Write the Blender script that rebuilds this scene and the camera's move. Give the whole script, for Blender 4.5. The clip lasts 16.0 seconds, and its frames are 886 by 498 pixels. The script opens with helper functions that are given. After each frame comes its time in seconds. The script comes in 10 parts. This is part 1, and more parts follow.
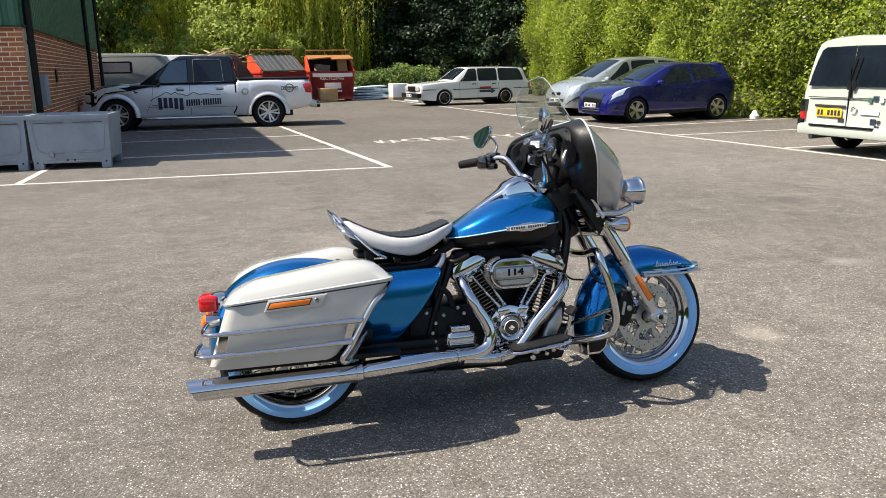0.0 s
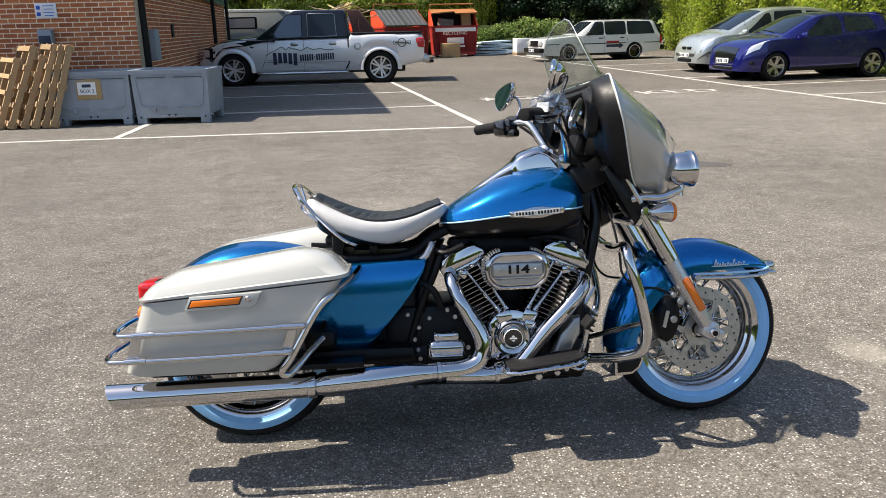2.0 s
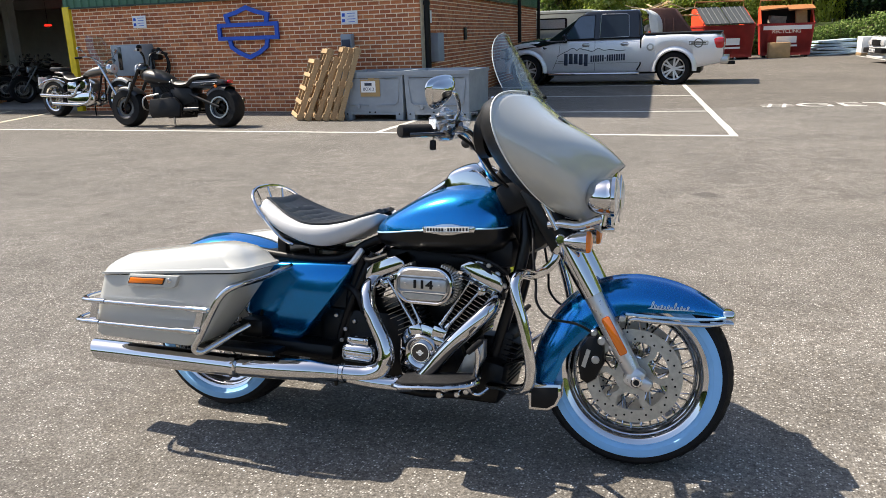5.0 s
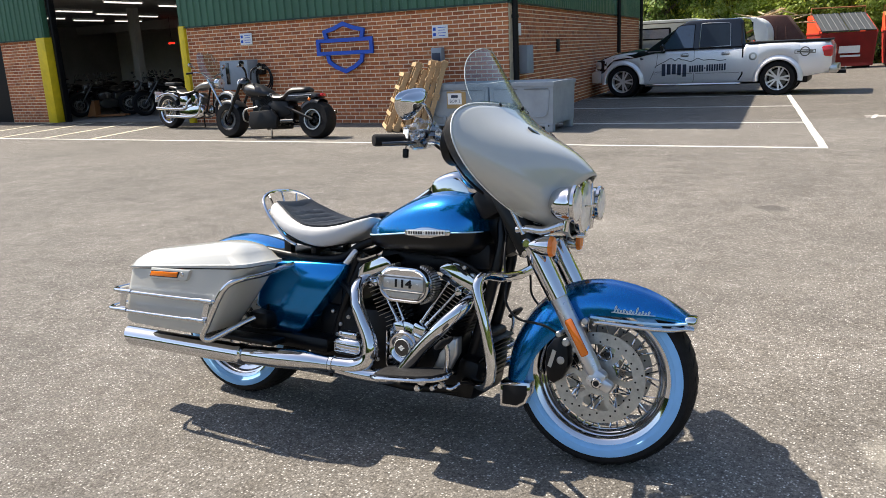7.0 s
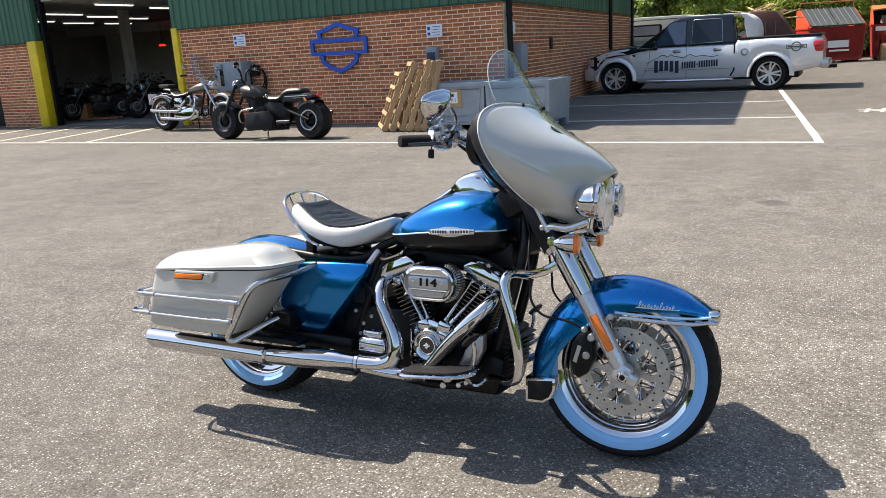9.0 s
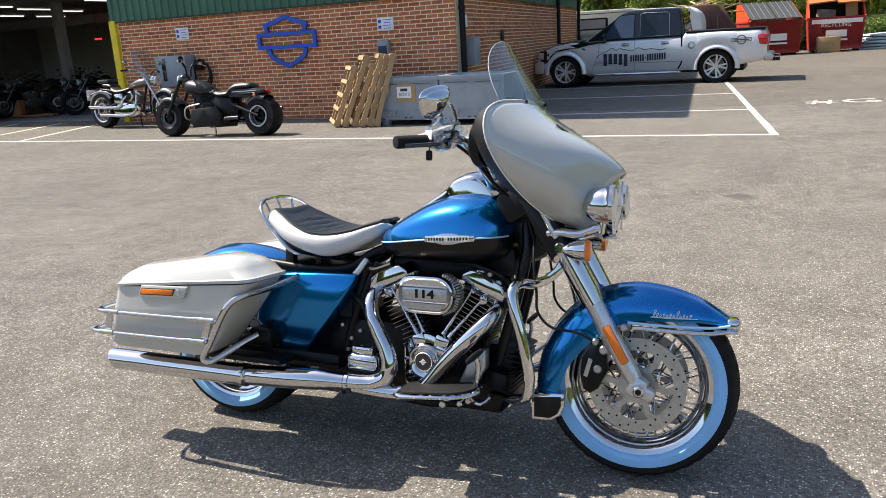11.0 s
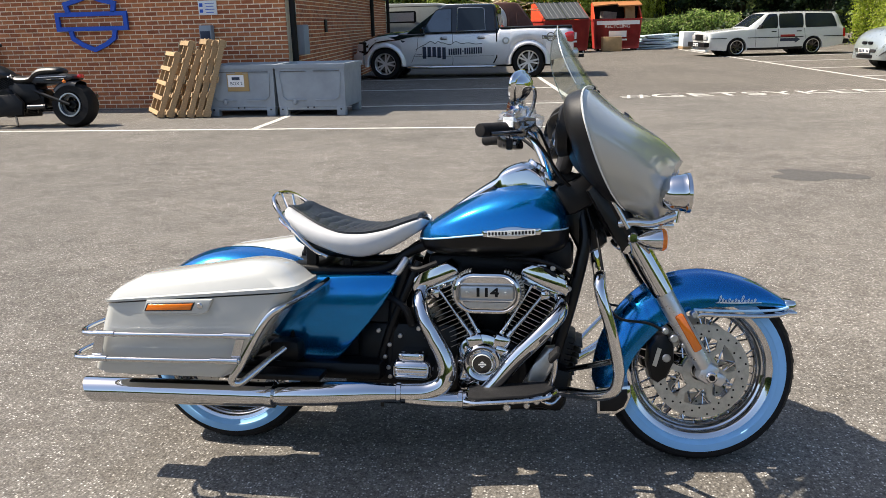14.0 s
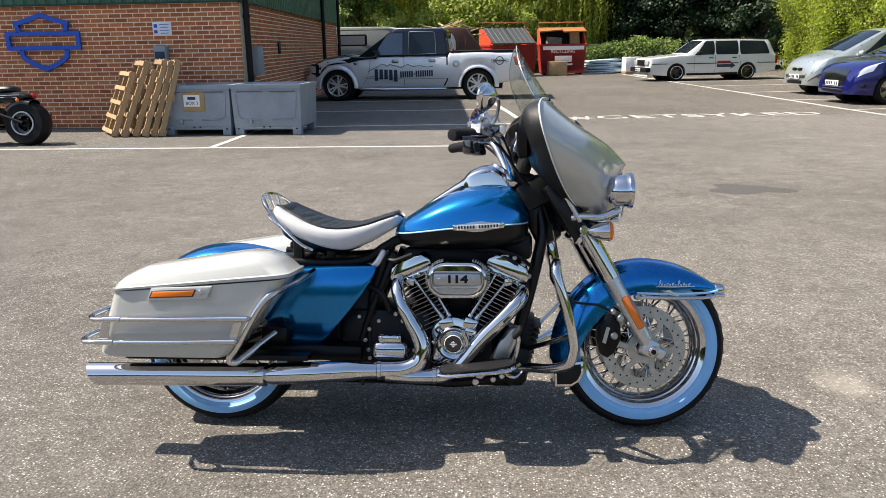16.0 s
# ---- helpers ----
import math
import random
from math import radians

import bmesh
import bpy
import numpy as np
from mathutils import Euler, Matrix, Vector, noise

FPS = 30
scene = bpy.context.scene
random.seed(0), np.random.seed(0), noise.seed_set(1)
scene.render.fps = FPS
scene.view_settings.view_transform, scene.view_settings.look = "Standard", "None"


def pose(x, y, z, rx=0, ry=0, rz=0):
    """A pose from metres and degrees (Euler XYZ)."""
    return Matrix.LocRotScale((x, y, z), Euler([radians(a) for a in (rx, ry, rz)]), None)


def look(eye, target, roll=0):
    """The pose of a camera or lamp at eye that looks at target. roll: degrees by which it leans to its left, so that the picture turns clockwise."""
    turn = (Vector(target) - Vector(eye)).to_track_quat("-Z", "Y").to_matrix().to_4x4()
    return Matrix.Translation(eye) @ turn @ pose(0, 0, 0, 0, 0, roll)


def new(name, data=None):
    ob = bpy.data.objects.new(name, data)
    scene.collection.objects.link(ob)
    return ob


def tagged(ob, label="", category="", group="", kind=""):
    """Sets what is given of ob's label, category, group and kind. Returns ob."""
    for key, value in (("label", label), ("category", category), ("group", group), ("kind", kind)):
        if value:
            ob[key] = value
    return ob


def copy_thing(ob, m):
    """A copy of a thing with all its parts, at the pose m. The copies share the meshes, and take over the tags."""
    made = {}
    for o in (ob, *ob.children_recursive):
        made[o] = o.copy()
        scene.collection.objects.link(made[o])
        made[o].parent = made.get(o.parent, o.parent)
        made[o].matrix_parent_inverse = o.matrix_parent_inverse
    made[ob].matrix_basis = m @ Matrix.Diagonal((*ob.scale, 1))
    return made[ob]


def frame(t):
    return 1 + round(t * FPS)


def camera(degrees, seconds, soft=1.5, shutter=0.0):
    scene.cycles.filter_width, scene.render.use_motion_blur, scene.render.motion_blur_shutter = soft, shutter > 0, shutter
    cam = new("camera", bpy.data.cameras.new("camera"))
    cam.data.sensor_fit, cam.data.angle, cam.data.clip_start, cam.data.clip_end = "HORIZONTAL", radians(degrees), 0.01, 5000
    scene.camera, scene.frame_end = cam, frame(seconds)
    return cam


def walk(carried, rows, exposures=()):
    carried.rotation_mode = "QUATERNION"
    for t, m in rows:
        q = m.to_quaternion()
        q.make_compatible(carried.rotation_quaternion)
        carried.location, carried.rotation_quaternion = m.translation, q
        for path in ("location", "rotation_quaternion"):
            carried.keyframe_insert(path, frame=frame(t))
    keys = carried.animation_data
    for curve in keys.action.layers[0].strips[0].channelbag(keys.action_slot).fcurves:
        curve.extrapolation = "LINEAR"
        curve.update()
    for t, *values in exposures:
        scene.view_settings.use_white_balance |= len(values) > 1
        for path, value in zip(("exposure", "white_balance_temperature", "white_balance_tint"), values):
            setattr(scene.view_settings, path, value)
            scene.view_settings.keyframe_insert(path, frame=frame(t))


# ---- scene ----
cam = camera(59.5, 16.0, soft=0.7)
PATH = [
    (0, (0.284, 0.239, 1.389), (0.715, 2.138, 0.935), -0.9),
    (0.5, (0.362, 0.314, 1.371), (0.741, 2.219, 0.898), -0.9),
    (1, (0.528, 0.431, 1.356), (0.827, 2.345, 0.855), -1.1),
    (1.5, (0.681, 0.557, 1.335), (0.882, 2.476, 0.808), -1.1),
    (2, (0.874, 0.782, 1.335), (0.973, 2.702, 0.782), -1.3),
    (2.5, (1.072, 0.864, 1.343), (1.058, 2.781, 0.771), -1.3),
    (3, (1.329, 0.853, 1.338), (1.187, 2.759, 0.749), -1.7),
    (3.5, (1.509, 0.874, 1.327), (1.222, 2.763, 0.736), -1.9),
    (4, (1.716, 0.946, 1.353), (1.276, 2.809, 0.774), -2.4),
    (4.2, (1.814, 0.956, 1.352), (1.316, 2.807, 0.784), -2.2),
    (6.3, (2.546, 0.959, 1.345), (1.623, 2.665, 0.857), -2.5),
    (6.5, (2.586, 0.976, 1.337), (1.647, 2.673, 0.848), -2.5),
    (7, (2.6, 0.99, 1.344), (1.641, 2.674, 0.851), -2.8),
    (7.5, (2.567, 0.958, 1.353), (1.606, 2.64, 0.858), -3.1),
    (8, (2.547, 0.922, 1.358), (1.592, 2.608, 0.861), -3.3),
    (8.5, (2.539, 0.905, 1.359), (1.592, 2.594, 0.862), -3.4),
    (10.8, (2.32, 0.978, 1.363), (1.479, 2.718, 0.848), -3.5),
    (11, (2.283, 1.014, 1.364), (1.467, 2.764, 0.844), -3.5),
    (11.5, (2.156, 1.007, 1.365), (1.418, 2.788, 0.833), -3.1),
    (12, (2.001, 0.919, 1.371), (1.353, 2.731, 0.825), -2.6),
    (12.5, (1.871, 0.865, 1.369), (1.315, 2.704, 0.814), -2.1),
    (13, (1.741, 0.919, 1.353), (1.272, 2.78, 0.789), -2.0),
    (13.5, (1.591, 0.983, 1.354), (1.203, 2.861, 0.785), -1.9),
    (14, (1.461, 0.932, 1.366), (1.148, 2.826, 0.805), -1.5),
    (14.5, (1.349, 0.822, 1.376), (1.096, 2.729, 0.829), -1.1),
    (15, (1.322, 0.772, 1.371), (1.112, 2.689, 0.841), -0.7),
    (15.5, (1.374, 0.722, 1.365), (1.186, 2.645, 0.849), -0.6),
    (16, (1.424, 0.61, 1.353), (1.239, 2.536, 0.845), -0.9),
]
walk(cam, [(t, look(eye, target, roll)) for t, eye, target, roll in PATH],
     [(t, e, 6620, 10) for t, e in ((0, 0.72), (2, 0.74), (4, 0.84), (6.5, 0.99), (8.5, 0.99), (11, 0.97), (12.5, 0.90), (14, 0.84), (16, 0.82))])

# ---- daylight ----
SUN_TO = Vector((-0.745, 0.015, 1.0)).normalized()
world = bpy.data.worlds.new("sky")
scene.world = world
world.use_nodes = True
_wn = world.node_tree.nodes
_sky = _wn.new("ShaderNodeTexSky")
_sky.sky_type = "NISHITA"
_sky.sun_disc = False
_sky.sun_elevation = math.asin(SUN_TO.z)
_sky.sun_rotation = math.atan2(SUN_TO.x, SUN_TO.y)
_sky.dust_density = 1.3
world.node_tree.links.new(_sky.outputs[0], _wn["Background"].inputs[0])
_wn["Background"].inputs[1].default_value = 0.122
_sun = bpy.data.lights.new("sun", "SUN")
_sun.energy, _sun.angle, _sun.color = 5.45, radians(0.53), (1.0, 0.915, 0.79)
sun = new("sun", _sun)
sun.rotation_euler = SUN_TO.to_track_quat("Z", "Y").to_euler()

# ---- mesh helpers ----
def part(name, bm, material, parent=None, label="", smooth=True, angle=38, share=None, kind=""):
    """Link a bmesh as one mesh object under a thing."""
    me = bpy.data.meshes.new(name)
    bmesh.ops.recalc_face_normals(bm, faces=bm.faces[:])
    bm.to_mesh(me)
    bm.free()
    if isinstance(material, (list, tuple)):
        for m_ in material:
            me.materials.append(m_)
    else:
        me.materials.append(material)
    if smooth:
        me.shade_smooth()
        me.set_sharp_from_angle(angle=radians(angle))
    ob = new(name, me)
    if parent is not None:
        ob.parent = parent
    return tagged(ob, label, kind=kind)


def thing(name, label, category, m=None, group="", kind=""):
    ob = new(name)
    ob.empty_display_size = 0.1
    if m is not None:
        ob.matrix_basis = m
    return tagged(ob, label, category, group, kind)


def V(*a):
    return Vector(a)


def B():
    return bmesh.new()


def spline(pts, n):
    """Catmull-Rom through pts (any dimension), n samples a span."""
    P = [np.array(p, float) for p in pts]
    P = [2 * P[0] - P[1]] + P + [2 * P[-1] - P[-2]]
    out = []
    for i in range(1, len(P) - 2):
        for k in range(n):
            t = k / n
            a, b, c, d = P[i - 1], P[i], P[i + 1], P[i + 2]
            out.append(0.5 * (2 * b + (c - a) * t + (2 * a - 5 * b + 4 * c - d) * t * t + (3 * b - a - 3 * c + d) * t ** 3))
    out.append(P[-2])
    return [tuple(float(v) for v in q) for q in out]


def box(bm, c, s, bevel=0.0, m=None, seg=2):
    r = bmesh.ops.create_cube(bm, size=1.0)
    vs = r["verts"]
    bmesh.ops.scale(bm, vec=s, verts=vs)
    if bevel > 0:
        es = list({e for v in vs for e in v.link_edges})
        g = bmesh.ops.bevel(bm, geom=es, offset=bevel, segments=seg, profile=0.5, affect="EDGES")
        vs = list({v for f_ in g["faces"] for v in f_.verts} | {v for v in vs if v.is_valid})
        vs = list({v for v in vs} | {w for v in vs for e in v.link_edges for w in e.verts})
    M = Matrix.Translation(c) if m is None else Matrix.Translation(c) @ m
    bmesh.ops.transform(bm, matrix=M, verts=vs)
    return vs


def rings(bm, rr, closed=True, cap=True, loop=False):
    """Skin a list of rings with equal counts."""
    vv = [[bm.verts.new(p) for p in r] for r in rr]
    n = len(vv[0])
    pairs = list(zip(vv, vv[1:])) + ([(vv[-1], vv[0])] if loop else [])
    for a, b in pairs:
        for i in range(n if closed else n - 1):
            j = (i + 1) % n
            try:
                bm.faces.new((a[i], a[j], b[j], b[i]))
            except ValueError:
                pass
    if cap and closed and not loop:
        bm.faces.new(list(reversed(vv[0])))
        bm.faces.new(vv[-1])
    return vv


def tube(bm, pts, r, seg=10, closed=False, cap=True):
    """Sweep a circle along pts; r is a number or one number a point."""
    P = [Vector(p) for p in pts]
    n = len(P)
    R = r if isinstance(r, (list, tuple)) else [r] * n
    T = []
    for i in range(n):
        a = P[i - 1] if (i > 0 or closed) else P[i]
        b = P[(i + 1) % n] if (i < n - 1 or closed) else P[i]
        T.append((b - a).normalized())
    u = T[0].orthogonal().normalized()
    out = []
    for i in range(n):
        u = (u - T[i] * u.dot(T[i])).normalized()
        w = T[i].cross(u)
        out.append([P[i] + (u * math.cos(2 * math.pi * k / seg) + w * math.sin(2 * math.pi * k / seg)) * R[i] for k in range(seg)])
    rings(bm, out, cap=cap, loop=closed)


def frame_to(axis, at=(0, 0, 0)):
    """A matrix that turns z to axis and moves to at."""
    return Matrix.Translation(at) @ Vector(axis).to_track_quat("Z", "Y").to_matrix().to_4x4()


def lathe(bm, prof, m=None, seg=32, loop=False):
    """Revolve (radius, height) points about z, then move by m."""
    m = m or Matrix()
    rr = []
    for k in range(seg):
        a = 2 * math.pi * k / seg
        rr.append([m @ V(max(r, 1e-5) * math.cos(a), max(r, 1e-5) * math.sin(a), z) for r, z in prof])
    rings(bm, rr, closed=loop, cap=False, loop=True)


def disc(bm, c, axis, r, h, seg=24, bevel=0.0):
    """A short cylinder centred at c."""
    b = min(bevel, r * 0.5, h * 0.5)
    pr = [(0, -h / 2), (r - b, -h / 2), (r, -h / 2 + b), (r, h / 2 - b), (r - b, h / 2), (0, h / 2)] if b else [(0, -h / 2), (r, -h / 2), (r, h / 2), (0, h / 2)]
    lathe(bm, pr, frame_to(axis, c), seg)


def slab(bm, poly, axis, lo, hi, bevel=0.0, seg=2):
    """Extrude a polygon. axis 'y': poly in x,z; 'z': poly in x,y; 'x': poly in y,z."""
    def p3(p, d):
        return {"y": (p[0], d, p[1]), "z": (p[0], p[1], d), "x": (d, p[0], p[1])}[axis]
    a = [bm.verts.new(p3(p, lo)) for p in poly]
    b = [bm.verts.new(p3(p, hi)) for p in poly]
    fs = [bm.faces.new(a), bm.faces.new(list(reversed(b)))]
    n = len(poly)
    for i in range(n):
        j = (i + 1) % n
        fs.append(bm.faces.new((a[j], a[i], b[i], b[j])))
    if bevel:
        es = list({e for f_ in fs[:2] for e in f_.edges})
        bmesh.ops.bevel(bm, geom=es, offset=bevel, segments=seg, profile=0.5, affect="EDGES")


def plate(bm, poly3, t, direction):
    """A flat piece with thickness t from a 3D polygon, thickened along direction."""
    d = Vector(direction).normalized() * t
    a = [bm.verts.new(p) for p in poly3]
    b = [bm.verts.new(Vector(p) + d) for p in poly3]
    bm.faces.new(a)
    bm.faces.new(list(reversed(b)))
    n = len(poly3)
    for i in range(n):
        j = (i + 1) % n
        bm.faces.new((a[j], a[i], b[i], b[j]))


def sheet(bm, grid, t=0.0, closed_u=False):
    """Skin a grid of points; t gives it thickness along its normals."""
    vv = [[bm.verts.new(p) for p in r] for r in grid]
    fs = []
    for a, b in zip(vv, vv[1:]):
        for i in range(len(a) - 1):
            fs.append(bm.faces.new((a[i], a[i + 1], b[i + 1], b[i])))
        if closed_u:
            fs.append(bm.faces.new((a[-1], a[0], b[0], b[-1])))
    if t:
        bmesh.ops.recalc_face_normals(bm, faces=fs)
        bmesh.ops.solidify(bm, geom=fs, thickness=t)


def lettering(text, size, m, material, parent=None, name="lettering", depth=0.001, label="", spacing=1.0, squash=(1, 1), bold=0.0):
    cu = bpy.data.curves.new(name, "FONT")
    cu.body, cu.size, cu.extrude, cu.space_character, cu.offset = text, size, depth, spacing, bold
    cu.align_x, cu.align_y = "CENTER", "CENTER"
    tmp = bpy.data.objects.new(name, cu)
    scene.collection.objects.link(tmp)
    me = bpy.data.meshes.new_from_object(tmp.evaluated_get(bpy.context.evaluated_depsgraph_get()))
    bpy.data.objects.remove(tmp)
    me.transform(Matrix.Diagonal((squash[0], squash[1], 1, 1)))
    me.materials.clear()
    me.materials.append(material)
    ob = new(name, me)
    if parent is not None:
        ob.parent = parent
    ob.matrix_basis = m
    return tagged(ob, label)

# ---- materials ----
class Mat:
    """A small builder for node materials."""

    def __init__(self, name, rough=0.5, metal=0.0, base=(0.5, 0.5, 0.5), coat=0.0, spec=0.5, coat_rough=0.03):
        self.m = bpy.data.materials.new(name)
        self.m.use_nodes = True
        self.n, self.l = self.m.node_tree.nodes, self.m.node_tree.links
        self.b = self.n["Principled BSDF"]
        i = self.b.inputs
        i["Base Color"].default_value = (*base, 1)
        i["Roughness"].default_value, i["Metallic"].default_value = rough, metal
        i["Coat Weight"].default_value, i["Coat Roughness"].default_value = coat, coat_rough
        i["Specular IOR Level"].default_value = spec
        self.co = self.n.new("ShaderNodeTexCoord").outputs["Object"]

    def noise(self, scale, detail=4.0, rough=0.6, co=None, out="Fac", dist=0.0):
        t = self.n.new("ShaderNodeTexNoise")
        t.inputs["Scale"].default_value, t.inputs["Detail"].default_value, t.inputs["Roughness"].default_value = scale, detail, rough
        t.inputs["Distortion"].default_value = dist
        self.l.new(co or self.co, t.inputs["Vector"])
        return t.outputs[out]

    def voronoi(self, scale, out="Distance", feature="F1", co=None):
        t = self.n.new("ShaderNodeTexVoronoi")
        t.feature = feature
        t.inputs["Scale"].default_value = scale
        self.l.new(co or self.co, t.inputs["Vector"])
        return t.outputs[out]

    def scaled(self, v, loc=(0, 0, 0)):
        t = self.n.new("ShaderNodeMapping")
        t.inputs["Scale"].default_value, t.inputs["Location"].default_value = v, loc
        self.l.new(self.co, t.inputs["Vector"])
        return t.outputs[0]

    def ramp(self, fac, stops, mode="LINEAR"):
        r = self.n.new("ShaderNodeValToRGB")
        r.color_ramp.interpolation = mode
        e = r.color_ramp.elements
        while len(e) < len(stops):
            e.new(0.5)
        for k, (p, c) in zip(e, stops):
            k.position, k.color = p, (*((c,) * 3 if isinstance(c, (int, float)) else c), 1)
        self.l.new(fac, r.inputs[0])
        return r.outputs[0]

    def mix(self, fac, a, b, mode="MIX"):
        x = self.n.new("ShaderNodeMix")
        x.data_type, x.blend_type = "RGBA", mode
        for sock, val in ((x.inputs[0], fac), (x.inputs[6], a), (x.inputs[7], b)):
            if isinstance(val, (int, float)):
                sock.default_value = val if sock.type == "VALUE" else (val, val, val, 1)
            elif isinstance(val, tuple):
                sock.default_value = (*val, 1)
            else:
                self.l.new(val, sock)
        return x.outputs[2]

    def math(self, op, a, b=0.0):
        x = self.n.new("ShaderNodeMath")
        x.operation = op
        for sock, val in ((x.inputs[0], a), (x.inputs[1], b)):
            if isinstance(val, (int, float)):
                sock.default_value = val
            else:
                self.l.new(val, sock)
        return x.outputs[0]

    def info(self, out="Random"):
        return self.n.new("ShaderNodeObjectInfo").outputs[out]

    def island(self):
        return self.n.new("ShaderNodeNewGeometry").outputs["Random Per Island"]

    def color(self, s):
        self.l.new(s, self.b.inputs["Base Color"])
        return self

    def rough(self, s):
        self.l.new(s, self.b.inputs["Roughness"])
        return self

    def bump(self, h, strength=0.3, dist=0.01):
        b = self.n.new("ShaderNodeBump")
        b.inputs["Strength"].default_value, b.inputs["Distance"].default_value = strength, dist
        self.l.new(h, b.inputs["Height"])
        self.l.new(b.outputs[0], self.b.inputs["Normal"])
        return self


def plain(name, base, rough=0.5, metal=0.0, coat=0.0, vary=0.12, scale=6.0, bump=0.0, spec=0.5, rvar=0.15):
    k = Mat(name, rough, metal, base, coat, spec)
    n = k.noise(scale, 5, 0.65)
    k.color(k.ramp(n, [(0.25, tuple(c * (1 - vary) for c in base)), (0.75, tuple(min(1, c * (1 + vary)) for c in base))]))
    if rvar:
        k.rough(k.ramp(k.noise(scale * 3.1, 4, 0.7), [(0.3, max(0.02, rough * (1 - rvar))), (0.7, min(1, rough * (1 + rvar)))]))
    if bump:
        k.bump(k.noise(scale * 20, 5, 0.7), bump, 0.004)
    return k.m


def asphalt():
    k = Mat("asphalt", 0.85, 0.0, spec=0.3)
    k.b.inputs["Diffuse Roughness"].default_value = 0.4
    big = k.noise(0.22, 5, 0.6, dist=0.4)
    mid = k.noise(1.7, 6, 0.68)
    fine = k.noise(95, 3, 0.75)
    chips = k.voronoi(120, "Color")
    sep = k.n.new("ShaderNodeSeparateColor")
    k.l.new(chips, sep.inputs[0])
    dist = k.voronoi(120, "Distance")
    stone = k.math("MULTIPLY", k.ramp(sep.outputs[0], [(0.58, 0.0), (0.80, 1.0)]), k.ramp(dist, [(0.2, 1.0), (0.55, 0.0)]))
    grey = k.ramp(fine, [(0.3, (0.062, 0.056, 0.050)), (0.7, (0.215, 0.198, 0.175))])
    c = k.mix(stone, grey, k.ramp(sep.outputs[1], [(0.2, (0.24, 0.225, 0.205)), (0.95, (0.68, 0.655, 0.61))]))
    c = k.mix(1.0, c, k.ramp(big, [(0.3, 0.78), (0.7, 1.16)]), "MULTIPLY")
    c = k.mix(1.0, c, k.ramp(mid, [(0.28, 0.80), (0.72, 1.16)]), "MULTIPLY")
    blot = k.noise(7.0, 5, 0.65, co=k.scaled((1, 1, 1), (17, 5, 0)))
    c = k.mix(1.0, c, k.ramp(blot, [(0.35, (0.84, 0.82, 0.79)), (0.65, (1.10, 1.10, 1.10))]), "MULTIPLY")
    grit = k.noise(42, 3, 0.7, co=k.scaled((1, 1, 1), (3, 11, 0)))
    c = k.mix(1.0, c, k.ramp(grit, [(0.32, 0.76), (0.68, 1.24)]), "MULTIPLY")
    dust = k.ramp(k.noise(0.55, 7, 0.7, dist=0.8), [(0.62, 0.0), (0.80, 1.0)])
    c = k.mix(k.math("MULTIPLY", dust, 0.22), c, (0.36, 0.335, 0.295))
    sepx = k.n.new("ShaderNodeSeparateXYZ")
    k.l.new(k.co, sepx.inputs[0])
    # an older, browner lay of tarmac begins at a joint across the yard
    joint = k.math("SUBTRACT", k.math("SUBTRACT", sepx.outputs[1], k.math("MULTIPLY", sepx.outputs[0], 0.14)), 14.80)
    joint = k.math("ADD", joint, k.math("MULTIPLY", k.math("SUBTRACT", k.noise(3.0, 5, 0.7), 0.5), 0.10))
    c = k.mix(k.ramp(joint, [(0.0, 0.0), (0.06, 1.0)]), c, k.mix(1.0, c, (0.86, 0.835, 0.81), "MULTIPLY"))
    # pale dusty scuffs and a few dark drips on the tarmac
    for (x, y), r_, col, amt in (((2.76, 3.63), 0.16, (0.46, 0.43, 0.36), 0.28), ((4.28, 4.82), 0.16, (0.42, 0.40, 0.36), 0.25), ((0.9, 6.6), 0.5, (0.34, 0.32, 0.28), 0.15), ((3.2, 1.6), 0.5, (0.36, 0.335, 0.29), 0.15), ((1.9, 7.6), 0.16, (0.05, 0.047, 0.043), 0.6), ((5.6, 7.2), 0.3, (0.06, 0.056, 0.05), 0.4)):
        dv = k.n.new("ShaderNodeVectorMath")
        dv.operation = "DISTANCE"
        k.l.new(k.co, dv.inputs[0])
        dv.inputs[1].default_value = (x, y, 0)
        wob = k.math("ADD", k.math("DIVIDE", dv.outputs["Value"], r_), k.math("MULTIPLY", k.math("SUBTRACT", k.noise(5.0, 6, 0.7), 0.5), 1.6))
        c = k.mix(k.math("MULTIPLY", k.ramp(wob, [(0.35, 1.0), (1.0, 0.0)]), amt), c, col)
    oil = k.ramp(k.noise(0.9, 3, 0.5, co=k.scaled((1, 1, 1), (31, 7, 0))), [(0.72, 0.0), (0.78, 1.0)])
    c = k.mix(k.math("MULTIPLY", oil, 0.5), c, (0.03, 0.029, 0.028))
    k.color(c)
    h = k.math("ADD", k.math("MULTIPLY", fine, 0.6), k.math("MULTIPLY", k.math("SUBTRACT", 1.0, dist), 0.8))
    k.bump(h, 0.55, 0.006)
    k.rough(k.ramp(fine, [(0.3, 0.95), (0.8, 0.72)]))
    return k.m


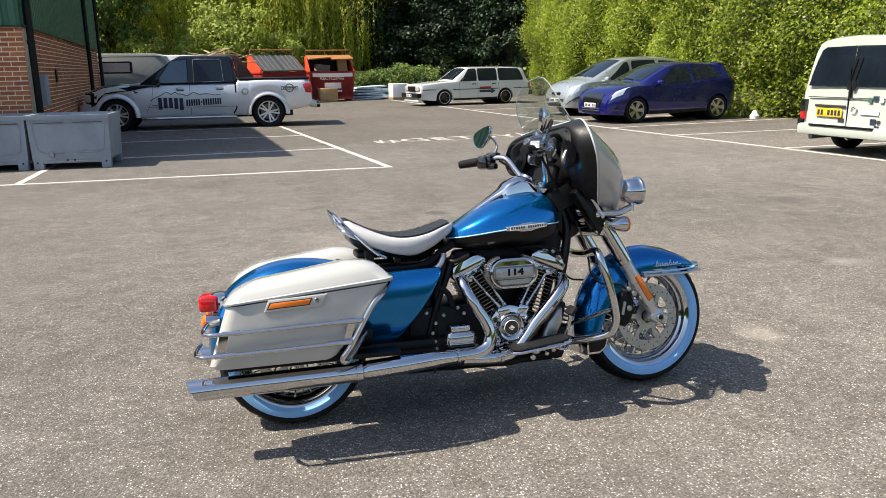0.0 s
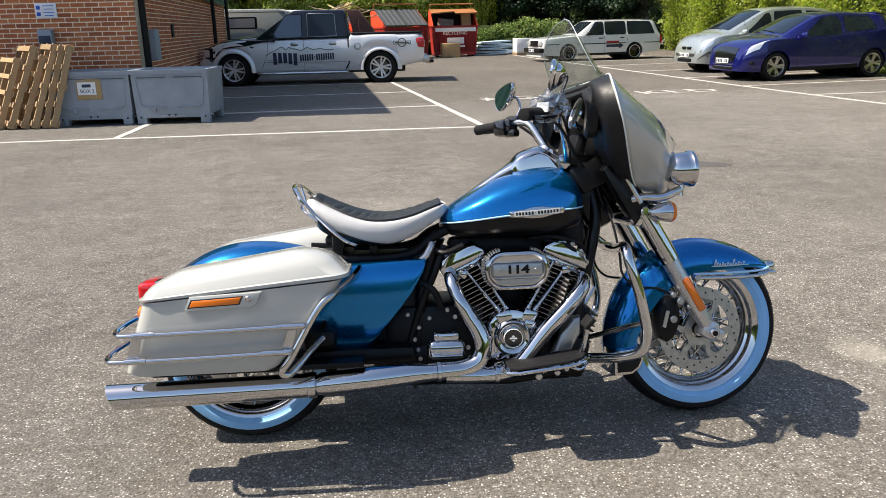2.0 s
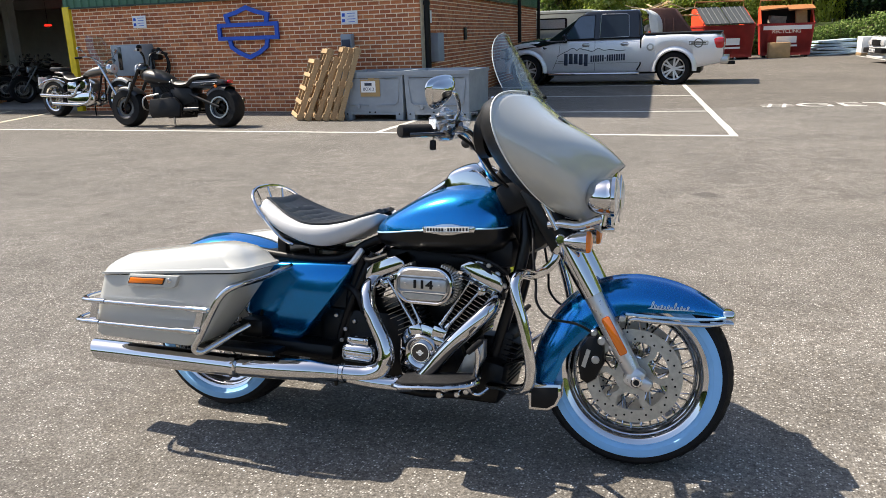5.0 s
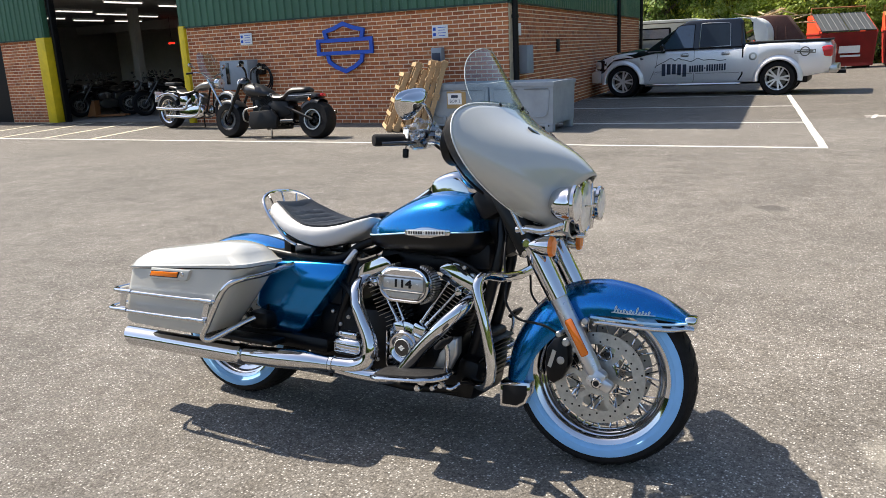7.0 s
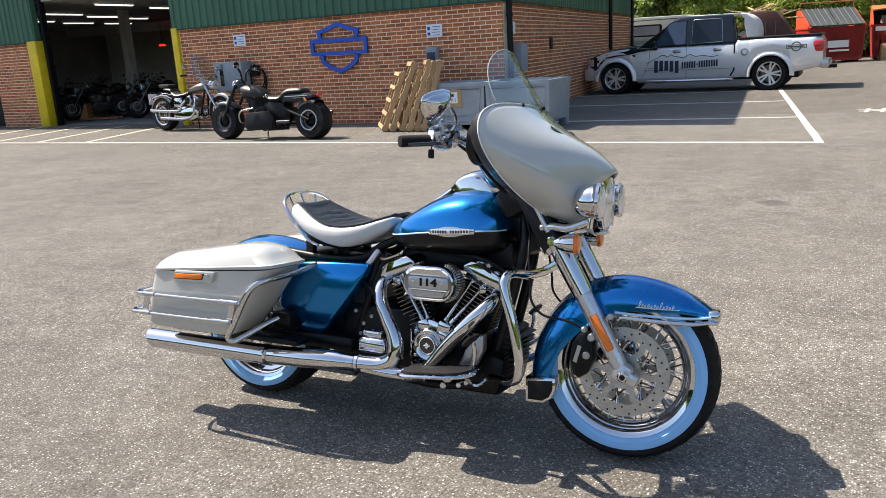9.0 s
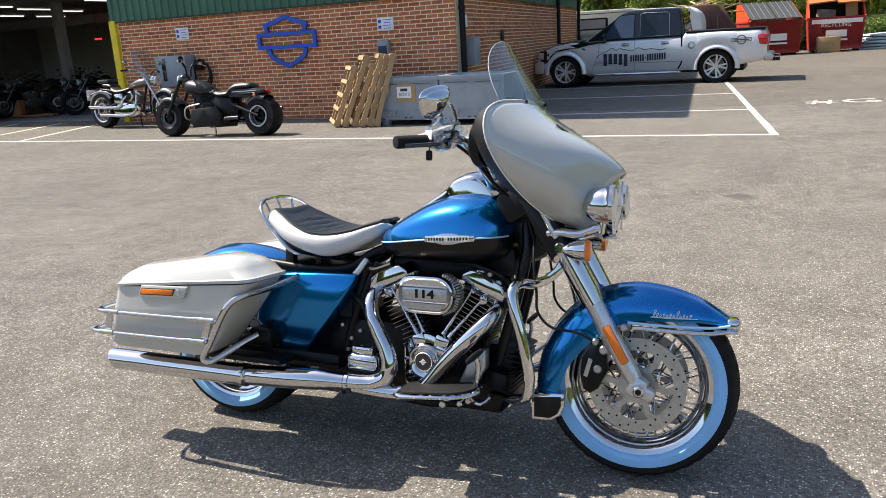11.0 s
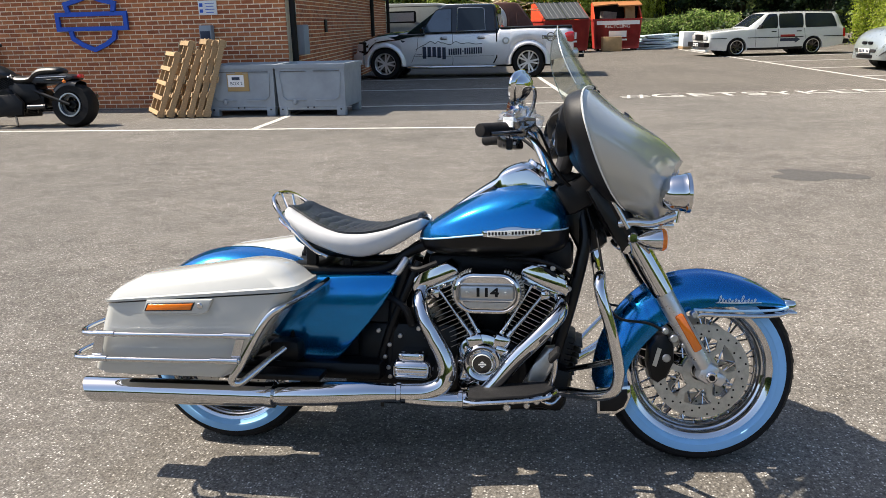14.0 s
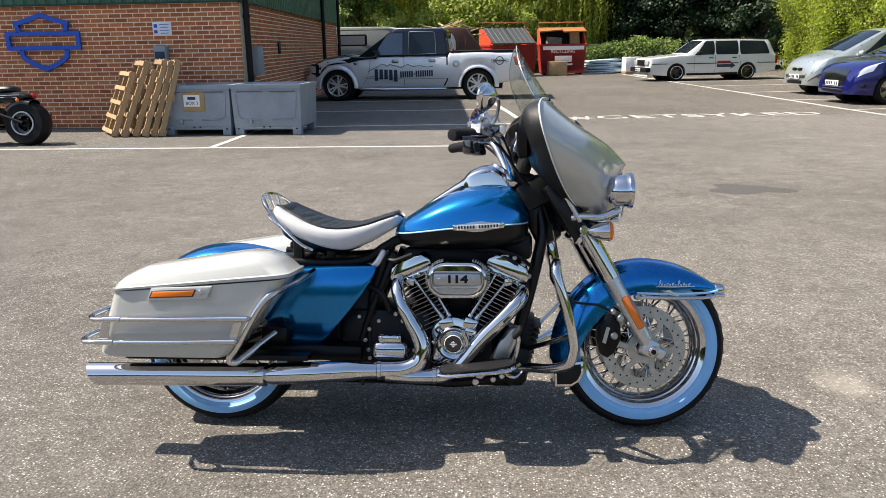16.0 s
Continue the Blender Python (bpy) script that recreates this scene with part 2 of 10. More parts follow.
def line_paint():
    k = Mat("road_paint", 0.8, spec=0.3)
    wear = k.ramp(k.noise(14, 8, 0.75), [(0.34, 1.0), (0.50, 0.0)])
    fine = k.noise(130, 3, 0.7)
    worn = k.ramp(fine, [(0.52, 0.0), (0.62, 1.0)])
    hole = k.math("MAXIMUM", k.math("MULTIPLY", wear, worn), k.math("MULTIPLY", wear, 0.35))
    k.color(k.mix(hole, k.ramp(k.noise(5, 5), [(0.3, (0.42, 0.405, 0.37)), (0.7, (0.60, 0.58, 0.53))]), (0.09, 0.085, 0.08)))
    k.bump(fine, 0.5, 0.004)
    return k.m


def brick_mat(name="brick", shared=True):
    k = Mat(name, 0.88, spec=0.25)
    r = k.info() if shared else k.island()
    col = k.ramp(r, [(0.0, (0.31, 0.098, 0.044)), (0.35, (0.46, 0.150, 0.062)), (0.7, (0.56, 0.200, 0.082)), (1.0, (0.38, 0.122, 0.058))])
    n = k.noise(9, 6, 0.7)
    col = k.mix(1.0, col, k.ramp(n, [(0.25, 0.72), (0.75, 1.22)]), "MULTIPLY")
    k.color(col)
    k.bump(k.noise(60, 5, 0.7), 0.5, 0.006)
    return k.m


def cladding(name, c):
    k = Mat(name, 0.42, 0.0, c, spec=0.4)
    w = k.noise(1.4, 6, 0.65, co=k.scaled((1, 1, 0.12)))
    k.color(k.ramp(w, [(0.25, tuple(v * 0.78 for v in c)), (0.75, tuple(v * 1.25 for v in c))]))
    k.rough(k.ramp(k.noise(5, 5), [(0.3, 0.34), (0.7, 0.55)]))
    return k.m


def leaf_mat(name, stops, trans=0.25):
    k = Mat(name, 0.55, spec=0.3)
    col = k.ramp(k.island(), stops)
    col = k.mix(1.0, col, k.ramp(k.noise(0.35, 4), [(0.3, 0.7), (0.7, 1.3)]), "MULTIPLY")
    k.color(col)
    k.b.inputs["Subsurface Weight"].default_value = 0.0
    tr = k.n.new("ShaderNodeBsdfTranslucent")
    k.l.new(col, tr.inputs["Color"])
    mx = k.n.new("ShaderNodeMixShader")
    mx.inputs[0].default_value = trans
    k.l.new(k.b.outputs[0], mx.inputs[1])
    k.l.new(tr.outputs[0], mx.inputs[2])
    k.l.new(mx.outputs[0], k.n["Material Output"].inputs[0])
    return k.m


def wood(name, a, b):
    k = Mat(name, 0.75, spec=0.3)
    g = k.noise(7, 6, 0.7, co=k.scaled((1, 12, 12)))
    c = k.ramp(g, [(0.25, a), (0.75, b)])
    c = k.mix(1.0, c, k.ramp(k.info(), [(0, 0.75), (1, 1.2)]), "MULTIPLY")
    k.color(c)
    k.bump(g, 0.3, 0.004)
    return k.m


def metal_paint(name, c, flake=0.25, rough=0.28, metal=0.45, coat=1.0):
    k = Mat(name, rough, metal, c, coat)
    f_ = k.voronoi(1400, "Color")
    sep = k.n.new("ShaderNodeSeparateColor")
    k.l.new(f_, sep.inputs[0])
    k.color(k.ramp(sep.outputs[0], [(0.0, tuple(v * (1 - flake) for v in c)), (1.0, tuple(min(1, v * (1 + flake)) for v in c))]))
    k.rough(k.ramp(k.noise(8, 5, 0.6), [(0.3, rough * 0.85), (0.7, rough * 1.2)]))
    return k.m


def chrome(name="chrome", base=(0.59, 0.59, 0.60), rough=0.03):
    k = Mat(name, rough, 1.0, base)
    k.rough(k.ramp(k.noise(22, 5, 0.7), [(0.35, rough * 0.6), (0.8, rough * 2.0)]))
    k.bump(k.noise(14, 2, 0.5), 0.012, 0.004)
    return k.m


def glass(name, tint=(0.9, 0.95, 0.95), rough=0.0, alpha=0.2):
    """Thin clear sheet: mostly see-through, with a reflecting face."""
    k = Mat(name, rough, 0.0, tint)
    fr = k.n.new("ShaderNodeLayerWeight")
    fr.inputs[0].default_value = 0.25
    tr = k.n.new("ShaderNodeBsdfTransparent")
    tr.inputs[0].default_value = (*tint, 1)
    gl = k.n.new("ShaderNodeBsdfGlossy")
    gl.inputs["Roughness"].default_value = 0.02
    mx = k.n.new("ShaderNodeMixShader")
    k.l.new(k.math("ADD", k.math("MULTIPLY", k.math("POWER", fr.outputs["Facing"], 3.0), 0.5), 0.03 + alpha * 0.05), mx.inputs[0])
    k.l.new(tr.outputs[0], mx.inputs[1])
    k.l.new(gl.outputs[0], mx.inputs[2])
    k.l.new(mx.outputs[0], k.n["Material Output"].inputs[0])
    return k.m


def glow(name, c, s):
    k = Mat(name, 0.5, 0, c)
    k.b.inputs["Emission Color"].default_value = (*c, 1)
    k.b.inputs["Emission Strength"].default_value = s
    return k.m


M_ASPHALT, M_LINE = asphalt(), line_paint()
M_YLINE = plain("yellowed_road_paint", (0.46, 0.42, 0.32), 0.8, vary=0.3, scale=12, bump=0.3)
M_BRICK, M_BRICK_FAR = brick_mat("brick"), brick_mat("brick_joined", False)
M_MORTAR = plain("mortar", (0.84, 0.67, 0.47), 0.92, vary=0.25, scale=9, bump=0.4)
M_GREEN, M_GREEN_TRIM = cladding("green_cladding", (0.045, 0.125, 0.075)), cladding("dark_green_trim", (0.015, 0.04, 0.03))
M_YELLOW = plain("yellow_guard_paint", (0.72, 0.52, 0.01), 0.55, vary=0.18, scale=4)
M_BLUE_SIGN = plain("blue_sign_board", (0.012, 0.085, 0.50), 0.45, vary=0.1)
M_WHITE_SIGN = plain("white_sign_board", (0.78, 0.78, 0.78), 0.4, vary=0.05)
M_INK = plain("dark_ink", (0.02, 0.03, 0.06), 0.5)
M_CONCRETE = plain("concrete", (0.20, 0.19, 0.18), 0.9, vary=0.25, scale=2, bump=0.3)
M_DARKWALL = plain("workshop_wall", (0.42, 0.41, 0.385), 0.85, vary=0.2, scale=1)
M_CREAM = plain("cream_workshop_wall", (0.74, 0.71, 0.64), 0.85, vary=0.15, scale=1)
M_BLACK = plain("black_plastic", (0.005, 0.005, 0.006), 0.48, vary=0.2, scale=10, bump=0.06, spec=0.25)
M_BLACK_GLOSS = plain("black_gloss", (0.006, 0.006, 0.007), 0.18, coat=0.8, vary=0.1)
M_RUBBER = plain("tyre_rubber", (0.008, 0.008, 0.009), 0.7, vary=0.25, scale=14, bump=0.15, spec=0.2)
M_CHROME = chrome()
M_STEEL = plain("brushed_steel", (0.50, 0.50, 0.50), 0.32, 1.0, vary=0.1, scale=30)
M_ALLOY = plain("silver_alloy", (0.58, 0.58, 0.60), 0.30, 0.85, vary=0.06, scale=12)
M_DARKALLOY = plain("dark_alloy", (0.13, 0.125, 0.12), 0.35, 0.8)
M_GREYBIN = plain("grey_bin_plastic", (0.27, 0.305, 0.345), 0.6, vary=0.14, scale=3.5, bump=0.08)
M_PALLET = wood("pallet_wood", (0.25, 0.16, 0.085), (0.52, 0.37, 0.21))
M_CARDBOARD = plain("cardboard", (0.42, 0.27, 0.13), 0.85, vary=0.15)
M_TAPE = plain("brown_tape", (0.36, 0.24, 0.10), 0.5)
M_AUTOGLASS = plain("dark_car_glass", (0.010, 0.015, 0.022), 0.03, coat=0.0, vary=0.5, scale=1.2, rvar=0.0, spec=0.42)
M_RED_SKIP = plain("red_skip_paint", (0.36, 0.022, 0.018), 0.5, vary=0.25, scale=2.5)
M_RED_BRIGHT = plain("bright_red_lid_end", (0.78, 0.065, 0.022), 0.5, vary=0.12)
M_ORANGE = plain("faded_orange_lid", (0.32, 0.125, 0.04), 0.6, vary=0.22, scale=3)
M_GREYLID = plain("grey_skip_lid", (0.045, 0.05, 0.055), 0.65, vary=0.2)
M_AMBER = Mat("amber_lens", 0.12, 0, (0.75, 0.17, 0.008), 0.5).m
M_REDLENS = Mat("red_lens", 0.12, 0, (0.50, 0.008, 0.012), 0.6).m
M_LAMPGLASS = plain("clear_lamp_lens", (0.70, 0.72, 0.74), 0.08, 0.5, vary=0.2, scale=40)
M_PLATE_Y = plain("yellow_plate", (0.80, 0.47, 0.02), 0.4, vary=0.05)
M_PLATE_W = plain("white_plate", (0.78, 0.78, 0.76), 0.4, vary=0.05)

# ---- ground and markings ----
def ground_dip(x, y):
    """The tarmac sags a little under the rear wheel of the motorcycle."""
    return 0.0085 * (x - 1.6) * math.exp(-((x - 1.1) ** 2 + (y - 3.2) ** 2) / 5.0)


def ground_sheet():
    bm = B()
    fine = [k * 0.4 - 4.0 for k in range(26)]
    xs = [-600, -200, -60, -30, -15, -8] + fine + [8, 14, 30, 60, 200, 600]
    ys = [-600, -200, -60, -30, -15, -6] + [k * 0.4 - 2.0 for k in range(26)] + [10, 14, 20, 40, 80, 200, 600]
    sheet(bm, [[(x, y, ground_dip(x, y)) for x in xs] for y in ys])
    return tagged(part("ground", bm, M_ASPHALT), "worn grey asphalt of a yard with pale chippings", "ground", kind="structure")


ground_sheet()


def strip(name, p, q, w=0.1, mat=None, label="worn white painted parking line on the asphalt"):
    p, q = V(*p, 0), V(*q, 0)
    d = (q - p).normalized()
    s = V(-d.y, d.x, 0) * w / 2
    rnd = random.Random(int((p.x * 7 + p.y * 13 + q.x * 3) * 100))
    n = max(2, int((q - p).length / 0.25))
    bm = B()
    lo = [p + (q - p) * i / n - s * (1 + rnd.uniform(-0.12, 0.12)) + V(0, 0, 0.001) for i in range(n + 1)]
    hi = [p + (q - p) * i / n + s * (1 + rnd.uniform(-0.12, 0.12)) + V(0, 0, 0.001) for i in range(n + 1)]
    up = V(0, 0, 0.0035)
    rings(bm, [[a, b, b + up, a + up] for a, b in zip(lo, hi)])
    return tagged(part(name, bm, mat or M_LINE, smooth=False), label, "road marking", "parking lines", "structure")


for a, b in [((-24, 10.52), (-5.3, 11.14)), ((-5.3, 11.14), (2.08, 11.385)),
             ((2.03, 11.44), (0.49, 22.3)), ((-2.88, 11.27), (-2.98, 14.5)),
             ((-3.36, 14.02), (1.56, 14.46)), ((-3.7, 17.30), (1.10, 17.60)), ((-4.05, 20.22), (0.70, 20.78)),
             ((9.05, 9.0), (8.0, 16.84)), ((8.0, 16.84), (7.5, 22.2)), ((7.5, 22.2), (6.1, 36.3)),
             ((8.4, 14.58), (13.6, 15.0)), ((8.0, 16.84), (14.0, 17.9)), ((8.8, 11.65), (13.5, 11.9)),
             ((7.75, 19.6), (13.2, 20.6)), ((7.45, 22.6), (12.7, 23.6)), ((7.1, 25.9), (12.4, 26.9)), ((6.85, 28.9), (12.0, 29.9)), ((6.6, 31.8), (11.6, 32.9))]:
    strip("parking_line", a, b, 0.095)
for a, b in [((-11.0, 11.08), (-12.05, 14.15)), ((-12.45, 11.03), (-13.5, 14.15)), ((-13.9, 10.98), (-15.0, 14.15)), ((-15.4, 10.93), (-16.6, 14.15))]:
    strip("hatch_line", a, b, 0.12, M_YLINE, "faded yellowish hatch line before the workshop door")
_t = lettering("#GETSYKED", 1.0, pose(4.78, 15.74, 0.0035, 0, 0, 8.0), M_LINE, name="painted_slogan", depth=0.0015, spacing=1.06, squash=(0.86, 0.86))
tagged(_t, "white slogan lettering painted on the asphalt", "road marking", kind="structure")


def puddle_patch(name, c, rx, ry, mat, label, seed):
    rnd = random.Random(seed)
    bm = B()
    ring = []
    for k in range(28):
        a = 2 * math.pi * k / 28
        f_ = 1 + 0.22 * math.sin(3 * a + seed) + 0.12 * math.sin(5 * a + 2 * seed) + rnd.uniform(-0.07, 0.07)
        ring.append((c[0] + rx * f_ * math.cos(a), c[1] + ry * f_ * math.sin(a)))
    slab(bm, ring, "z", 0.0004, 0.0016)
    return tagged(part(name, bm, mat, smooth=False), label, "ground stain", kind="structure")


# ---- building ----
CORNER = V(-3.36, 14.2, 0)
FDIR = V(-1, 0, 0)
SDIR = V(-0.11, 1, 0).normalized()
BRICK_TOP, EAVE = 2.13, 5.15


def wall_frame(d):
    """x along the wall away from the corner, y out of the building face, z up."""
    out = V(-d.y, d.x, 0) if d is FDIR else V(d.y, -d.x, 0)
    if d is FDIR:
        out = V(FDIR.y, -FDIR.x, 0) * -1
        out = out if out.y < 0 else -out
    m = Matrix.Identity(4)
    m.col[0][:3], m.col[1][:3], m.col[2][:3], m.col[3][:3] = d, out, (0, 0, 1), CORNER
    return m


F_FRAME, S_FRAME = wall_frame(FDIR), wall_frame(SDIR)


def wall_piece(name, fr, x0, x1, z0, z1, mat, label, y0=-0.30, y1=0.0):
    bm = B()
    box(bm, ((x0 + x1) / 2, (y0 + y1) / 2, (z0 + z1) / 2), (x1 - x0, y1 - y0, z1 - z0))
    bmesh.ops.transform(bm, matrix=fr, verts=bm.verts[:])
    return tagged(part(name, bm, mat, smooth=False), label, "wall", kind="structure")


L_BRICKWALL = "red brick wall with pale mortar under green cladding"
D0, D1 = 8.16, 13.06          # workshop doorway along the front
D2, D3 = 15.04, 18.4           # second, closed doorway
wall_front = wall_piece("wall_front", F_FRAME, 0.0, D0, 0, BRICK_TOP, M_MORTAR, L_BRICKWALL)
wall_pier = wall_piece("wall_pier", F_FRAME, D1, D2, 0, BRICK_TOP, M_MORTAR, L_BRICKWALL)
wall_front_end = wall_piece("wall_front_end", F_FRAME, D3, 26, 0, BRICK_TOP, M_MORTAR, L_BRICKWALL)
wall_side = wall_piece("wall_side", S_FRAME, 0.32, 14.6, 0, BRICK_TOP, M_MORTAR, L_BRICKWALL)
wall_piece("door_1", F_FRAME, D2, D3, 0, 3.6, M_BLACK, "dark closed roller door", -0.30, -0.12)


def ribbed(name, fr, x0, x1, z0, z1, mat, label, off=0.03):
    """Trapezoid-ribbed upright cladding sheet with a back."""
    prof, x = [], x0
    while x < x1 - 1e-6:
        for dx, y in ((0, 0.0), (0.035, 0.0), (0.055, 0.028), (0.145, 0.028), (0.165, 0.0)):
            if x + dx <= x1:
                prof.append((x + dx, off + y))
        x += 0.2
    prof.append((x1, off))
    bm = B()
    rr = [[fr @ V(px, py, z) for z in (z0, z1)] + [fr @ V(px, -0.12, z) for z in (z1, z0)] for px, py in prof]
    rings(bm, rr)
    return tagged(part(name, bm, mat, smooth=False), label, "cladding", kind="structure")


L_CLAD = "dark green profiled metal cladding above the brickwork"
ribbed("cladding_front", F_FRAME, 0.0, D0, BRICK_TOP + 0.03, EAVE, M_GREEN, L_CLAD)
ribbed("cladding_pier", F_FRAME, D1, D2, BRICK_TOP + 0.03, EAVE, M_GREEN, L_CLAD)
ribbed("cladding_lintel", F_FRAME, D0, D1, 3.9, EAVE, M_GREEN, L_CLAD)
ribbed("cladding_end", F_FRAME, D2, 26, 3.6, EAVE, M_GREEN, L_CLAD)
ribbed("cladding_side", S_FRAME, 0.1, 14.6, BRICK_TOP + 0.03, EAVE, M_GREEN, L_CLAD)
for fr, x0, x1 in ((F_FRAME, -0.02, D0), (F_FRAME, D1, D2), (S_FRAME, 0.0, 14.6)):
    bm = B()
    box(bm, ((x0 + x1) / 2, 0.035, BRICK_TOP + 0.015), (x1 - x0, 0.07, 0.03))
    bmesh.ops.transform(bm, matrix=fr, verts=bm.verts[:])
    tagged(part("drip_trim", bm, M_GREEN_TRIM, smooth=False), "dark green metal drip flashing", "trim", kind="structure")


def building_roof():
    bm = B()
    # Unseen slab; its overhang is set by the shadow it casts on the yard.
    b = F_FRAME @ V(26, 0.70, EAVE)
    a = V(-3.20, 13.50, EAVE)
    c = S_FRAME @ V(14.75, 0.2, EAVE)
    d = c + (b - a)
    up = V(0, 0, 0.16)
    rings(bm, [[a, b, d, c], [a + up, b + up, d + up, c + up]])
    tagged(part("roof", bm, M_GREEN_TRIM, smooth=False), "flat dark green roof edge of the unit, out of view", "roof", kind="structure")


building_roof()


def downpipe(fr, x, y, mat):
    bm = B()
    tube(bm, [fr @ V(x, y, z) for z in (0.02, 1.3, 2.6, 4.0, EAVE - 0.05)], 0.055, 12)
    for z in (0.5, 1.9, 3.4, 4.6):
        lathe(bm, [(0.055, -0.03), (0.066, -0.03), (0.066, 0.03), (0.055, 0.03)], Matrix.Translation(fr @ V(x, y, z)), 12)
    return tagged(part("downpipe", bm, mat), "black plastic rainwater downpipe at the wall corner", "downpipe", kind="structure")


downpipe(S_FRAME, 0.12, 0.10, M_BLACK)
downpipe(S_FRAME, 10.2, 0.12, M_BLACK)
downpipe(S_FRAME, 14.45, 0.10, M_BLACK)

# yellow guards on both sides of the doorway
for x0, x1 in ((D0 - 0.16, D0 + 0.02), (D1 - 0.02, D1 + 0.33)):
    bm = B()
    box(bm, ((x0 + x1) / 2, -0.12, 1.09), (x1 - x0, 0.40, 2.18), 0.012)
    bmesh.ops.transform(bm, matrix=F_FRAME, verts=bm.verts[:])
    tagged(part("door_guard", bm, M_YELLOW), "yellow painted steel guard at the workshop doorway", "door guard", "door guards", "structure")
for x in (D1 - 0.10, D0 + 0.06):
    bm = B()
    box(bm, (x, -0.2, 2.0), (0.10, 0.16, 4.0), 0.01)
    bmesh.ops.transform(bm, matrix=F_FRAME, verts=bm.verts[:])
    tagged(part("door_track", bm, M_BLACK), "dark steel roller door track", "door track", kind="structure")


def interior():
    def blk(name, c, s, mat, label):
        bm = B()
        box(bm, c, s)
        bmesh.ops.transform(bm, matrix=F_FRAME, verts=bm.verts[:])
        return tagged(part(name, bm, mat, smooth=False), label, "wall", kind="structure")
    blk("floor", (14.6, -6.3, 0.004), (22.4, 12.0, 0.012), M_CONCRETE, "grey concrete workshop floor")
    blk("wall_back", (14.5, -12.5, 2.6), (23, 0.3, 5.2), M_CREAM, "cream painted back wall of the workshop")
    blk("wall_left", (25.8, -6.2, 2.6), (0.3, 12.4, 5.2), M_DARKWALL, "dull grey inner wall of the workshop")
    blk("wall_right", (6.2, -6.4, 2.6), (0.2, 12.0, 5.2), M_DARKWALL, "dull grey inner wall of the workshop")
    blk("ceiling", (14.6, -6.3, 3.20), (22.4, 12.2, 0.12), M_DARKWALL, "dark workshop ceiling")
    blk("column", (14.9, -4.4, 1.57), (0.24, 0.24, 3.13), M_DARKWALL, "grey steel column in the workshop")
    blk("inner_beam", (15, -9.9, 2.95), (20, 0.2, 0.35), M_DARKWALL, "dark beam across the workshop")
    sg = thing("exit_sign", "small glowing red sign in the workshop", "sign", F_FRAME @ pose(18.38, -9.0, 2.16))
    bm = B()
    box(bm, (0, 0, 0), (0.30, 0.05, 0.06), 0.01)
    part("sign_face", bm, glow("red_sign_glow", (1.0, 0.02, 0.01), 1.5), sg)
    bm = B()
    tube(bm, [(0, 0, 0.03), (0, 0, 0.98)], 0.008, 6)
    part("hanger", bm, M_BLACK, sg)
    tube_mat = glow("strip_light_tube", (1.0, 0.95, 0.86), 0.65)
    for i, (x, y) in enumerate([(15.46, -1.1), (16.0, -3.15), (16.8, -5.2), (17.43, -7.0), (19.1, -4.4), (19.9, -6.6), (20.05, -8.5), (12.6, -2.2), (13.2, -4.6), (13.6, -7.4), (10.2, -3.0), (10.6, -6.2)]):
        lamp = thing("strip_light", "lit white fluorescent strip light under the ceiling", "strip light", F_FRAME @ pose(x, y, 3.052), "strip lights")
        bm = B()
        box(bm, (0, 0, 0.063), (0.11, 1.3, 0.05), 0.01)
        part("housing", bm, M_WHITE_SIGN, lamp)
        bm = B()
        box(bm, (0, 0, 0.02), (0.08, 1.24, 0.035), 0.012)
        part("tube", bm, tube_mat, lamp)


interior()

# ---- the touring motorcycle ----
M_BLUE = metal_paint("metallic_blue_paint", (0.0002, 0.168, 0.455), 0.30, 0.17, 0.86, 0.5)
M_CREAM_PAINT = plain("birch_white_paint", (0.43, 0.433, 0.41), 0.20, coat=0.9, vary=0.03, scale=3)
M_BLACK_PAINT = plain("satin_black_paint", (0.003, 0.003, 0.0035), 0.34, coat=0.1, spec=0.25, vary=0.15)
M_WHITEWALL = plain("blue_coated_whitewall", (0.22, 0.47, 0.78), 0.5, vary=0.06, scale=8)
M_WHITE_VINYL = plain("white_seat_vinyl", (0.47, 0.47, 0.475), 0.45, vary=0.05, scale=12, bump=0.05)
M_BLACK_VINYL = plain("black_seat_vinyl", (0.014, 0.015, 0.017), 0.45, vary=0.25, scale=16, bump=0.12)
M_PINSTRIPE = plain("light_blue_pinstripe", (0.42, 0.66, 0.86), 0.35, vary=0.03)
M_ENGINE_BLACK = plain("black_engine_enamel", (0.003, 0.003, 0.0035), 0.38, vary=0.3, scale=18, bump=0.08, spec=0.22)
M_FIN_EDGE = plain("machined_fin_edge", (0.46, 0.43, 0.39), 0.35, 1.0)
M_BRUSHED = plain("brushed_silver_face", (0.46, 0.46, 0.46), 0.38, 1.0, vary=0.08, scale=60)
M_ROTOR = plain("brake_rotor_steel", (0.46, 0.45, 0.43), 0.40, 1.0, vary=0.2, scale=45)
M_SHIELD = glass("clear_windshield", (0.86, 0.90, 0.89), alpha=1.2)
M_WRAP = glass("clear_plastic_wrap", (0.90, 0.93, 0.96), alpha=3.5)
M_SILVER = plain("silver_script", (0.72, 0.72, 0.70), 0.4, 0.1)

BIKE = thing("motorcycle", "blue, white and black chromed touring motorcycle on its side stand", "motorcycle", pose(0.31, 3.237, -0.010, -8, -0.45, 0))
RAKE_P = V(1.17, 0, 0.86)
RAKE_D = V(-0.46, 0, 0.888).normalized()
STEER = Matrix.Translation(RAKE_P) @ Matrix.Rotation(radians(5.5), 4, RAKE_D) @ Matrix.Translation(-RAKE_P)


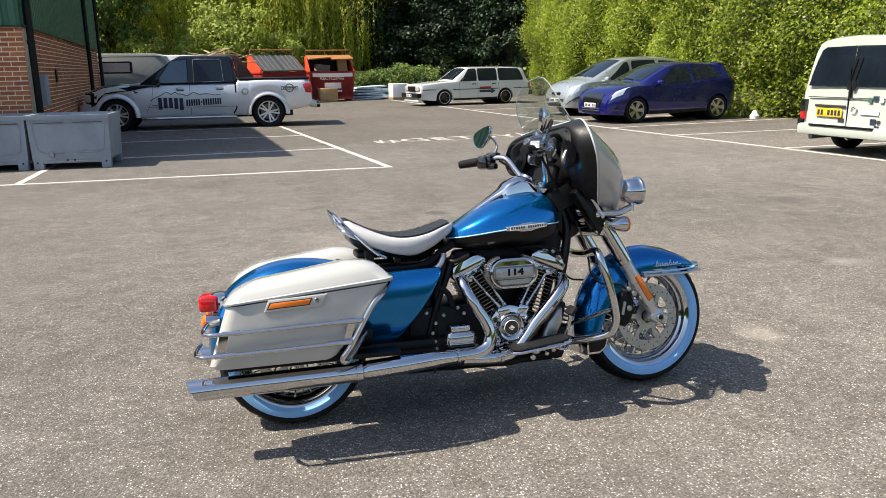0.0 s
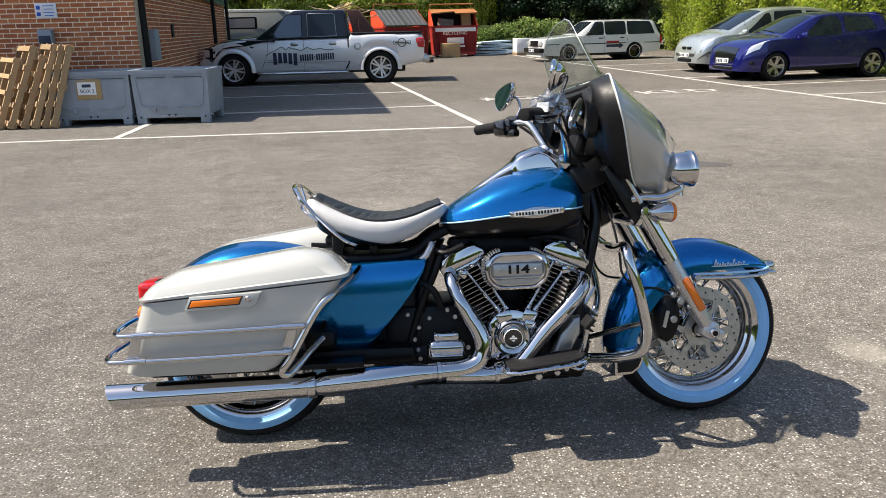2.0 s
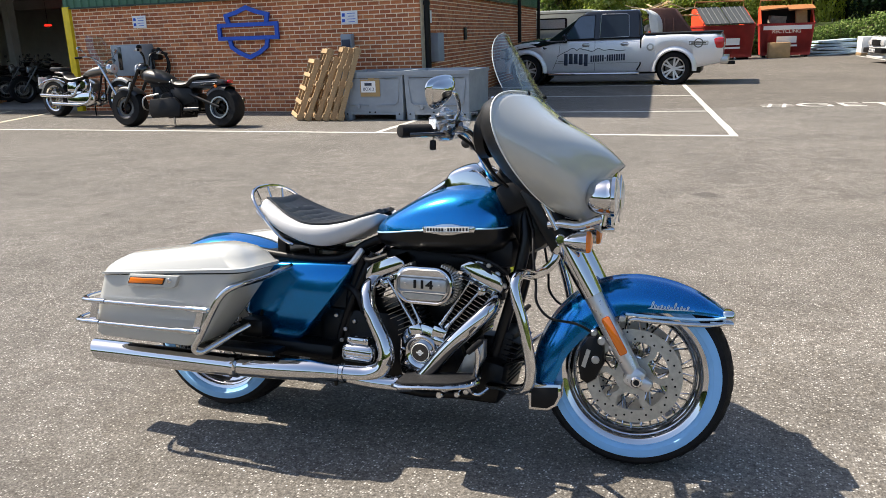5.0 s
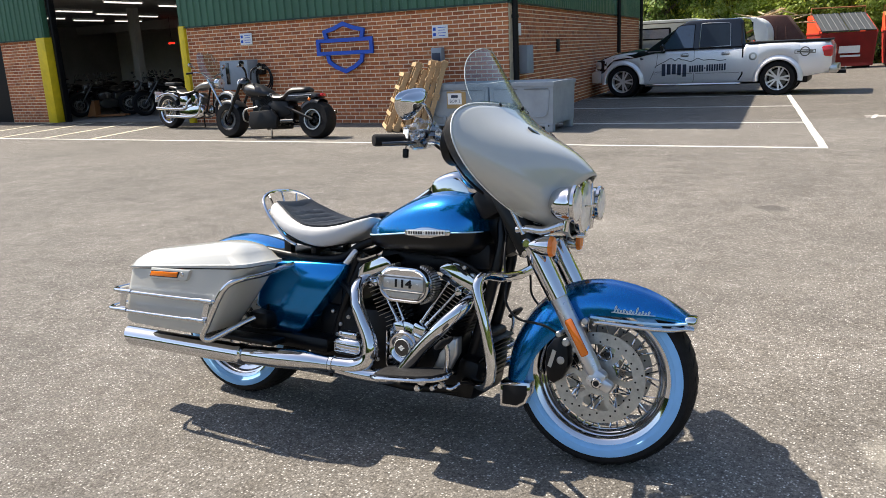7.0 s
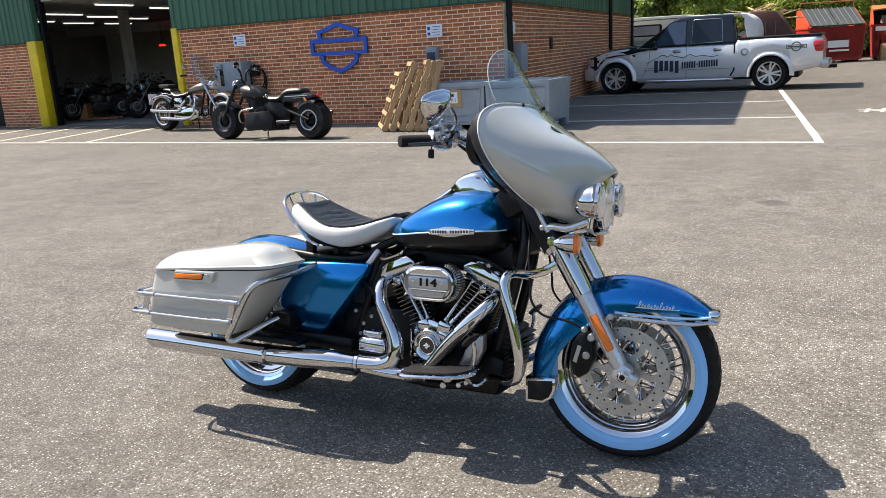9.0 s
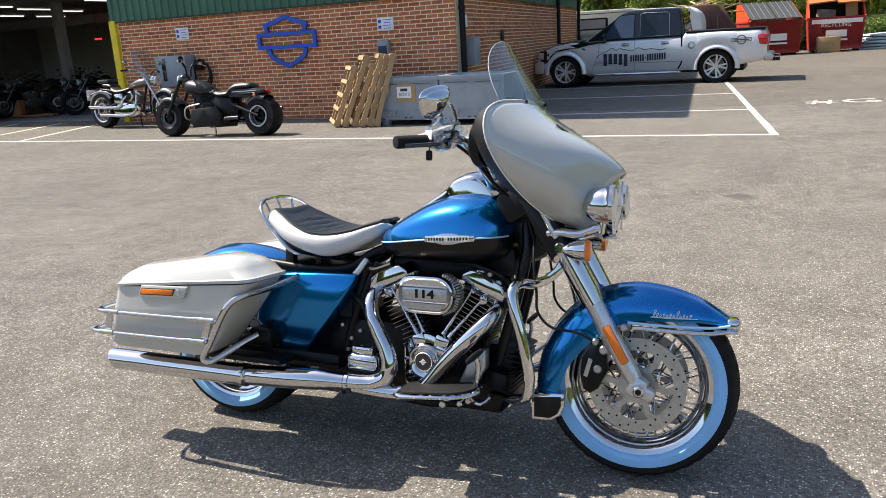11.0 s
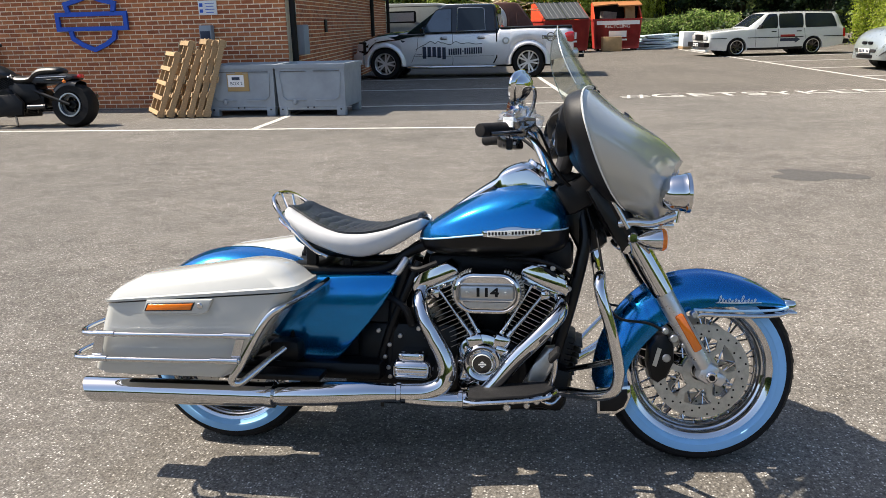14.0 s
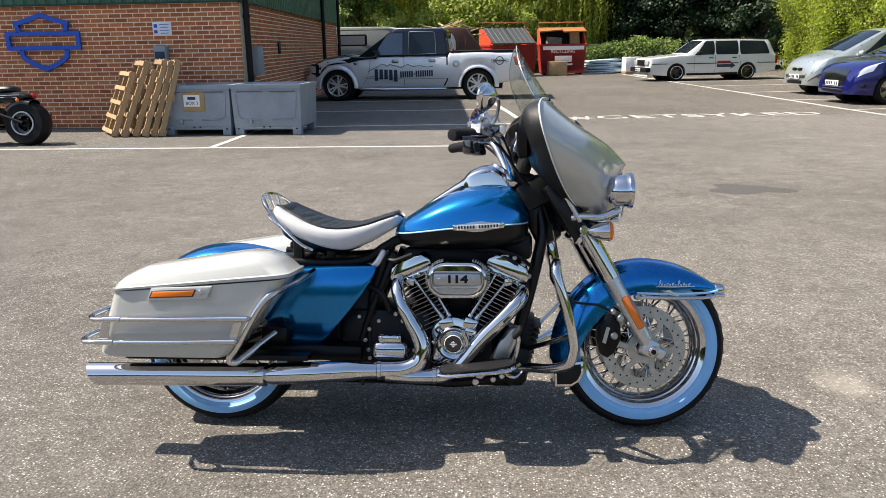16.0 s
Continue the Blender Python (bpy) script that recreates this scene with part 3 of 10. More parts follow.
def fp(name, bm, mat, label="", parent=None, angle=38):
    """A part of the steered front end."""
    bmesh.ops.transform(bm, matrix=STEER, verts=bm.verts[:])
    return part(name, bm, mat, parent or BIKE, label, angle=angle)


def bp(name, bm, mat, label="", parent=None, angle=38):
    return part(name, bm, mat, parent or BIKE, label, angle=angle)


def bike_wheel(c, R, w, put, spokes=40, disc_side=-1, rotors=(-1, 1)):
    """Tyre, whitewalls, rim, hub, spokes and brake discs; the axle runs along y."""
    ax = frame_to((0, 1, 0), c)
    rim = R * 0.728
    bm = B()
    pr = [(rim - 0.012, -w * 0.34), (rim + 0.02, -w * 0.46), (R * 0.86, -w * 0.5), (R * 0.93, -w * 0.47), (R * 0.97, -w * 0.36), (R * 0.992, -w * 0.2), (R, 0),
          (R * 0.992, w * 0.2), (R * 0.97, w * 0.36), (R * 0.93, w * 0.47), (R * 0.86, w * 0.5), (rim + 0.02, w * 0.46), (rim - 0.012, w * 0.34)]
    lathe(bm, pr, ax, 72)
    tyre = put("tyre", bm, M_RUBBER, "black rubber tyre with whitewalls")
    bm = B()
    for k in range(40):
        for s in (-1, 1):
            a = 2 * math.pi * (k + (0.5 if s > 0 else 0)) / 40
            m_ = ax @ Matrix.Rotation(a, 4, "Z")
            plate(bm, [m_ @ V(R * 0.9935 + 0.001, s * 0 + 0.0, s * 0.012), m_ @ V(R * 0.985, R * 0.085, s * w * 0.26), m_ @ V(R * 0.975, R * 0.10, s * w * 0.33), m_ @ V(R * 0.985 + 0.001, R * 0.02, s * w * 0.2)], 0.0015, m_.to_3x3() @ V(1, 0, 0))
    tagged(put("tread_blocks", bm, M_RUBBER, parent=tyre), kind="stuff")
    for s in (-1, 1):
        bm = B()
        lathe(bm, [(rim + 0.006, s * w * 0.455), (rim + 0.018, s * (w * 0.482)), (R * 0.80, s * (w * 0.506)), (R * 0.868, s * (w * 0.508)), (R * 0.878, s * (w * 0.498)), (R * 0.80, s * w * 0.47), (rim + 0.006, s * w * 0.44)], ax, 72)
        put("whitewall", bm, M_WHITEWALL, "pale blue coated whitewall band", tyre)
    bm = B()
    hw = w * 0.44
    lathe(bm, [(rim + 0.008, -hw - 0.004), (rim + 0.010, -hw), (rim - 0.004, -hw + 0.004), (rim - 0.013, -hw + 0.010), (rim - 0.017, -hw + 0.022), (rim - 0.030, -hw + 0.030), (rim - 0.036, -hw * 0.3),
               (rim - 0.036, hw * 0.3), (rim - 0.030, hw - 0.030), (rim - 0.017, hw - 0.022), (rim - 0.013, hw - 0.010), (rim - 0.004, hw - 0.004), (rim + 0.010, hw), (rim + 0.008, hw + 0.004)], ax, 72)
    put("rim", bm, M_CHROME, "polished chrome laced rim")
    bm = B()
    lathe(bm, [(0.0, -0.075), (0.022, -0.075), (0.024, -0.06), (0.060, -0.055), (0.062, -0.04), (0.040, -0.03), (0.038, 0.03), (0.062, 0.04), (0.060, 0.055), (0.024, 0.06), (0.022, 0.075), (0, 0.075)], ax, 32)
    put("hub", bm, M_CHROME, "chrome wheel hub")
    for k in range(spokes):
        a = 2 * math.pi * k / spokes
        s = 1 if k % 2 else -1
        lean = 0.62 if (k // 2) % 2 else -0.62
        bm = B()
        p = ax @ V(0.060 * math.cos(a + lean), 0.060 * math.sin(a + lean), s * 0.048)
        q = ax @ V((rim - 0.034) * math.cos(a), (rim - 0.034) * math.sin(a), s * 0.012)
        tube(bm, [p, q], 0.0032, 6)
        put("spoke", bm, M_CHROME)
    for s in rotors:
        bm = B()
        y = s * 0.068
        lathe(bm, [(0.108, y - 0.0025), (0.147, y - 0.0025), (0.147, y + 0.0025), (0.108, y + 0.0025)], ax, 64, loop=True)
        d = put("brake_disc", bm, M_ROTOR, "drilled floating steel brake disc")
        bm = B()
        lathe(bm, [(0.030, y - 0.004), (0.056, y - 0.004), (0.056, y + 0.004), (0.030, y + 0.004)], ax, 40, loop=True)
        put("disc_carrier", bm, M_ROTOR, "open steel disc carrier", d)
        for k in range(6):
            bm = B()
            m_ = ax @ Matrix.Rotation(math.pi * k / 3, 4, "Z")
            arm = [(0.050, -0.014), (0.066, -0.004), (0.082, 0.004), (0.111, -0.006), (0.113, 0.016), (0.094, 0.022), (0.080, 0.022), (0.064, 0.014), (0.050, 0.014)]
            plate(bm, [m_ @ V(a, b, y - 0.003) for a, b in arm], 0.006, (0, 1, 0))
            put("carrier_arm", bm, M_ROTOR, "", d)
        bm = B()
        for k in range(36):
            a = 2 * math.pi * k / 36
            r_ = (0.116, 0.127, 0.138)[k % 3]
            disc(bm, ax @ V(r_ * math.cos(a), r_ * math.sin(a), y), ax.to_3x3() @ V(0, 0, 1), 0.0034, 0.0058, 8)
        tagged(put("drilled_holes", bm, M_ENGINE_BLACK, parent=d), kind="stuff")
    return tyre


def fender_sheet(prof, w, depth, n=6, round_=0.55, lean=None):
    """Sweep a rounded cross-section along an x,z profile; w, depth: one value a point."""
    grid = []
    for i, (x, z) in enumerate(prof):
        a, b = prof[max(0, i - 1)], prof[min(len(prof) - 1, i + 1)]
        t = V(b[0] - a[0], 0, b[1] - a[1]).normalized()
        nrm = V(-t.z, 0, t.x)
        row = []
        W, D = w[i], depth[i]
        cr = min(W * round_, D * 0.9)
        pts = [(-W, -D), (-W, -(D + cr) / 2)]
        for k in range(n + 1):
            q = math.pi / 2 * k / n
            pts.append((-W + cr * (1 - math.cos(q)), -cr * (1 - math.sin(q))))
        pts += [(-(W - cr) * 0.5, 0.004 * W / 0.1)]
        pts += [(0, 0.006 * W / 0.1)]
        pts += [(-p, q) for p, q in reversed(pts[:-1])]
        for y, d in pts:
            row.append(V(x, y, z) + nrm * d)
        grid.append(row)
    return grid


def build_rear():
    put = lambda name, bm, mat, label="", parent=None: bp(name, bm, mat, label, parent)
    bike_wheel(V(0.035, 0, 0.300), 0.297, 0.165, put, 40, rotors=(-1,))
    # rear mudguard
    P = spline([(-0.285, 0.30), (-0.278, 0.40), (-0.245, 0.50), (-0.175, 0.583), (-0.07, 0.640), (0.04, 0.662), (0.16, 0.655), (0.28, 0.62), (0.36, 0.56)], 4)
    n = len(P)
    bm = B()
    sheet(bm, fender_sheet(P, [0.115] * n, [0.10] * n, 6, 0.75), 0.004)
    bp("rear_mudguard", bm, M_BLUE, "metallic blue rounded rear mudguard")
    # tail lamp
    bm = B()
    box(bm, (-0.235, 0, 0.512), (0.06, 0.140, 0.095), 0.016)
    lamp = bp("tail_lamp", bm, M_CHROME, "chrome tail lamp housing")
    bm = B()
    box(bm, (-0.272, 0, 0.522), (0.078, 0.150, 0.064), 0.014, seg=3)
    bp("lens", bm, M_REDLENS, "glossy red tail lamp lens", lamp)
    for s in (-1, 1):
        bm = B()
        lathe(bm, [(0, -0.04), (0.018, -0.03), (0.026, 0.0), (0.027, 0.02), (0, 0.02)], frame_to((-1, 0, 0), (-0.262, s * 0.115, 0.462)), 20)
        tube(bm, [(-0.255, s * 0.115, 0.462), (-0.25, 0, 0.465)], 0.009, 8)
        sg = bp("turn_signal", bm, M_CHROME, "chrome bullet turn signal")
        bm = B()
        lathe(bm, [(0.026, 0.02), (0.025, 0.03), (0.014, 0.037), (0, 0.039)], frame_to((-1, 0, 0), (-0.262, s * 0.115, 0.462)), 20)
        bp("lens", bm, M_AMBER, "amber signal lens", sg)
    for s in (-1, 1):
        saddlebag(s)
        # side cover
        out = [(0.345, 0.596), (0.42, 0.602), (0.50, 0.605), (0.57, 0.606), (0.640, 0.604), (0.628, 0.565), (0.592, 0.508), (0.548, 0.452), (0.505, 0.402), (0.460, 0.348), (0.438, 0.330), (0.385, 0.323), (0.320, 0.323), (0.303, 0.342), (0.292, 0.378), (0.272, 0.398), (0.228, 0.412), (0.262, 0.49), (0.30, 0.55)]
        bm = B()
        ctr = V(0.43, 0, 0.47)
        rr = []
        ring = [(a_[0] + (b_[0] - a_[0]) * q, a_[1] + (b_[1] - a_[1]) * q) for a_, b_ in zip(out, out[1:] + out[:1]) for q in (0.12, 0.5, 0.88)]
        bulge = lambda x, z: 0.196 - 0.55 * (x - 0.40) ** 2 - 1.1 * (z - 0.50) ** 2 - 3.2 * max(0, z - 0.555) ** 2
        for sc, drop in ((1.0, 0.085), (1.0, 0.012), (0.992, 0.004), (0.975, 0.001), (0.93, 0), (0.86, 0), (0.78, 0), (0.68, 0), (0.56, 0), (0.44, 0), (0.32, 0), (0.2, 0), (0.1, 0)):
            rr.append([V(ctr.x + (x - ctr.x) * sc, s * (bulge(ctr.x + (x - ctr.x) * sc, ctr.z + (z - ctr.z) * sc) - drop), ctr.z + (z - ctr.z) * sc) for x, z in ring])
        rings(bm, rr)
        bp("side_cover", bm, M_BLUE, "metallic blue side cover")
        # muffler, with slash-cut end and clamp
        bm = B()
        zc = 0.250
        rr = []
        seg = 28
        for x, r in [(0.262, 0.030), (0.258, 0.037), (0.20, 0.0385), (0.0, 0.0395), (-0.20, 0.0395), (-0.335, 0.0395), (-0.336, 0.034), (-0.20, 0.034)]:
            tip = x < -0.3
            rr.append([V(x - (0.018 * math.cos(2 * math.pi * k / seg) if tip else 0), s * 0.292 + r * math.sin(2 * math.pi * k / seg), zc + (x - 0.262) * 0.010 + r * math.cos(2 * math.pi * k / seg)) for k in range(seg)])
        rings(bm, rr)
        mf = bp("muffler", bm, M_CHROME, "long polished chrome muffler")
        bm = B()
        disc(bm, (-0.23, s * 0.292, zc - 0.004), (1, 0, 0), 0.0335, 0.01, 24)
        bp("muffler_core", bm, M_BLACK, parent=mf)
        bm = B()
        lathe(bm, [(0.036, -0.014), (0.0400, -0.011), (0.0405, 0.0), (0.0400, 0.011), (0.030, 0.016)], frame_to((1, 0, 0), (0.268, s * 0.292, zc)), 28)
        bp("clamp", bm, M_CHROME, parent=mf)
        bm = B()
        tube(bm, [(0.262, s * 0.292, zc), (0.285, s * 0.291, zc), (0.30, s * 0.29, zc + 0.002), (0.45, s * 0.282, zc + 0.008), (0.555, s * 0.270, zc + 0.012), (0.60, s * 0.262, zc + 0.011), (0.65, s * 0.255, zc + 0.010)], [0.030, 0.031, 0.0365, 0.0365, 0.0355, 0.030, 0.027], 26)
        bp("exhaust_pipe", bm, M_CHROME, "chrome exhaust heat shield")
    # frame under the seat, swing arm, struts
    bm = B()
    for s in (-1, 1):
        tube(bm, spline([(0.24, s * 0.12, 0.625), (0.40, s * 0.125, 0.612), (0.54, s * 0.115, 0.612), (0.61, s * 0.10, 0.628), (0.66, s * 0.085, 0.665), (0.74, s * 0.06, 0.70)], 5), 0.016, 10)
        tube(bm, [(0.66, s * 0.10, 0.63), (0.62, s * 0.11, 0.50), (0.60, s * 0.11, 0.30)], 0.018, 10)
        tube(bm, [(0.035, s * 0.11, 0.30), (0.30, s * 0.115, 0.305), (0.60, s * 0.10, 0.31)], 0.026, 10)
        tube(bm, spline([(0.70, s * 0.10, 0.64), (0.665, s * 0.115, 0.56), (0.62, s * 0.12, 0.46), (0.585, s * 0.12, 0.36), (0.56, s * 0.12, 0.26)], 4), 0.014, 10)
        tube(bm, [(0.56, s * 0.12, 0.20), (0.90, s * 0.13, 0.185), (1.10, s * 0.11, 0.20)], 0.017, 10)
        box(bm, (0.355, s * 0.115, 0.665), (0.035, 0.03, 0.11), 0.006)
        box(bm, (0.468, s * 0.10, 0.645), (0.025, 0.03, 0.06), 0.005)
        tube(bm, [(0.12, s * 0.16, 0.32), (0.30, s * 0.18, 0.40), (0.34, s * 0.16, 0.55)], 0.010, 8)
        # Plate lengthened to keep sun off the ground under the bags.
        box(bm, (0.11, s * 0.27, 0.312), (0.64, 0.08, 0.02), 0.006)
        box(bm, (0.29, s * 0.19, 0.37), (0.10, 0.09, 0.07), 0.02)
    bp("frame", bm, M_ENGINE_BLACK, "black tubular steel frame")
    for s in (-1, 1):
        bm = B()
        tube(bm, spline([(0.660, s * 0.105, 0.652), (0.652, s * 0.118, 0.636), (0.636, s * 0.126, 0.612), (0.618, s * 0.122, 0.596)], 5), [0.007] + [0.0120] * 14 + [0.007], 12)
        bp("frame_cover", bm, M_ALLOY, "pale satin cover on the frame tube")
    bm = B()
    box(bm, (0.52, 0, 0.40), (0.20, 0.21, 0.30), 0.03)
    box(bm, (0.42, 0, 0.588), (0.34, 0.16, 0.05), 0.015)
    box(bm, (0.30, 0, 0.60), (0.20, 0.20, 0.05), 0.02)
    bp("battery_box", bm, M_BLACK, "black plastic battery and tool box")
    bm = B()
    # Widened box, added bulk that closes sunlit gaps in the bike's shadow.
    box(bm, (0.36, 0.02, 0.30), (0.46, 0.42, 0.06), 0.02)
    box(bm, (0.62, 0, 0.25), (0.34, 0.26, 0.16), 0.03)
    box(bm, (0.88, 0, 0.195), (0.50, 0.20, 0.07), 0.025)
    box(bm, (1.125, 0, 0.245), (0.09, 0.26, 0.15), 0.03, pose(0, 0, 0, 0, 12, 0))
    bp("swing_arm", bm, M_ENGINE_BLACK, "black swing arm and gearbox underside, widened to block the sun")
    bm = B()
    rr = []
    for x, zb, ze, w in spline([(0.282, 0.730, 0.765, 0.10), (0.31, 0.702, 0.748, 0.130), (0.38, 0.670, 0.708, 0.145), (0.45, 0.655, 0.682, 0.142), (0.52, 0.649, 0.668, 0.130), (0.57, 0.662, 0.672, 0.11)], 4):
        rr.append([V(x, -w, ze), V(x, -w * 1.02, (ze + zb) / 2), V(x, -w * 0.9, zb), V(x, w * 0.9, zb), V(x, w * 1.02, (ze + zb) / 2), V(x, w, ze)])
    rings(bm, rr)
    bp("seat_pan", bm, M_BLACK_PAINT, "black pan under the saddle")


def saddlebag(s):
    def ring(z, x0, x1, yi, yo, r, f=None):
        out = []
        for cx, cy, a0 in ((x1 - r, yo - r, 0), (x0 + r, yo - r, 90), (x0 + r, yi + r, 180), (x1 - r, yi + r, 270)):
            for k in range(6):
                a = radians(a0 + 90 * k / 5)
                x, y = cx + r * math.cos(a), cy + r * math.sin(a)
                out.append(V(x, s * y, z if f is None else f(x, y, z)))
        return out
    top = lambda x, y, z: z + (x + 0.19) / 0.60 * 0.045
    bm = B()
    rr = [ring(0.330, -0.215, 0.150, 0.225, 0.372, 0.03), ring(0.331, -0.245, 0.172, 0.205, 0.388, 0.04), ring(0.345, -0.262, 0.190, 0.198, 0.396, 0.04)]
    for k in range(1, 7):
        u = k / 6
        rr.append(ring(0.345 + (0.553 - 0.345) * u, -0.262 + 0.072 * u, 0.190 + 0.198 * u, 0.195, 0.396 + 0.008 * math.sin(math.pi * u) + 0.026 * u, 0.045, top if k == 6 else (lambda x, y, z, u=u: z + u * (x + 0.19) / 0.60 * 0.045)))
    rings(bm, rr)
    bag = bp("saddlebag", bm, M_CREAM_PAINT, "hard cream-white saddlebag with chrome guard rails")
    bm = B()
    h = lambda x: 0.42 + 0.58 * max(0.0, min(1.0, (x + 0.19) / 0.22)) ** 0.7 if x < 0.03 else 1.0
    rr = []
    for dz, ins, r in [(0.0, 0.004, 0.045), (0.0015, -0.006, 0.05), (0.012, -0.007, 0.05), (0.016, 0.0, 0.05), (0.045, 0.008, 0.055), (0.066, 0.020, 0.062), (0.080, 0.040, 0.065), (0.088, 0.066, 0.04), (0.090, 0.094, 0.012)]:
        rr.append(ring(0.557, -0.194 + ins * 1.1, 0.400 - ins * 1.25 - dz * 0.45, 0.193 + ins, 0.422 - ins, r, lambda x, y, z, dz=dz: z + (x + 0.19) / 0.60 * 0.045 + dz * h(x)))
    rings(bm, rr)
    bp("lid", bm, M_CREAM_PAINT, "cream-white saddlebag lid with rolled lip", bag)
    bm = B()
    slab(bm, [(-0.062, 0.528), (-0.044, 0.570), (0.160, 0.577), (0.142, 0.540), (0.128, 0.533)], "y", min(s * 0.41, s * 0.435), max(s * 0.41, s * 0.435), 0.005)
    bp("latch_plate", bm, M_CREAM_PAINT, "", bag)
    bm = B()
    slab(bm, [(-0.052, 0.537), (-0.040, 0.562), (0.108, 0.567), (0.096, 0.542)], "y", min(s * 0.42, s * 0.4375), max(s * 0.42, s * 0.4375), 0.002)
    bp("reflector_frame", bm, M_BLACK_GLOSS, "", bag)
    bm = B()
    slab(bm, [(-0.045, 0.5405), (-0.036, 0.5585), (0.102, 0.5635), (0.093, 0.5455)], "y", min(s * 0.42, s * 0.4405), max(s * 0.42, s * 0.4405), 0.002)
    bp("reflector", bm, M_AMBER, "amber side reflector", bag)
    bm = B()
    disc(bm, (0.122, s * 0.435, 0.558), (0, 1, 0), 0.0085, 0.012, 16, 0.002)
    bp("lock", bm, M_CHROME, "small chrome lock", bag)
    # guard rails round the bag
    for z, xf, xr in ((0.470, 0.275, -0.275), (0.395, 0.232, -0.305)):
        bm = B()
        pts = spline([(xf, s * 0.433, z + 0.004), (xf - 0.03, s * 0.442, z + 0.004), (0.0, s * 0.444, z), (xr + 0.06, s * 0.442, z - 0.003), (xr + 0.018, s * 0.425, z - 0.003), (xr, s * 0.385, z - 0.003), (xr, s * 0.30, z), (xr + 0.005, s * 0.22, z)], 5)
        tube(bm, pts, 0.0075, 10)
        tube(bm, [(xf, s * 0.442, z + 0.004), (xf - 0.08, s * 0.4435, z + 0.004)], 0.0095, 10)
        tube(bm, [(xr + 0.13, s * 0.4445, z - 0.001), (xr + 0.07, s * 0.4435, z - 0.002)], 0.0095, 10)
        bp("guard_rail", bm, M_CHROME, "thin chrome saddlebag rail", bag)
    bm = B()
    plate(bm, [(-0.215, s * 0.432, 0.465), (-0.185, s * 0.433, 0.465), (-0.20, s * 0.434, 0.398), (-0.232, s * 0.433, 0.398)], 0.003, (0, -s, 0))
    bp("rail_bracket", bm, M_CHROME, "", bag)
    bm = B()
    plate(bm, [(0.225, s * 0.432, 0.46), (0.25, s * 0.432, 0.46), (0.232, s * 0.432, 0.40), (0.205, s * 0.432, 0.40)], 0.003, (0, -s, 0))
    bp("rail_bracket", bm, M_CHROME, "", bag)
    bm = B()
    tube(bm, spline([(0.425, s * 0.170, 0.590), (0.415, s * 0.22, 0.582), (0.395, s * 0.30, 0.568), (0.36, s * 0.40, 0.555), (0.325, s * 0.425, 0.530), (0.29, s * 0.430, 0.48), (0.235, s * 0.428, 0.385), (0.200, s * 0.420, 0.335), (0.215, s * 0.405, 0.320), (0.235, s * 0.375, 0.333), (0.27, s * 0.32, 0.362), (0.305, s * 0.26, 0.388)], 5), 0.0108, 12)
    bp("bag_guard", bm, M_CHROME, "chrome hoop guarding the saddlebag front", bag)


def clamp(t):
    return max(0.0, min(1.0, t))


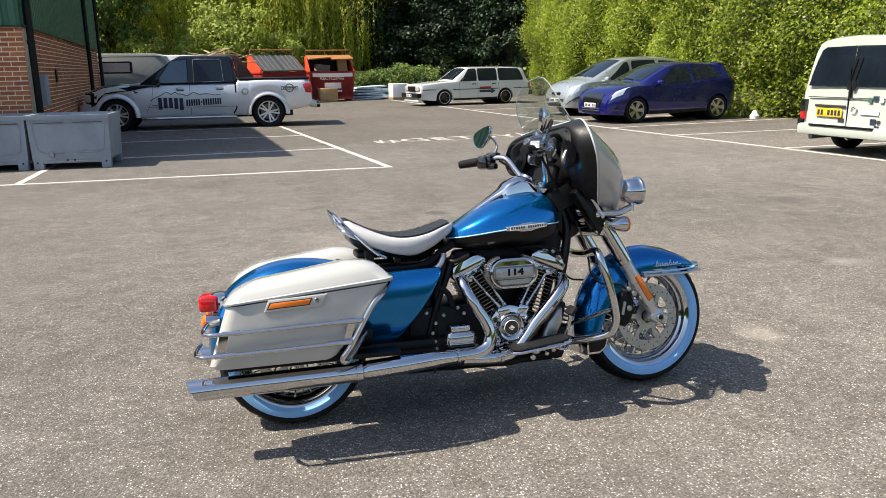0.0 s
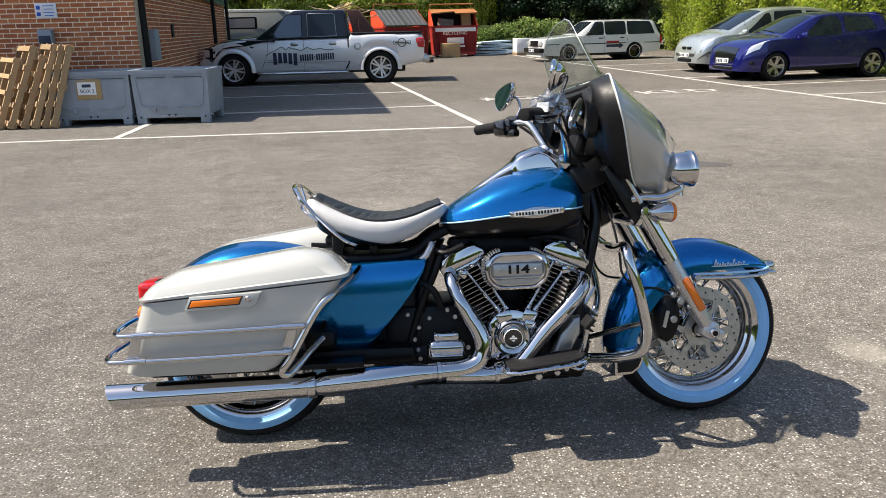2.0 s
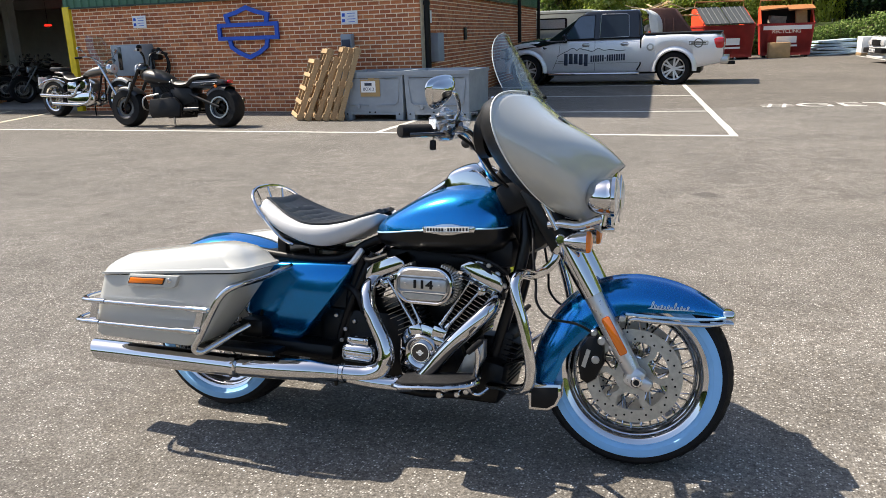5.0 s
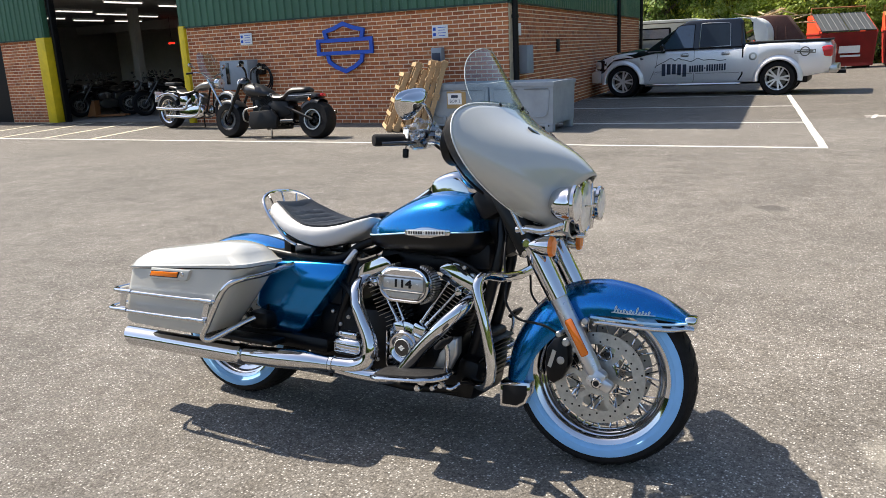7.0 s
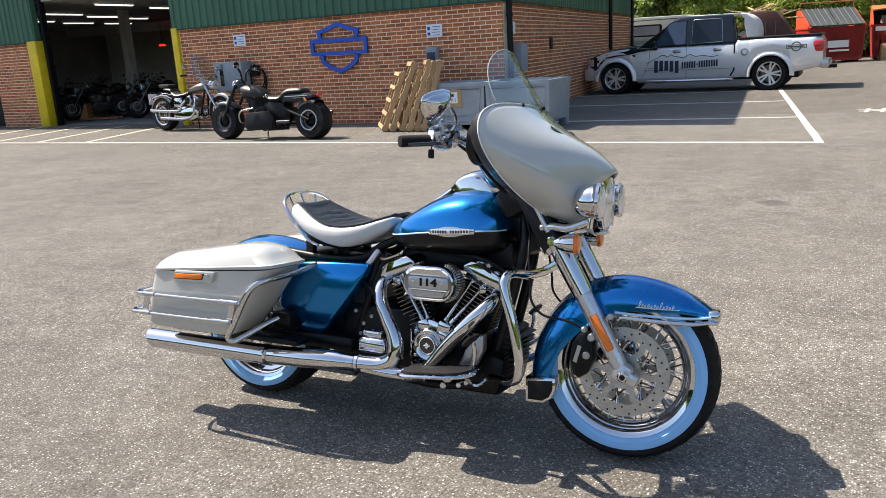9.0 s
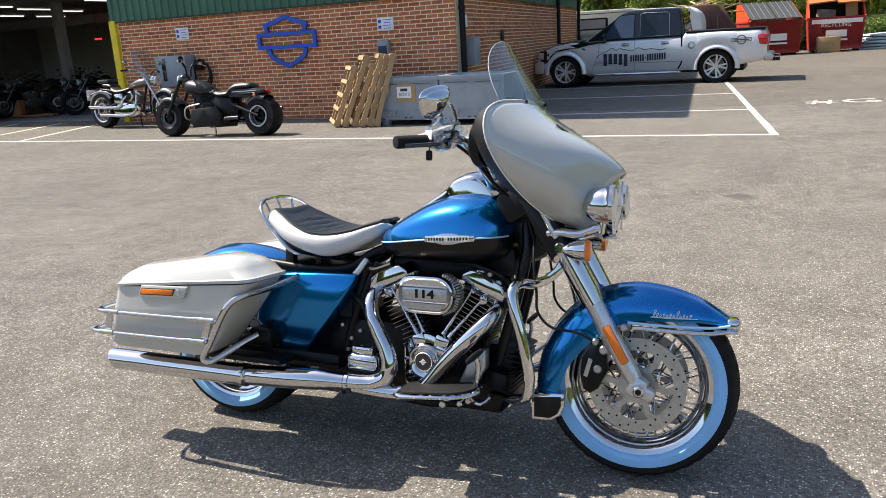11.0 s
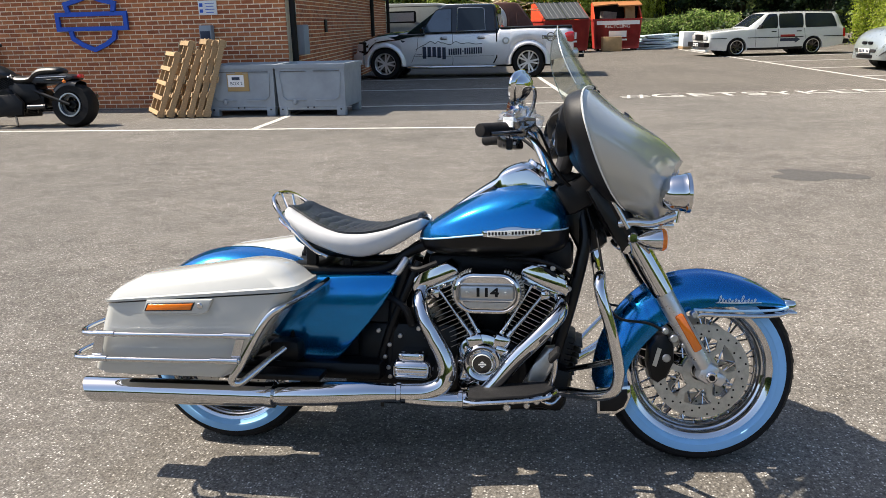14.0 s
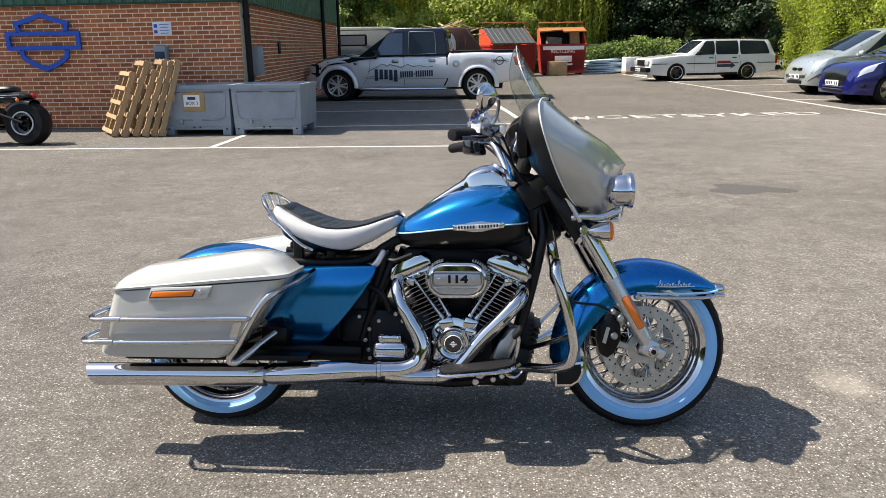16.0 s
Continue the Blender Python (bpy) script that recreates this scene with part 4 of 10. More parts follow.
def build_seat():
    st = [(0.252, 0.778, 0.798, 0.05), (0.260, 0.760, 0.806, 0.10), (0.280, 0.745, 0.811, 0.138), (0.31, 0.731, 0.796, 0.154), (0.35, 0.706, 0.776, 0.167), (0.40, 0.686, 0.754, 0.176), (0.46, 0.666, 0.737, 0.176), (0.53, 0.657, 0.734, 0.166), (0.60, 0.677, 0.745, 0.143), (0.66, 0.710, 0.764, 0.113), (0.70, 0.735, 0.775, 0.085), (0.716, 0.752, 0.768, 0.05)]
    S = spline(st, 9)

    def rim(x):
        # share of the half width where the black top meets the white side
        return 0.89 - 0.17 * clamp((0.46 - x) / 0.15)

    def dish(x):
        return 0.022 * clamp((0.58 - x) / 0.16) * clamp((x - 0.262) / 0.03)

    bm = B()
    rr = []
    for x, zb, ze, w in S:
        r_, h, dp = rim(x), ze - zb, dish(x)
        half = [(0.45 * r_, ze - 0.006 - dp), (r_ * 0.8, ze - 0.004 - dp * 0.45), (r_ * 0.97, ze - 0.001), (r_ + 0.25 * (1 - r_), ze - 0.003), (r_ + 0.62 * (1 - r_), ze - 0.12 * h), (r_ + 0.88 * (1 - r_), ze - 0.26 * h), (1.0, ze - 0.48 * h), (0.985, ze - 0.70 * h), (0.94, ze - 0.86 * h), (0.85, ze - 0.96 * h), (0.68, zb), (0.34, zb)]
        row = [V(x, -w * u, z) for u, z in half]
        rr.append(row + [V(v.x, -v.y, v.z) for v in reversed(row)])
    vv = rings(bm, rr, closed=False, cap=False)
    for k in (0, -1):
        bm.faces.new(vv[k])
    seat = bp("seat", bm, M_WHITE_VINYL, "solo saddle with white sides and quilted black top", angle=60)
    bm = B()
    grid = []
    for x, zb, ze, w in S:
        if not 0.270 < x < 0.694:
            continue
        row = []
        for k in range(25):
            u = -1 + 2 * k / 24
            y = u * w * rim(x)
            z = ze - 0.007 + 0.004 * (1 - u ** 4) - dish(x) * (1 - abs(u) ** 2.2)
            if abs(u) < 0.74 and x > 0.335:
                rib = x * 32 - abs(u) * 0.9
                z += 0.0065 * (abs(math.sin(math.pi * rib)) - 0.35) * min(1, (0.74 - abs(u)) * 9)
            row.append(V(x, y, z))
        grid.append(row)
    sheet(bm, grid, -0.012)
    bp("seat_top", bm, M_BLACK_VINYL, "quilted black vinyl seat top", seat)
    bm = B()
    box(bm, (0.40, 0, 0.668), (0.18, 0.16, 0.03), 0.01)
    bp("seat_base", bm, M_BLACK, "", seat)
    bm = B()
    loop = spline([(0.415, -0.150, 0.660), (0.37, -0.160, 0.685), (0.30, -0.160, 0.755), (0.248, -0.140, 0.812), (0.222, -0.085, 0.842), (0.214, 0, 0.850), (0.222, 0.085, 0.842), (0.248, 0.140, 0.812), (0.30, 0.160, 0.755), (0.37, 0.160, 0.685), (0.415, 0.150, 0.660)], 5)
    tube(bm, loop, 0.0062, 8)
    tube(bm, spline([(0.30, -0.152, 0.742), (0.252, -0.12, 0.775), (0.236, 0, 0.79), (0.252, 0.12, 0.775), (0.30, 0.152, 0.742)], 5), 0.005, 8)
    for y in (-0.085, 0, 0.085):
        tube(bm, [(0.222 - 0.008 * (y == 0), y, 0.842 + 0.008 * (y == 0)), (0.238, y * 0.8, 0.788)], 0.0042, 8)
    bp("seat_rail", bm, M_CHROME, "chrome hoop rail behind the saddle", seat)


def build_tank():
    st = [(0.690, 0.706, 0.718, 0.690, 0.03), (0.702, 0.712, 0.740, 0.675, 0.075), (0.735, 0.715, 0.768, 0.662, 0.115), (0.80, 0.723, 0.808, 0.654, 0.150), (0.88, 0.733, 0.850, 0.650, 0.168), (0.97, 0.741, 0.880, 0.650, 0.176), (1.05, 0.746, 0.888, 0.652, 0.174), (1.112, 0.749, 0.873, 0.662, 0.158), (1.150, 0.750, 0.832, 0.678, 0.125), (1.166, 0.750, 0.785, 0.705, 0.075)]
    S = spline(st, 5)
    bm = B()
    rr = []
    for x, zl, zt, zb, w in S:
        rr.append([V(x, -w * math.cos(math.pi * k / 18), zl + (zt - zl) * math.sin(math.pi * k / 18) ** 0.63) for k in range(19)])
    vv = rings(bm, rr, closed=False, cap=False)
    for k in (0, -1):
        bm.faces.new(vv[k])
    tank = bp("fuel_tank", bm, M_BLUE, "two-tone fuel tank, metallic blue over black", angle=50)
    bm = B()
    rr = []
    for x, zl, zt, zb, w in S:
        rr.append([V(x, -w * math.cos(math.pi * k / 18), zl - (zl - zb) * math.sin(math.pi * k / 18) ** 0.55) for k in range(19)])
    vv = rings(bm, rr, closed=False, cap=False)
    for k in (0, -1):
        bm.faces.new(vv[k])
    bp("tank_lower", bm, M_BLACK_PAINT, "satin black lower tank half", tank, angle=50)
    for s in (-1, 1):
        bm = B()
        tube(bm, [(x, s * (w + 0.0006), zl) for x, zl, zt, zb, w in S[1:-1]], 0.0026, 6)
        bp("pinstripe", bm, M_PINSTRIPE, "light blue pinstripe", tank)
        # badge: long chrome lozenge with a pale bar and a row of dark dashes
        face = lambda x, d: s * (0.1755 - 0.9 * (x - 1.0) ** 2 + d)
        half = [(-0.090, 0.0), (-0.086, 0.0095), (-0.048, 0.0125), (-0.018, 0.0185), (0.018, 0.0185), (0.048, 0.0125), (0.086, 0.0095), (0.090, 0.0)]
        out = half + [(x, -z) for x, z in reversed(half[1:-1])]
        bm = B()
        rings(bm, [[V(0.995 + x * sc, face(0.995 + x * sc, d), 0.7435 + 0.05 * x + z * sc) for x, z in out] for sc, d in ((1, -0.012), (1, 0.003), (0.95, 0.0065), (0.90, 0.007))])
        badge = bp("tank_badge", bm, M_CHROME, "chrome lozenge tank badge with a pale bar", tank)
        bm = B()
        rings(bm, [[V(0.995 + x, face(0.995 + x, d), 0.7435 + 0.05 * x + z) for x, z in [(-0.072 + 0.012 * k, 0.0078) for k in range(13)] + [(0.072 - 0.012 * k, -0.0078) for k in range(13)]] for d in (0.005, 0.0085)])
        bp("badge_bar", bm, M_SILVER, "pale silver inlay of the badge", badge)
        bm = B()
        for k in range(14):
            x = -0.065 + 0.0100 * k
            box(bm, (0.995 + x, face(0.995 + x, 0.0088), 0.7435 + 0.05 * x), (0.0060 if k != 6 else 0.0035, 0.0012, 0.0095 if k != 6 else 0.0020))
        tagged(bp("badge_dashes", bm, M_BLACK, "row of black dashes", badge), kind="stuff")
    # chrome console along the tank top
    C = spline([(0.712, 0.744, 0.014, 0.02), (0.76, 0.782, 0.026, 0.03), (0.84, 0.838, 0.032, 0.03), (0.90, 0.877, 0.038, 0.035), (0.935, 0.901, 0.050, 0.05), (0.962, 0.929, 0.064, 0.07), (1.02, 0.949, 0.068, 0.08), (1.062, 0.938, 0.066, 0.08), (1.102, 0.893, 0.060, 0.06), (1.128, 0.838, 0.052, 0.05)], 4)
    bm = B()
    rr = []
    for x, z, w, d in C:
        rr.append([V(x, -w, z - d)] + [V(x, -w * math.cos(math.pi * k / 12), z - 0.42 * w * (1 - math.sin(math.pi * k / 12) ** 0.7)) for k in range(13)] + [V(x, w, z - d)])
    rings(bm, rr)
    con = bp("tank_console", bm, M_CHROME, "chrome tank console with fuel cap", tank)
    bm = B()
    for k in range(3):
        box(bm, (1.098 + 0.012 * k, 0, 0.892 - 0.018 * k), (0.004, 0.085, 0.006), 0.001, pose(0, 0, 0, 0, 50, 0))
    bp("console_slots", bm, M_BLACK, "", con)
    for s in (-1, 1):
        bm = B()
        # Black seam, drawn wider to paint the dark reflection along the chrome.
        tube(bm, [V(x, s * (w + 0.003), z - 0.42 * w - 0.010) for x, z, w, d in C[1:17]], 0.008, 8)
        bp("console_seam_band", bm, M_BLACK, "black console seam, widened to paint a dark reflection", con)
    bm = B()
    lathe(bm, [(0.0, 0.012), (0.030, 0.010), (0.036, 0.004), (0.037, -0.01)], frame_to((0.55, 0, 0.83), (1.070, 0, 0.930)), 28)
    bp("console_gauge", bm, M_BLACK_GLOSS, "round dark gauge in the console", con)
    bm = B()
    lathe(bm, [(0.035, 0.010), (0.040, 0.008), (0.041, -0.004)], frame_to((0.55, 0, 0.83), (1.070, 0, 0.930)), 28)
    bp("gauge_bezel", bm, M_CHROME, "", con)


build_rear()
build_seat()
build_tank()


M_INK_BLACK = plain("numeral_black", (0.004, 0.004, 0.004), 0.6, spec=0.2)


def build_engine():
    crank = V(0.925, 0, 0.225)
    bm = B()
    box(bm, (0.925, 0, 0.295), (0.24, 0.22, 0.17), 0.04)
    disc(bm, (0.925, -0.06, 0.300), (0, 1, 0), 0.115, 0.18, 40, 0.02)
    box(bm, (0.66, 0.0, 0.33), (0.34, 0.25, 0.24), 0.035)
    box(bm, (0.70, 0, 0.20), (0.46, 0.24, 0.06), 0.02)
    disc(bm, (0.70, 0.14, 0.30), (0, 1, 0), 0.13, 0.10, 40, 0.02)
    box(bm, (0.92, 0.14, 0.28), (0.40, 0.08, 0.14), 0.03)
    eng = bp("engine", bm, M_ENGINE_BLACK, "black and chrome air-cooled V-twin engine")
    # cylinders with fins
    for sgn, name in ((-1, "rear_cylinder"), (1, "front_cylinder")):
        tilt = 25.0 * sgn
        M_ = Matrix.Translation(crank) @ Matrix.Rotation(radians(tilt), 4, "Y")
        bm = B()
        disc(bm, M_ @ V(0, 0, 0.27), M_.to_3x3() @ V(0, 0, 1), 0.058, 0.24, 28)
        cyl = bp(name, bm, M_ENGINE_BLACK, "black finned engine cylinder", eng)
        for k in range(13):
            bm = B()
            hw = 0.078 if k < 10 else 0.082
            box(bm, (0, -0.008, 0.185 + 0.0152 * k), (hw * 1.85, 0.225, 0.0042), 0.0015, seg=1)
            for v in bm.verts:
                if abs(v.co.x) > hw * 0.7 and abs(v.co.y + 0.008) > 0.085:
                    v.co.x *= 0.82
            bmesh.ops.transform(bm, matrix=M_, verts=bm.verts[:])
            bp("fin", bm, M_ENGINE_BLACK, "", cyl)
        bm = B()
        for k in range(13):
            hw = 0.078 if k < 10 else 0.082
            z_ = 0.185 + 0.0152 * k
            box(bm, (0, -0.1215, z_), (hw * 1.40, 0.0018, 0.0020))
            box(bm, (sgn * -0.0, 0.106, z_), (hw * 1.40, 0.0018, 0.0026))
        bmesh.ops.transform(bm, matrix=M_, verts=bm.verts[:])
        tagged(bp("fin_edges", bm, M_FIN_EDGE, "machined bright fin edges", cyl), kind="stuff")
        # head and rocker cover
        bm = B()
        box(bm, (0, -0.005, 0.372), (0.142, 0.20, 0.030), 0.006)
        bmesh.ops.transform(bm, matrix=M_, verts=bm.verts[:])
        bp("head", bm, M_CHROME, "", cyl)
        bm = B()
        sec = [(-0.078, 0.0), (-0.078, 0.020), (-0.058, 0.046), (-0.03, 0.050), (0.03, 0.050), (0.058, 0.046), (0.078, 0.020), (0.078, 0.0)]
        slab(bm, [(x, 0.388 + z) for x, z in sec], "y", -0.135, 0.115, 0.006, 3)
        bmesh.ops.transform(bm, matrix=M_, verts=bm.verts[:])
        bp("rocker_cover", bm, M_CHROME, "chrome rocker cover", cyl)
        bm = B()
        for x in (-0.062, -0.02, 0.02, 0.062):
            p = M_ @ V(x, -0.137, 0.374)
            disc(bm, p, (0, 1, 0), 0.006, 0.016, 10, 0.002)
        tagged(bp("head_bolts", bm, M_CHROME, "", cyl), kind="stuff")
        # pushrod tubes and lifter block
        base = V(0.925 + sgn * 0.042, -0.150, 0.405)
        bm = B()
        box(bm, base, (0.052, 0.05, 0.042), 0.010, Matrix.Rotation(radians(tilt * 0.8), 4, "Y"))
        box(bm, base + V(0, 0, -0.03), (0.044, 0.055, 0.03), 0.006, Matrix.Rotation(radians(tilt * 0.8), 4, "Y"))
        bp("lifter_block", bm, M_CHROME, "chrome tappet block", eng)
        for dx in (-0.010, 0.016):
            bm = B()
            top = M_ @ V(sgn * -0.012 + dx * 1.8, -0.122, 0.372)
            p = base + V(dx, 0, 0.012)
            tube(bm, [p, p.lerp(top, 0.12), p.lerp(top, 0.13), p.lerp(top, 0.46), p.lerp(top, 0.47), top], [0.0095, 0.0095, 0.0070, 0.0070, 0.0052, 0.0052], 12)
            bp("pushrod_tube", bm, M_CHROME, "", eng)
        bm = B()
        box(bm, M_ @ V(sgn * 0.02, -0.10, 0.362), (0.03, 0.07, 0.03), 0.008)
        bp("exhaust_flange", bm, M_CHROME, "", eng)
    # crankcase webs and bolts
    bm = B()
    for x, z in ((0.605, 0.375), (0.64, 0.405), (0.725, 0.405), (0.60, 0.30), (0.59, 0.335), (0.765, 0.30), (0.605, 0.27), (0.77, 0.265), (0.70, 0.43), (0.57, 0.42)):
        disc(bm, (x, -0.128, z), (0, 1, 0), 0.0075, 0.012, 10, 0.002)
    tagged(bp("case_bolts", bm, M_STEEL, "", eng), kind="stuff")
    # cam cover
    cc = V(0.908, -0.165, 0.338)
    bm = B()
    out = [(-0.080, 0.045), (-0.05, 0.078), (0.0, 0.092), (0.05, 0.076), (0.083, 0.040), (0.082, -0.01), (0.060, -0.052), (0.02, -0.072), (-0.03, -0.085), (-0.074, -0.088), (-0.082, -0.03)]
    pr = spline(out + out[:1], 3)[:-1]
    rings(bm, [[V(cc.x + x * sc, y, cc.z + z * sc) for x, z in pr] for sc, y in ((1, -0.11), (1, -0.158), (0.965, -0.166), (0.86, -0.169))])
    cam_ = bp("cam_cover", bm, M_CHROME, "chrome cam cover with round timer plate", eng)
    bm = B()
    lathe(bm, [(0.0, 0.020), (0.020, 0.020), (0.032, 0.018), (0.037, 0.010), (0.044, 0.016), (0.052, 0.018), (0.060, 0.012), (0.064, 0.0), (0.064, -0.01)], frame_to((0, -1, 0), cc + V(0, 0.0, 0)), 48)
    bp("timer_cover", bm, M_CHROME, "round chrome timer cover", cam_)
    bm = B()
    disc(bm, cc + V(0, -0.021, 0), (0, 1, 0), 0.029, 0.004, 32, 0.001)
    bp("timer_plate", bm, M_BLACK_GLOSS, "black timer centre plate", cam_)
    bm = B()
    lathe(bm, [(0.0285, 0), (0.030, 0.002), (0.0315, 0)], frame_to((0, -1, 0), cc + V(0, -0.021, 0)), 32)
    box(bm, cc + V(0, -0.024, 0), (0.024, 0.002, 0.004))
    plate(bm, [cc + V(-0.008, -0.0235, 0.004), cc + V(0, -0.0235, 0.011), cc + V(0.008, -0.0235, 0.004)], 0.001, (0, -1, 0))
    plate(bm, [cc + V(-0.008, -0.0235, -0.004), cc + V(0, -0.0235, -0.011), cc + V(0.008, -0.0235, -0.004)], 0.001, (0, -1, 0))
    bp("timer_emblem", bm, M_SILVER, "", cam_)
    bm = B()
    for k in range(9):
        a = 2 * math.pi * k / 9 + 0.3
        disc(bm, cc + V(0.071 * math.cos(a), -0.003, 0.069 * math.sin(a) - 0.002), (0, 1, 0), 0.006, 0.012, 10, 0.002)
    tagged(bp("cover_bolts", bm, M_CHROME, "", cam_), kind="stuff")
    # air cleaner
    ac = V(0.924, 0, 0.563)

    def stadium(hw, hh, y, n=14):
        out_ = []
        for side, a0 in ((1, -90), (-1, 90)):
            for k in range(n):
                a = radians(a0 + 180 * k / (n - 1))
                out_.append(V(ac.x + side * (hw - hh) + hh * math.cos(a), y, ac.z + hh * math.sin(a)))
        return out_
    bm = B()
    rings(bm, [stadium(0.080, 0.045, -0.09), stadium(0.084, 0.050, -0.12), stadium(0.084, 0.050, -0.18)])
    air = bp("air_cleaner", bm, M_BLACK, "oval chrome air cleaner with displacement numerals", eng)
    bm = B()
    rings(bm, [stadium(0.101, 0.060, -0.180), stadium(0.104, 0.063, -0.186), stadium(0.104, 0.063, -0.198), stadium(0.100, 0.060, -0.207), stadium(0.094, 0.054, -0.209), stadium(0.088, 0.048, -0.204), stadium(0.02, 0.012, -0.204)])
    bp("air_cleaner_cover", bm, M_CHROME, "polished chrome oval cover", air)
    bm = B()
    for k in range(44):
        a = 2 * math.pi * k / 44
        c_, s_ = math.cos(a), math.sin(a)
        x = ac.x + (0.044 if c_ > 0 else -0.044) + 0.061 * c_
        if abs(c_) > 0.12:
            box(bm, (x, -0.160, ac.z + 0.061 * s_), (0.012, 0.036, 0.005), 0.0, Matrix.Rotation(-a, 4, "Y"))
    tagged(bp("air_cleaner_teeth", bm, M_STEEL, "", air), kind="stuff")
    bm = B()
    box(bm, (ac.x, -0.208, ac.z + 0.004), (0.170, 0.008, 0.050), 0.012, seg=3)
    bp("face_band", bm, M_BRUSHED, "brushed silver band", air)
    bm = B()
    plate(bm, [V(ac.x - 0.072, -0.2075, ac.z - 0.026), V(ac.x + 0.072, -0.2075, ac.z - 0.026), V(ac.x + 0.058, -0.2075, ac.z - 0.044), V(ac.x - 0.058, -0.2075, ac.z - 0.044)], 0.002, (0, -1, 0))
    bp("face_panel", bm, M_BRUSHED, "", air)
    bm = B()
    for x in (-0.058, 0.058):
        disc(bm, (ac.x + x, -0.212, ac.z + 0.004), (0, 1, 0), 0.0048, 0.004, 14, 0.001)
    bp("cover_screws", bm, M_STEEL, "", air)
    lettering("114", 0.040, pose(ac.x, -0.2125, ac.z + 0.004, 90, 0, 0), M_INK_BLACK, BIKE, "displacement_numerals", 0.0008, "black raised numerals 114", 1.0, (1.25, 0.9), bold=0.0016).parent = air
    # exhaust headers
    bm = B()
    tube(bm, spline([(0.730, -0.05, 0.552), (0.716, -0.12, 0.553), (0.715, -0.178, 0.533), (0.735, -0.210, 0.48), (0.762, -0.217, 0.43), (0.793, -0.222, 0.375), (0.806, -0.226, 0.325), (0.79, -0.230, 0.283), (0.745, -0.236, 0.262), (0.69, -0.245, 0.259), (0.62, -0.255, 0.260)], 6), [0.0190 + 0.0085 * min(1.0, k / 36) for k in range(61)], 22)
    bp("rear_exhaust_header", bm, M_CHROME, "chrome rear exhaust header", BIKE)
    bm = B()
    tube(bm, spline([(1.120, -0.05, 0.528), (1.142, -0.13, 0.524), (1.138, -0.185, 0.500), (1.088, -0.212, 0.446), (1.01, -0.215, 0.365), (0.955, -0.215, 0.295), (0.915, -0.215, 0.255), (0.86, -0.220, 0.236), (0.77, -0.232, 0.236), (0.68, -0.245, 0.246)], 6), [0.0175 + 0.008 * min(1.0, k / 16) for k in range(55)], 22)
    bp("front_exhaust_header", bm, M_CHROME, "chrome front exhaust header", BIKE)
    bm = B()
    lathe(bm, [(0.0275, -0.008), (0.031, -0.006), (0.031, 0.006), (0.0275, 0.008)], frame_to((1, 0.1, 0), (0.66, -0.25, 0.259)), 24)
    bp("exhaust_clamp", bm, M_CHROME, "", BIKE)
    bm = B()
    lathe(bm, [(0.0255, -0.008), (0.030, -0.006), (0.030, 0.006), (0.0255, 0.008)], frame_to((1, 0.1, 0), (0.845, -0.222, 0.236)), 24)
    bp("exhaust_clamp", bm, M_CHROME, "", BIKE)
    # transmission side cover
    bm = B()
    box(bm, (0.690, -0.165, 0.314), (0.125, 0.10, 0.066), 0.022, seg=4)
    box(bm, (0.690, -0.165, 0.358), (0.082, 0.085, 0.026), 0.008)
    tc = bp("transmission_cover", bm, M_CHROME, "chrome transmission side cover", BIKE)
    bm = B()
    for x, z in ((0.66, 0.362), (0.72, 0.362)):
        disc(bm, (x, -0.209, z), (0, 1, 0), 0.006, 0.006, 10, 0.002)
    for k in range(4):
        box(bm, (0.69, -0.215, 0.298 + 0.011 * k), (0.10, 0.004, 0.003), 0.001)
    bp("cover_ribs", bm, M_CHROME, "", tc)
    # hoses, coil and bits between cylinders and tank
    bm = B()
    box(bm, (0.925, 0.0, 0.62), (0.42, 0.07, 0.07), 0.02)
    box(bm, (1.13, 0.0, 0.66), (0.10, 0.12, 0.10), 0.025)
    box(bm, (0.92, 0.0, 0.47), (0.12, 0.10, 0.16), 0.02)
    tube(bm, spline([(1.03, -0.10, 0.645), (1.10, -0.13, 0.625), (1.15, -0.12, 0.58), (1.16, -0.10, 0.52)], 5), 0.008, 8)
    tube(bm, spline([(0.98, -0.09, 0.65), (1.06, -0.12, 0.655), (1.13, -0.12, 0.635), (1.17, -0.09, 0.60)], 5), 0.007, 8)
    tube(bm, spline([(0.66, -0.10, 0.63), (0.70, -0.13, 0.62), (0.76, -0.12, 0.64)], 5), 0.009, 8)
    tube(bm, spline([(0.60, -0.115, 0.53), (0.655, -0.135, 0.50), (0.68, -0.13, 0.44)], 5), 0.012, 8)
    bp("hoses_and_coil", bm, M_BLACK, "black hoses and ignition coil", eng)
    bm = B()
    disc(bm, (1.142, -0.115, 0.60), (0.3, -1, 0.2), 0.011, 0.03, 12, 0.003)
    disc(bm, (1.118, -0.12, 0.63), (0, -1, 0), 0.008, 0.03, 12, 0.002)
    disc(bm, (1.165, -0.11, 0.565), (0.3, -1, 0), 0.009, 0.02, 12, 0.002)
    box(bm, (1.085, -0.115, 0.632), (0.03, 0.03, 0.02), 0.006)
    bp("fittings", bm, M_STEEL, "", eng)
    # down tubes, cooler, horn, voltage box
    for s in (-1, 1):
        bm = B()
        tube(bm, spline([(1.205, s * 0.03, 0.80), (1.215, s * 0.05, 0.70), (1.185, s * 0.06, 0.55), (1.145, s * 0.065, 0.40), (1.11, s * 0.07, 0.28), (1.08, s * 0.10, 0.21)], 5), 0.019, 12)
        bp("down_tube", bm, M_BLACK_PAINT, "black frame down tube", BIKE)
    bm = B()
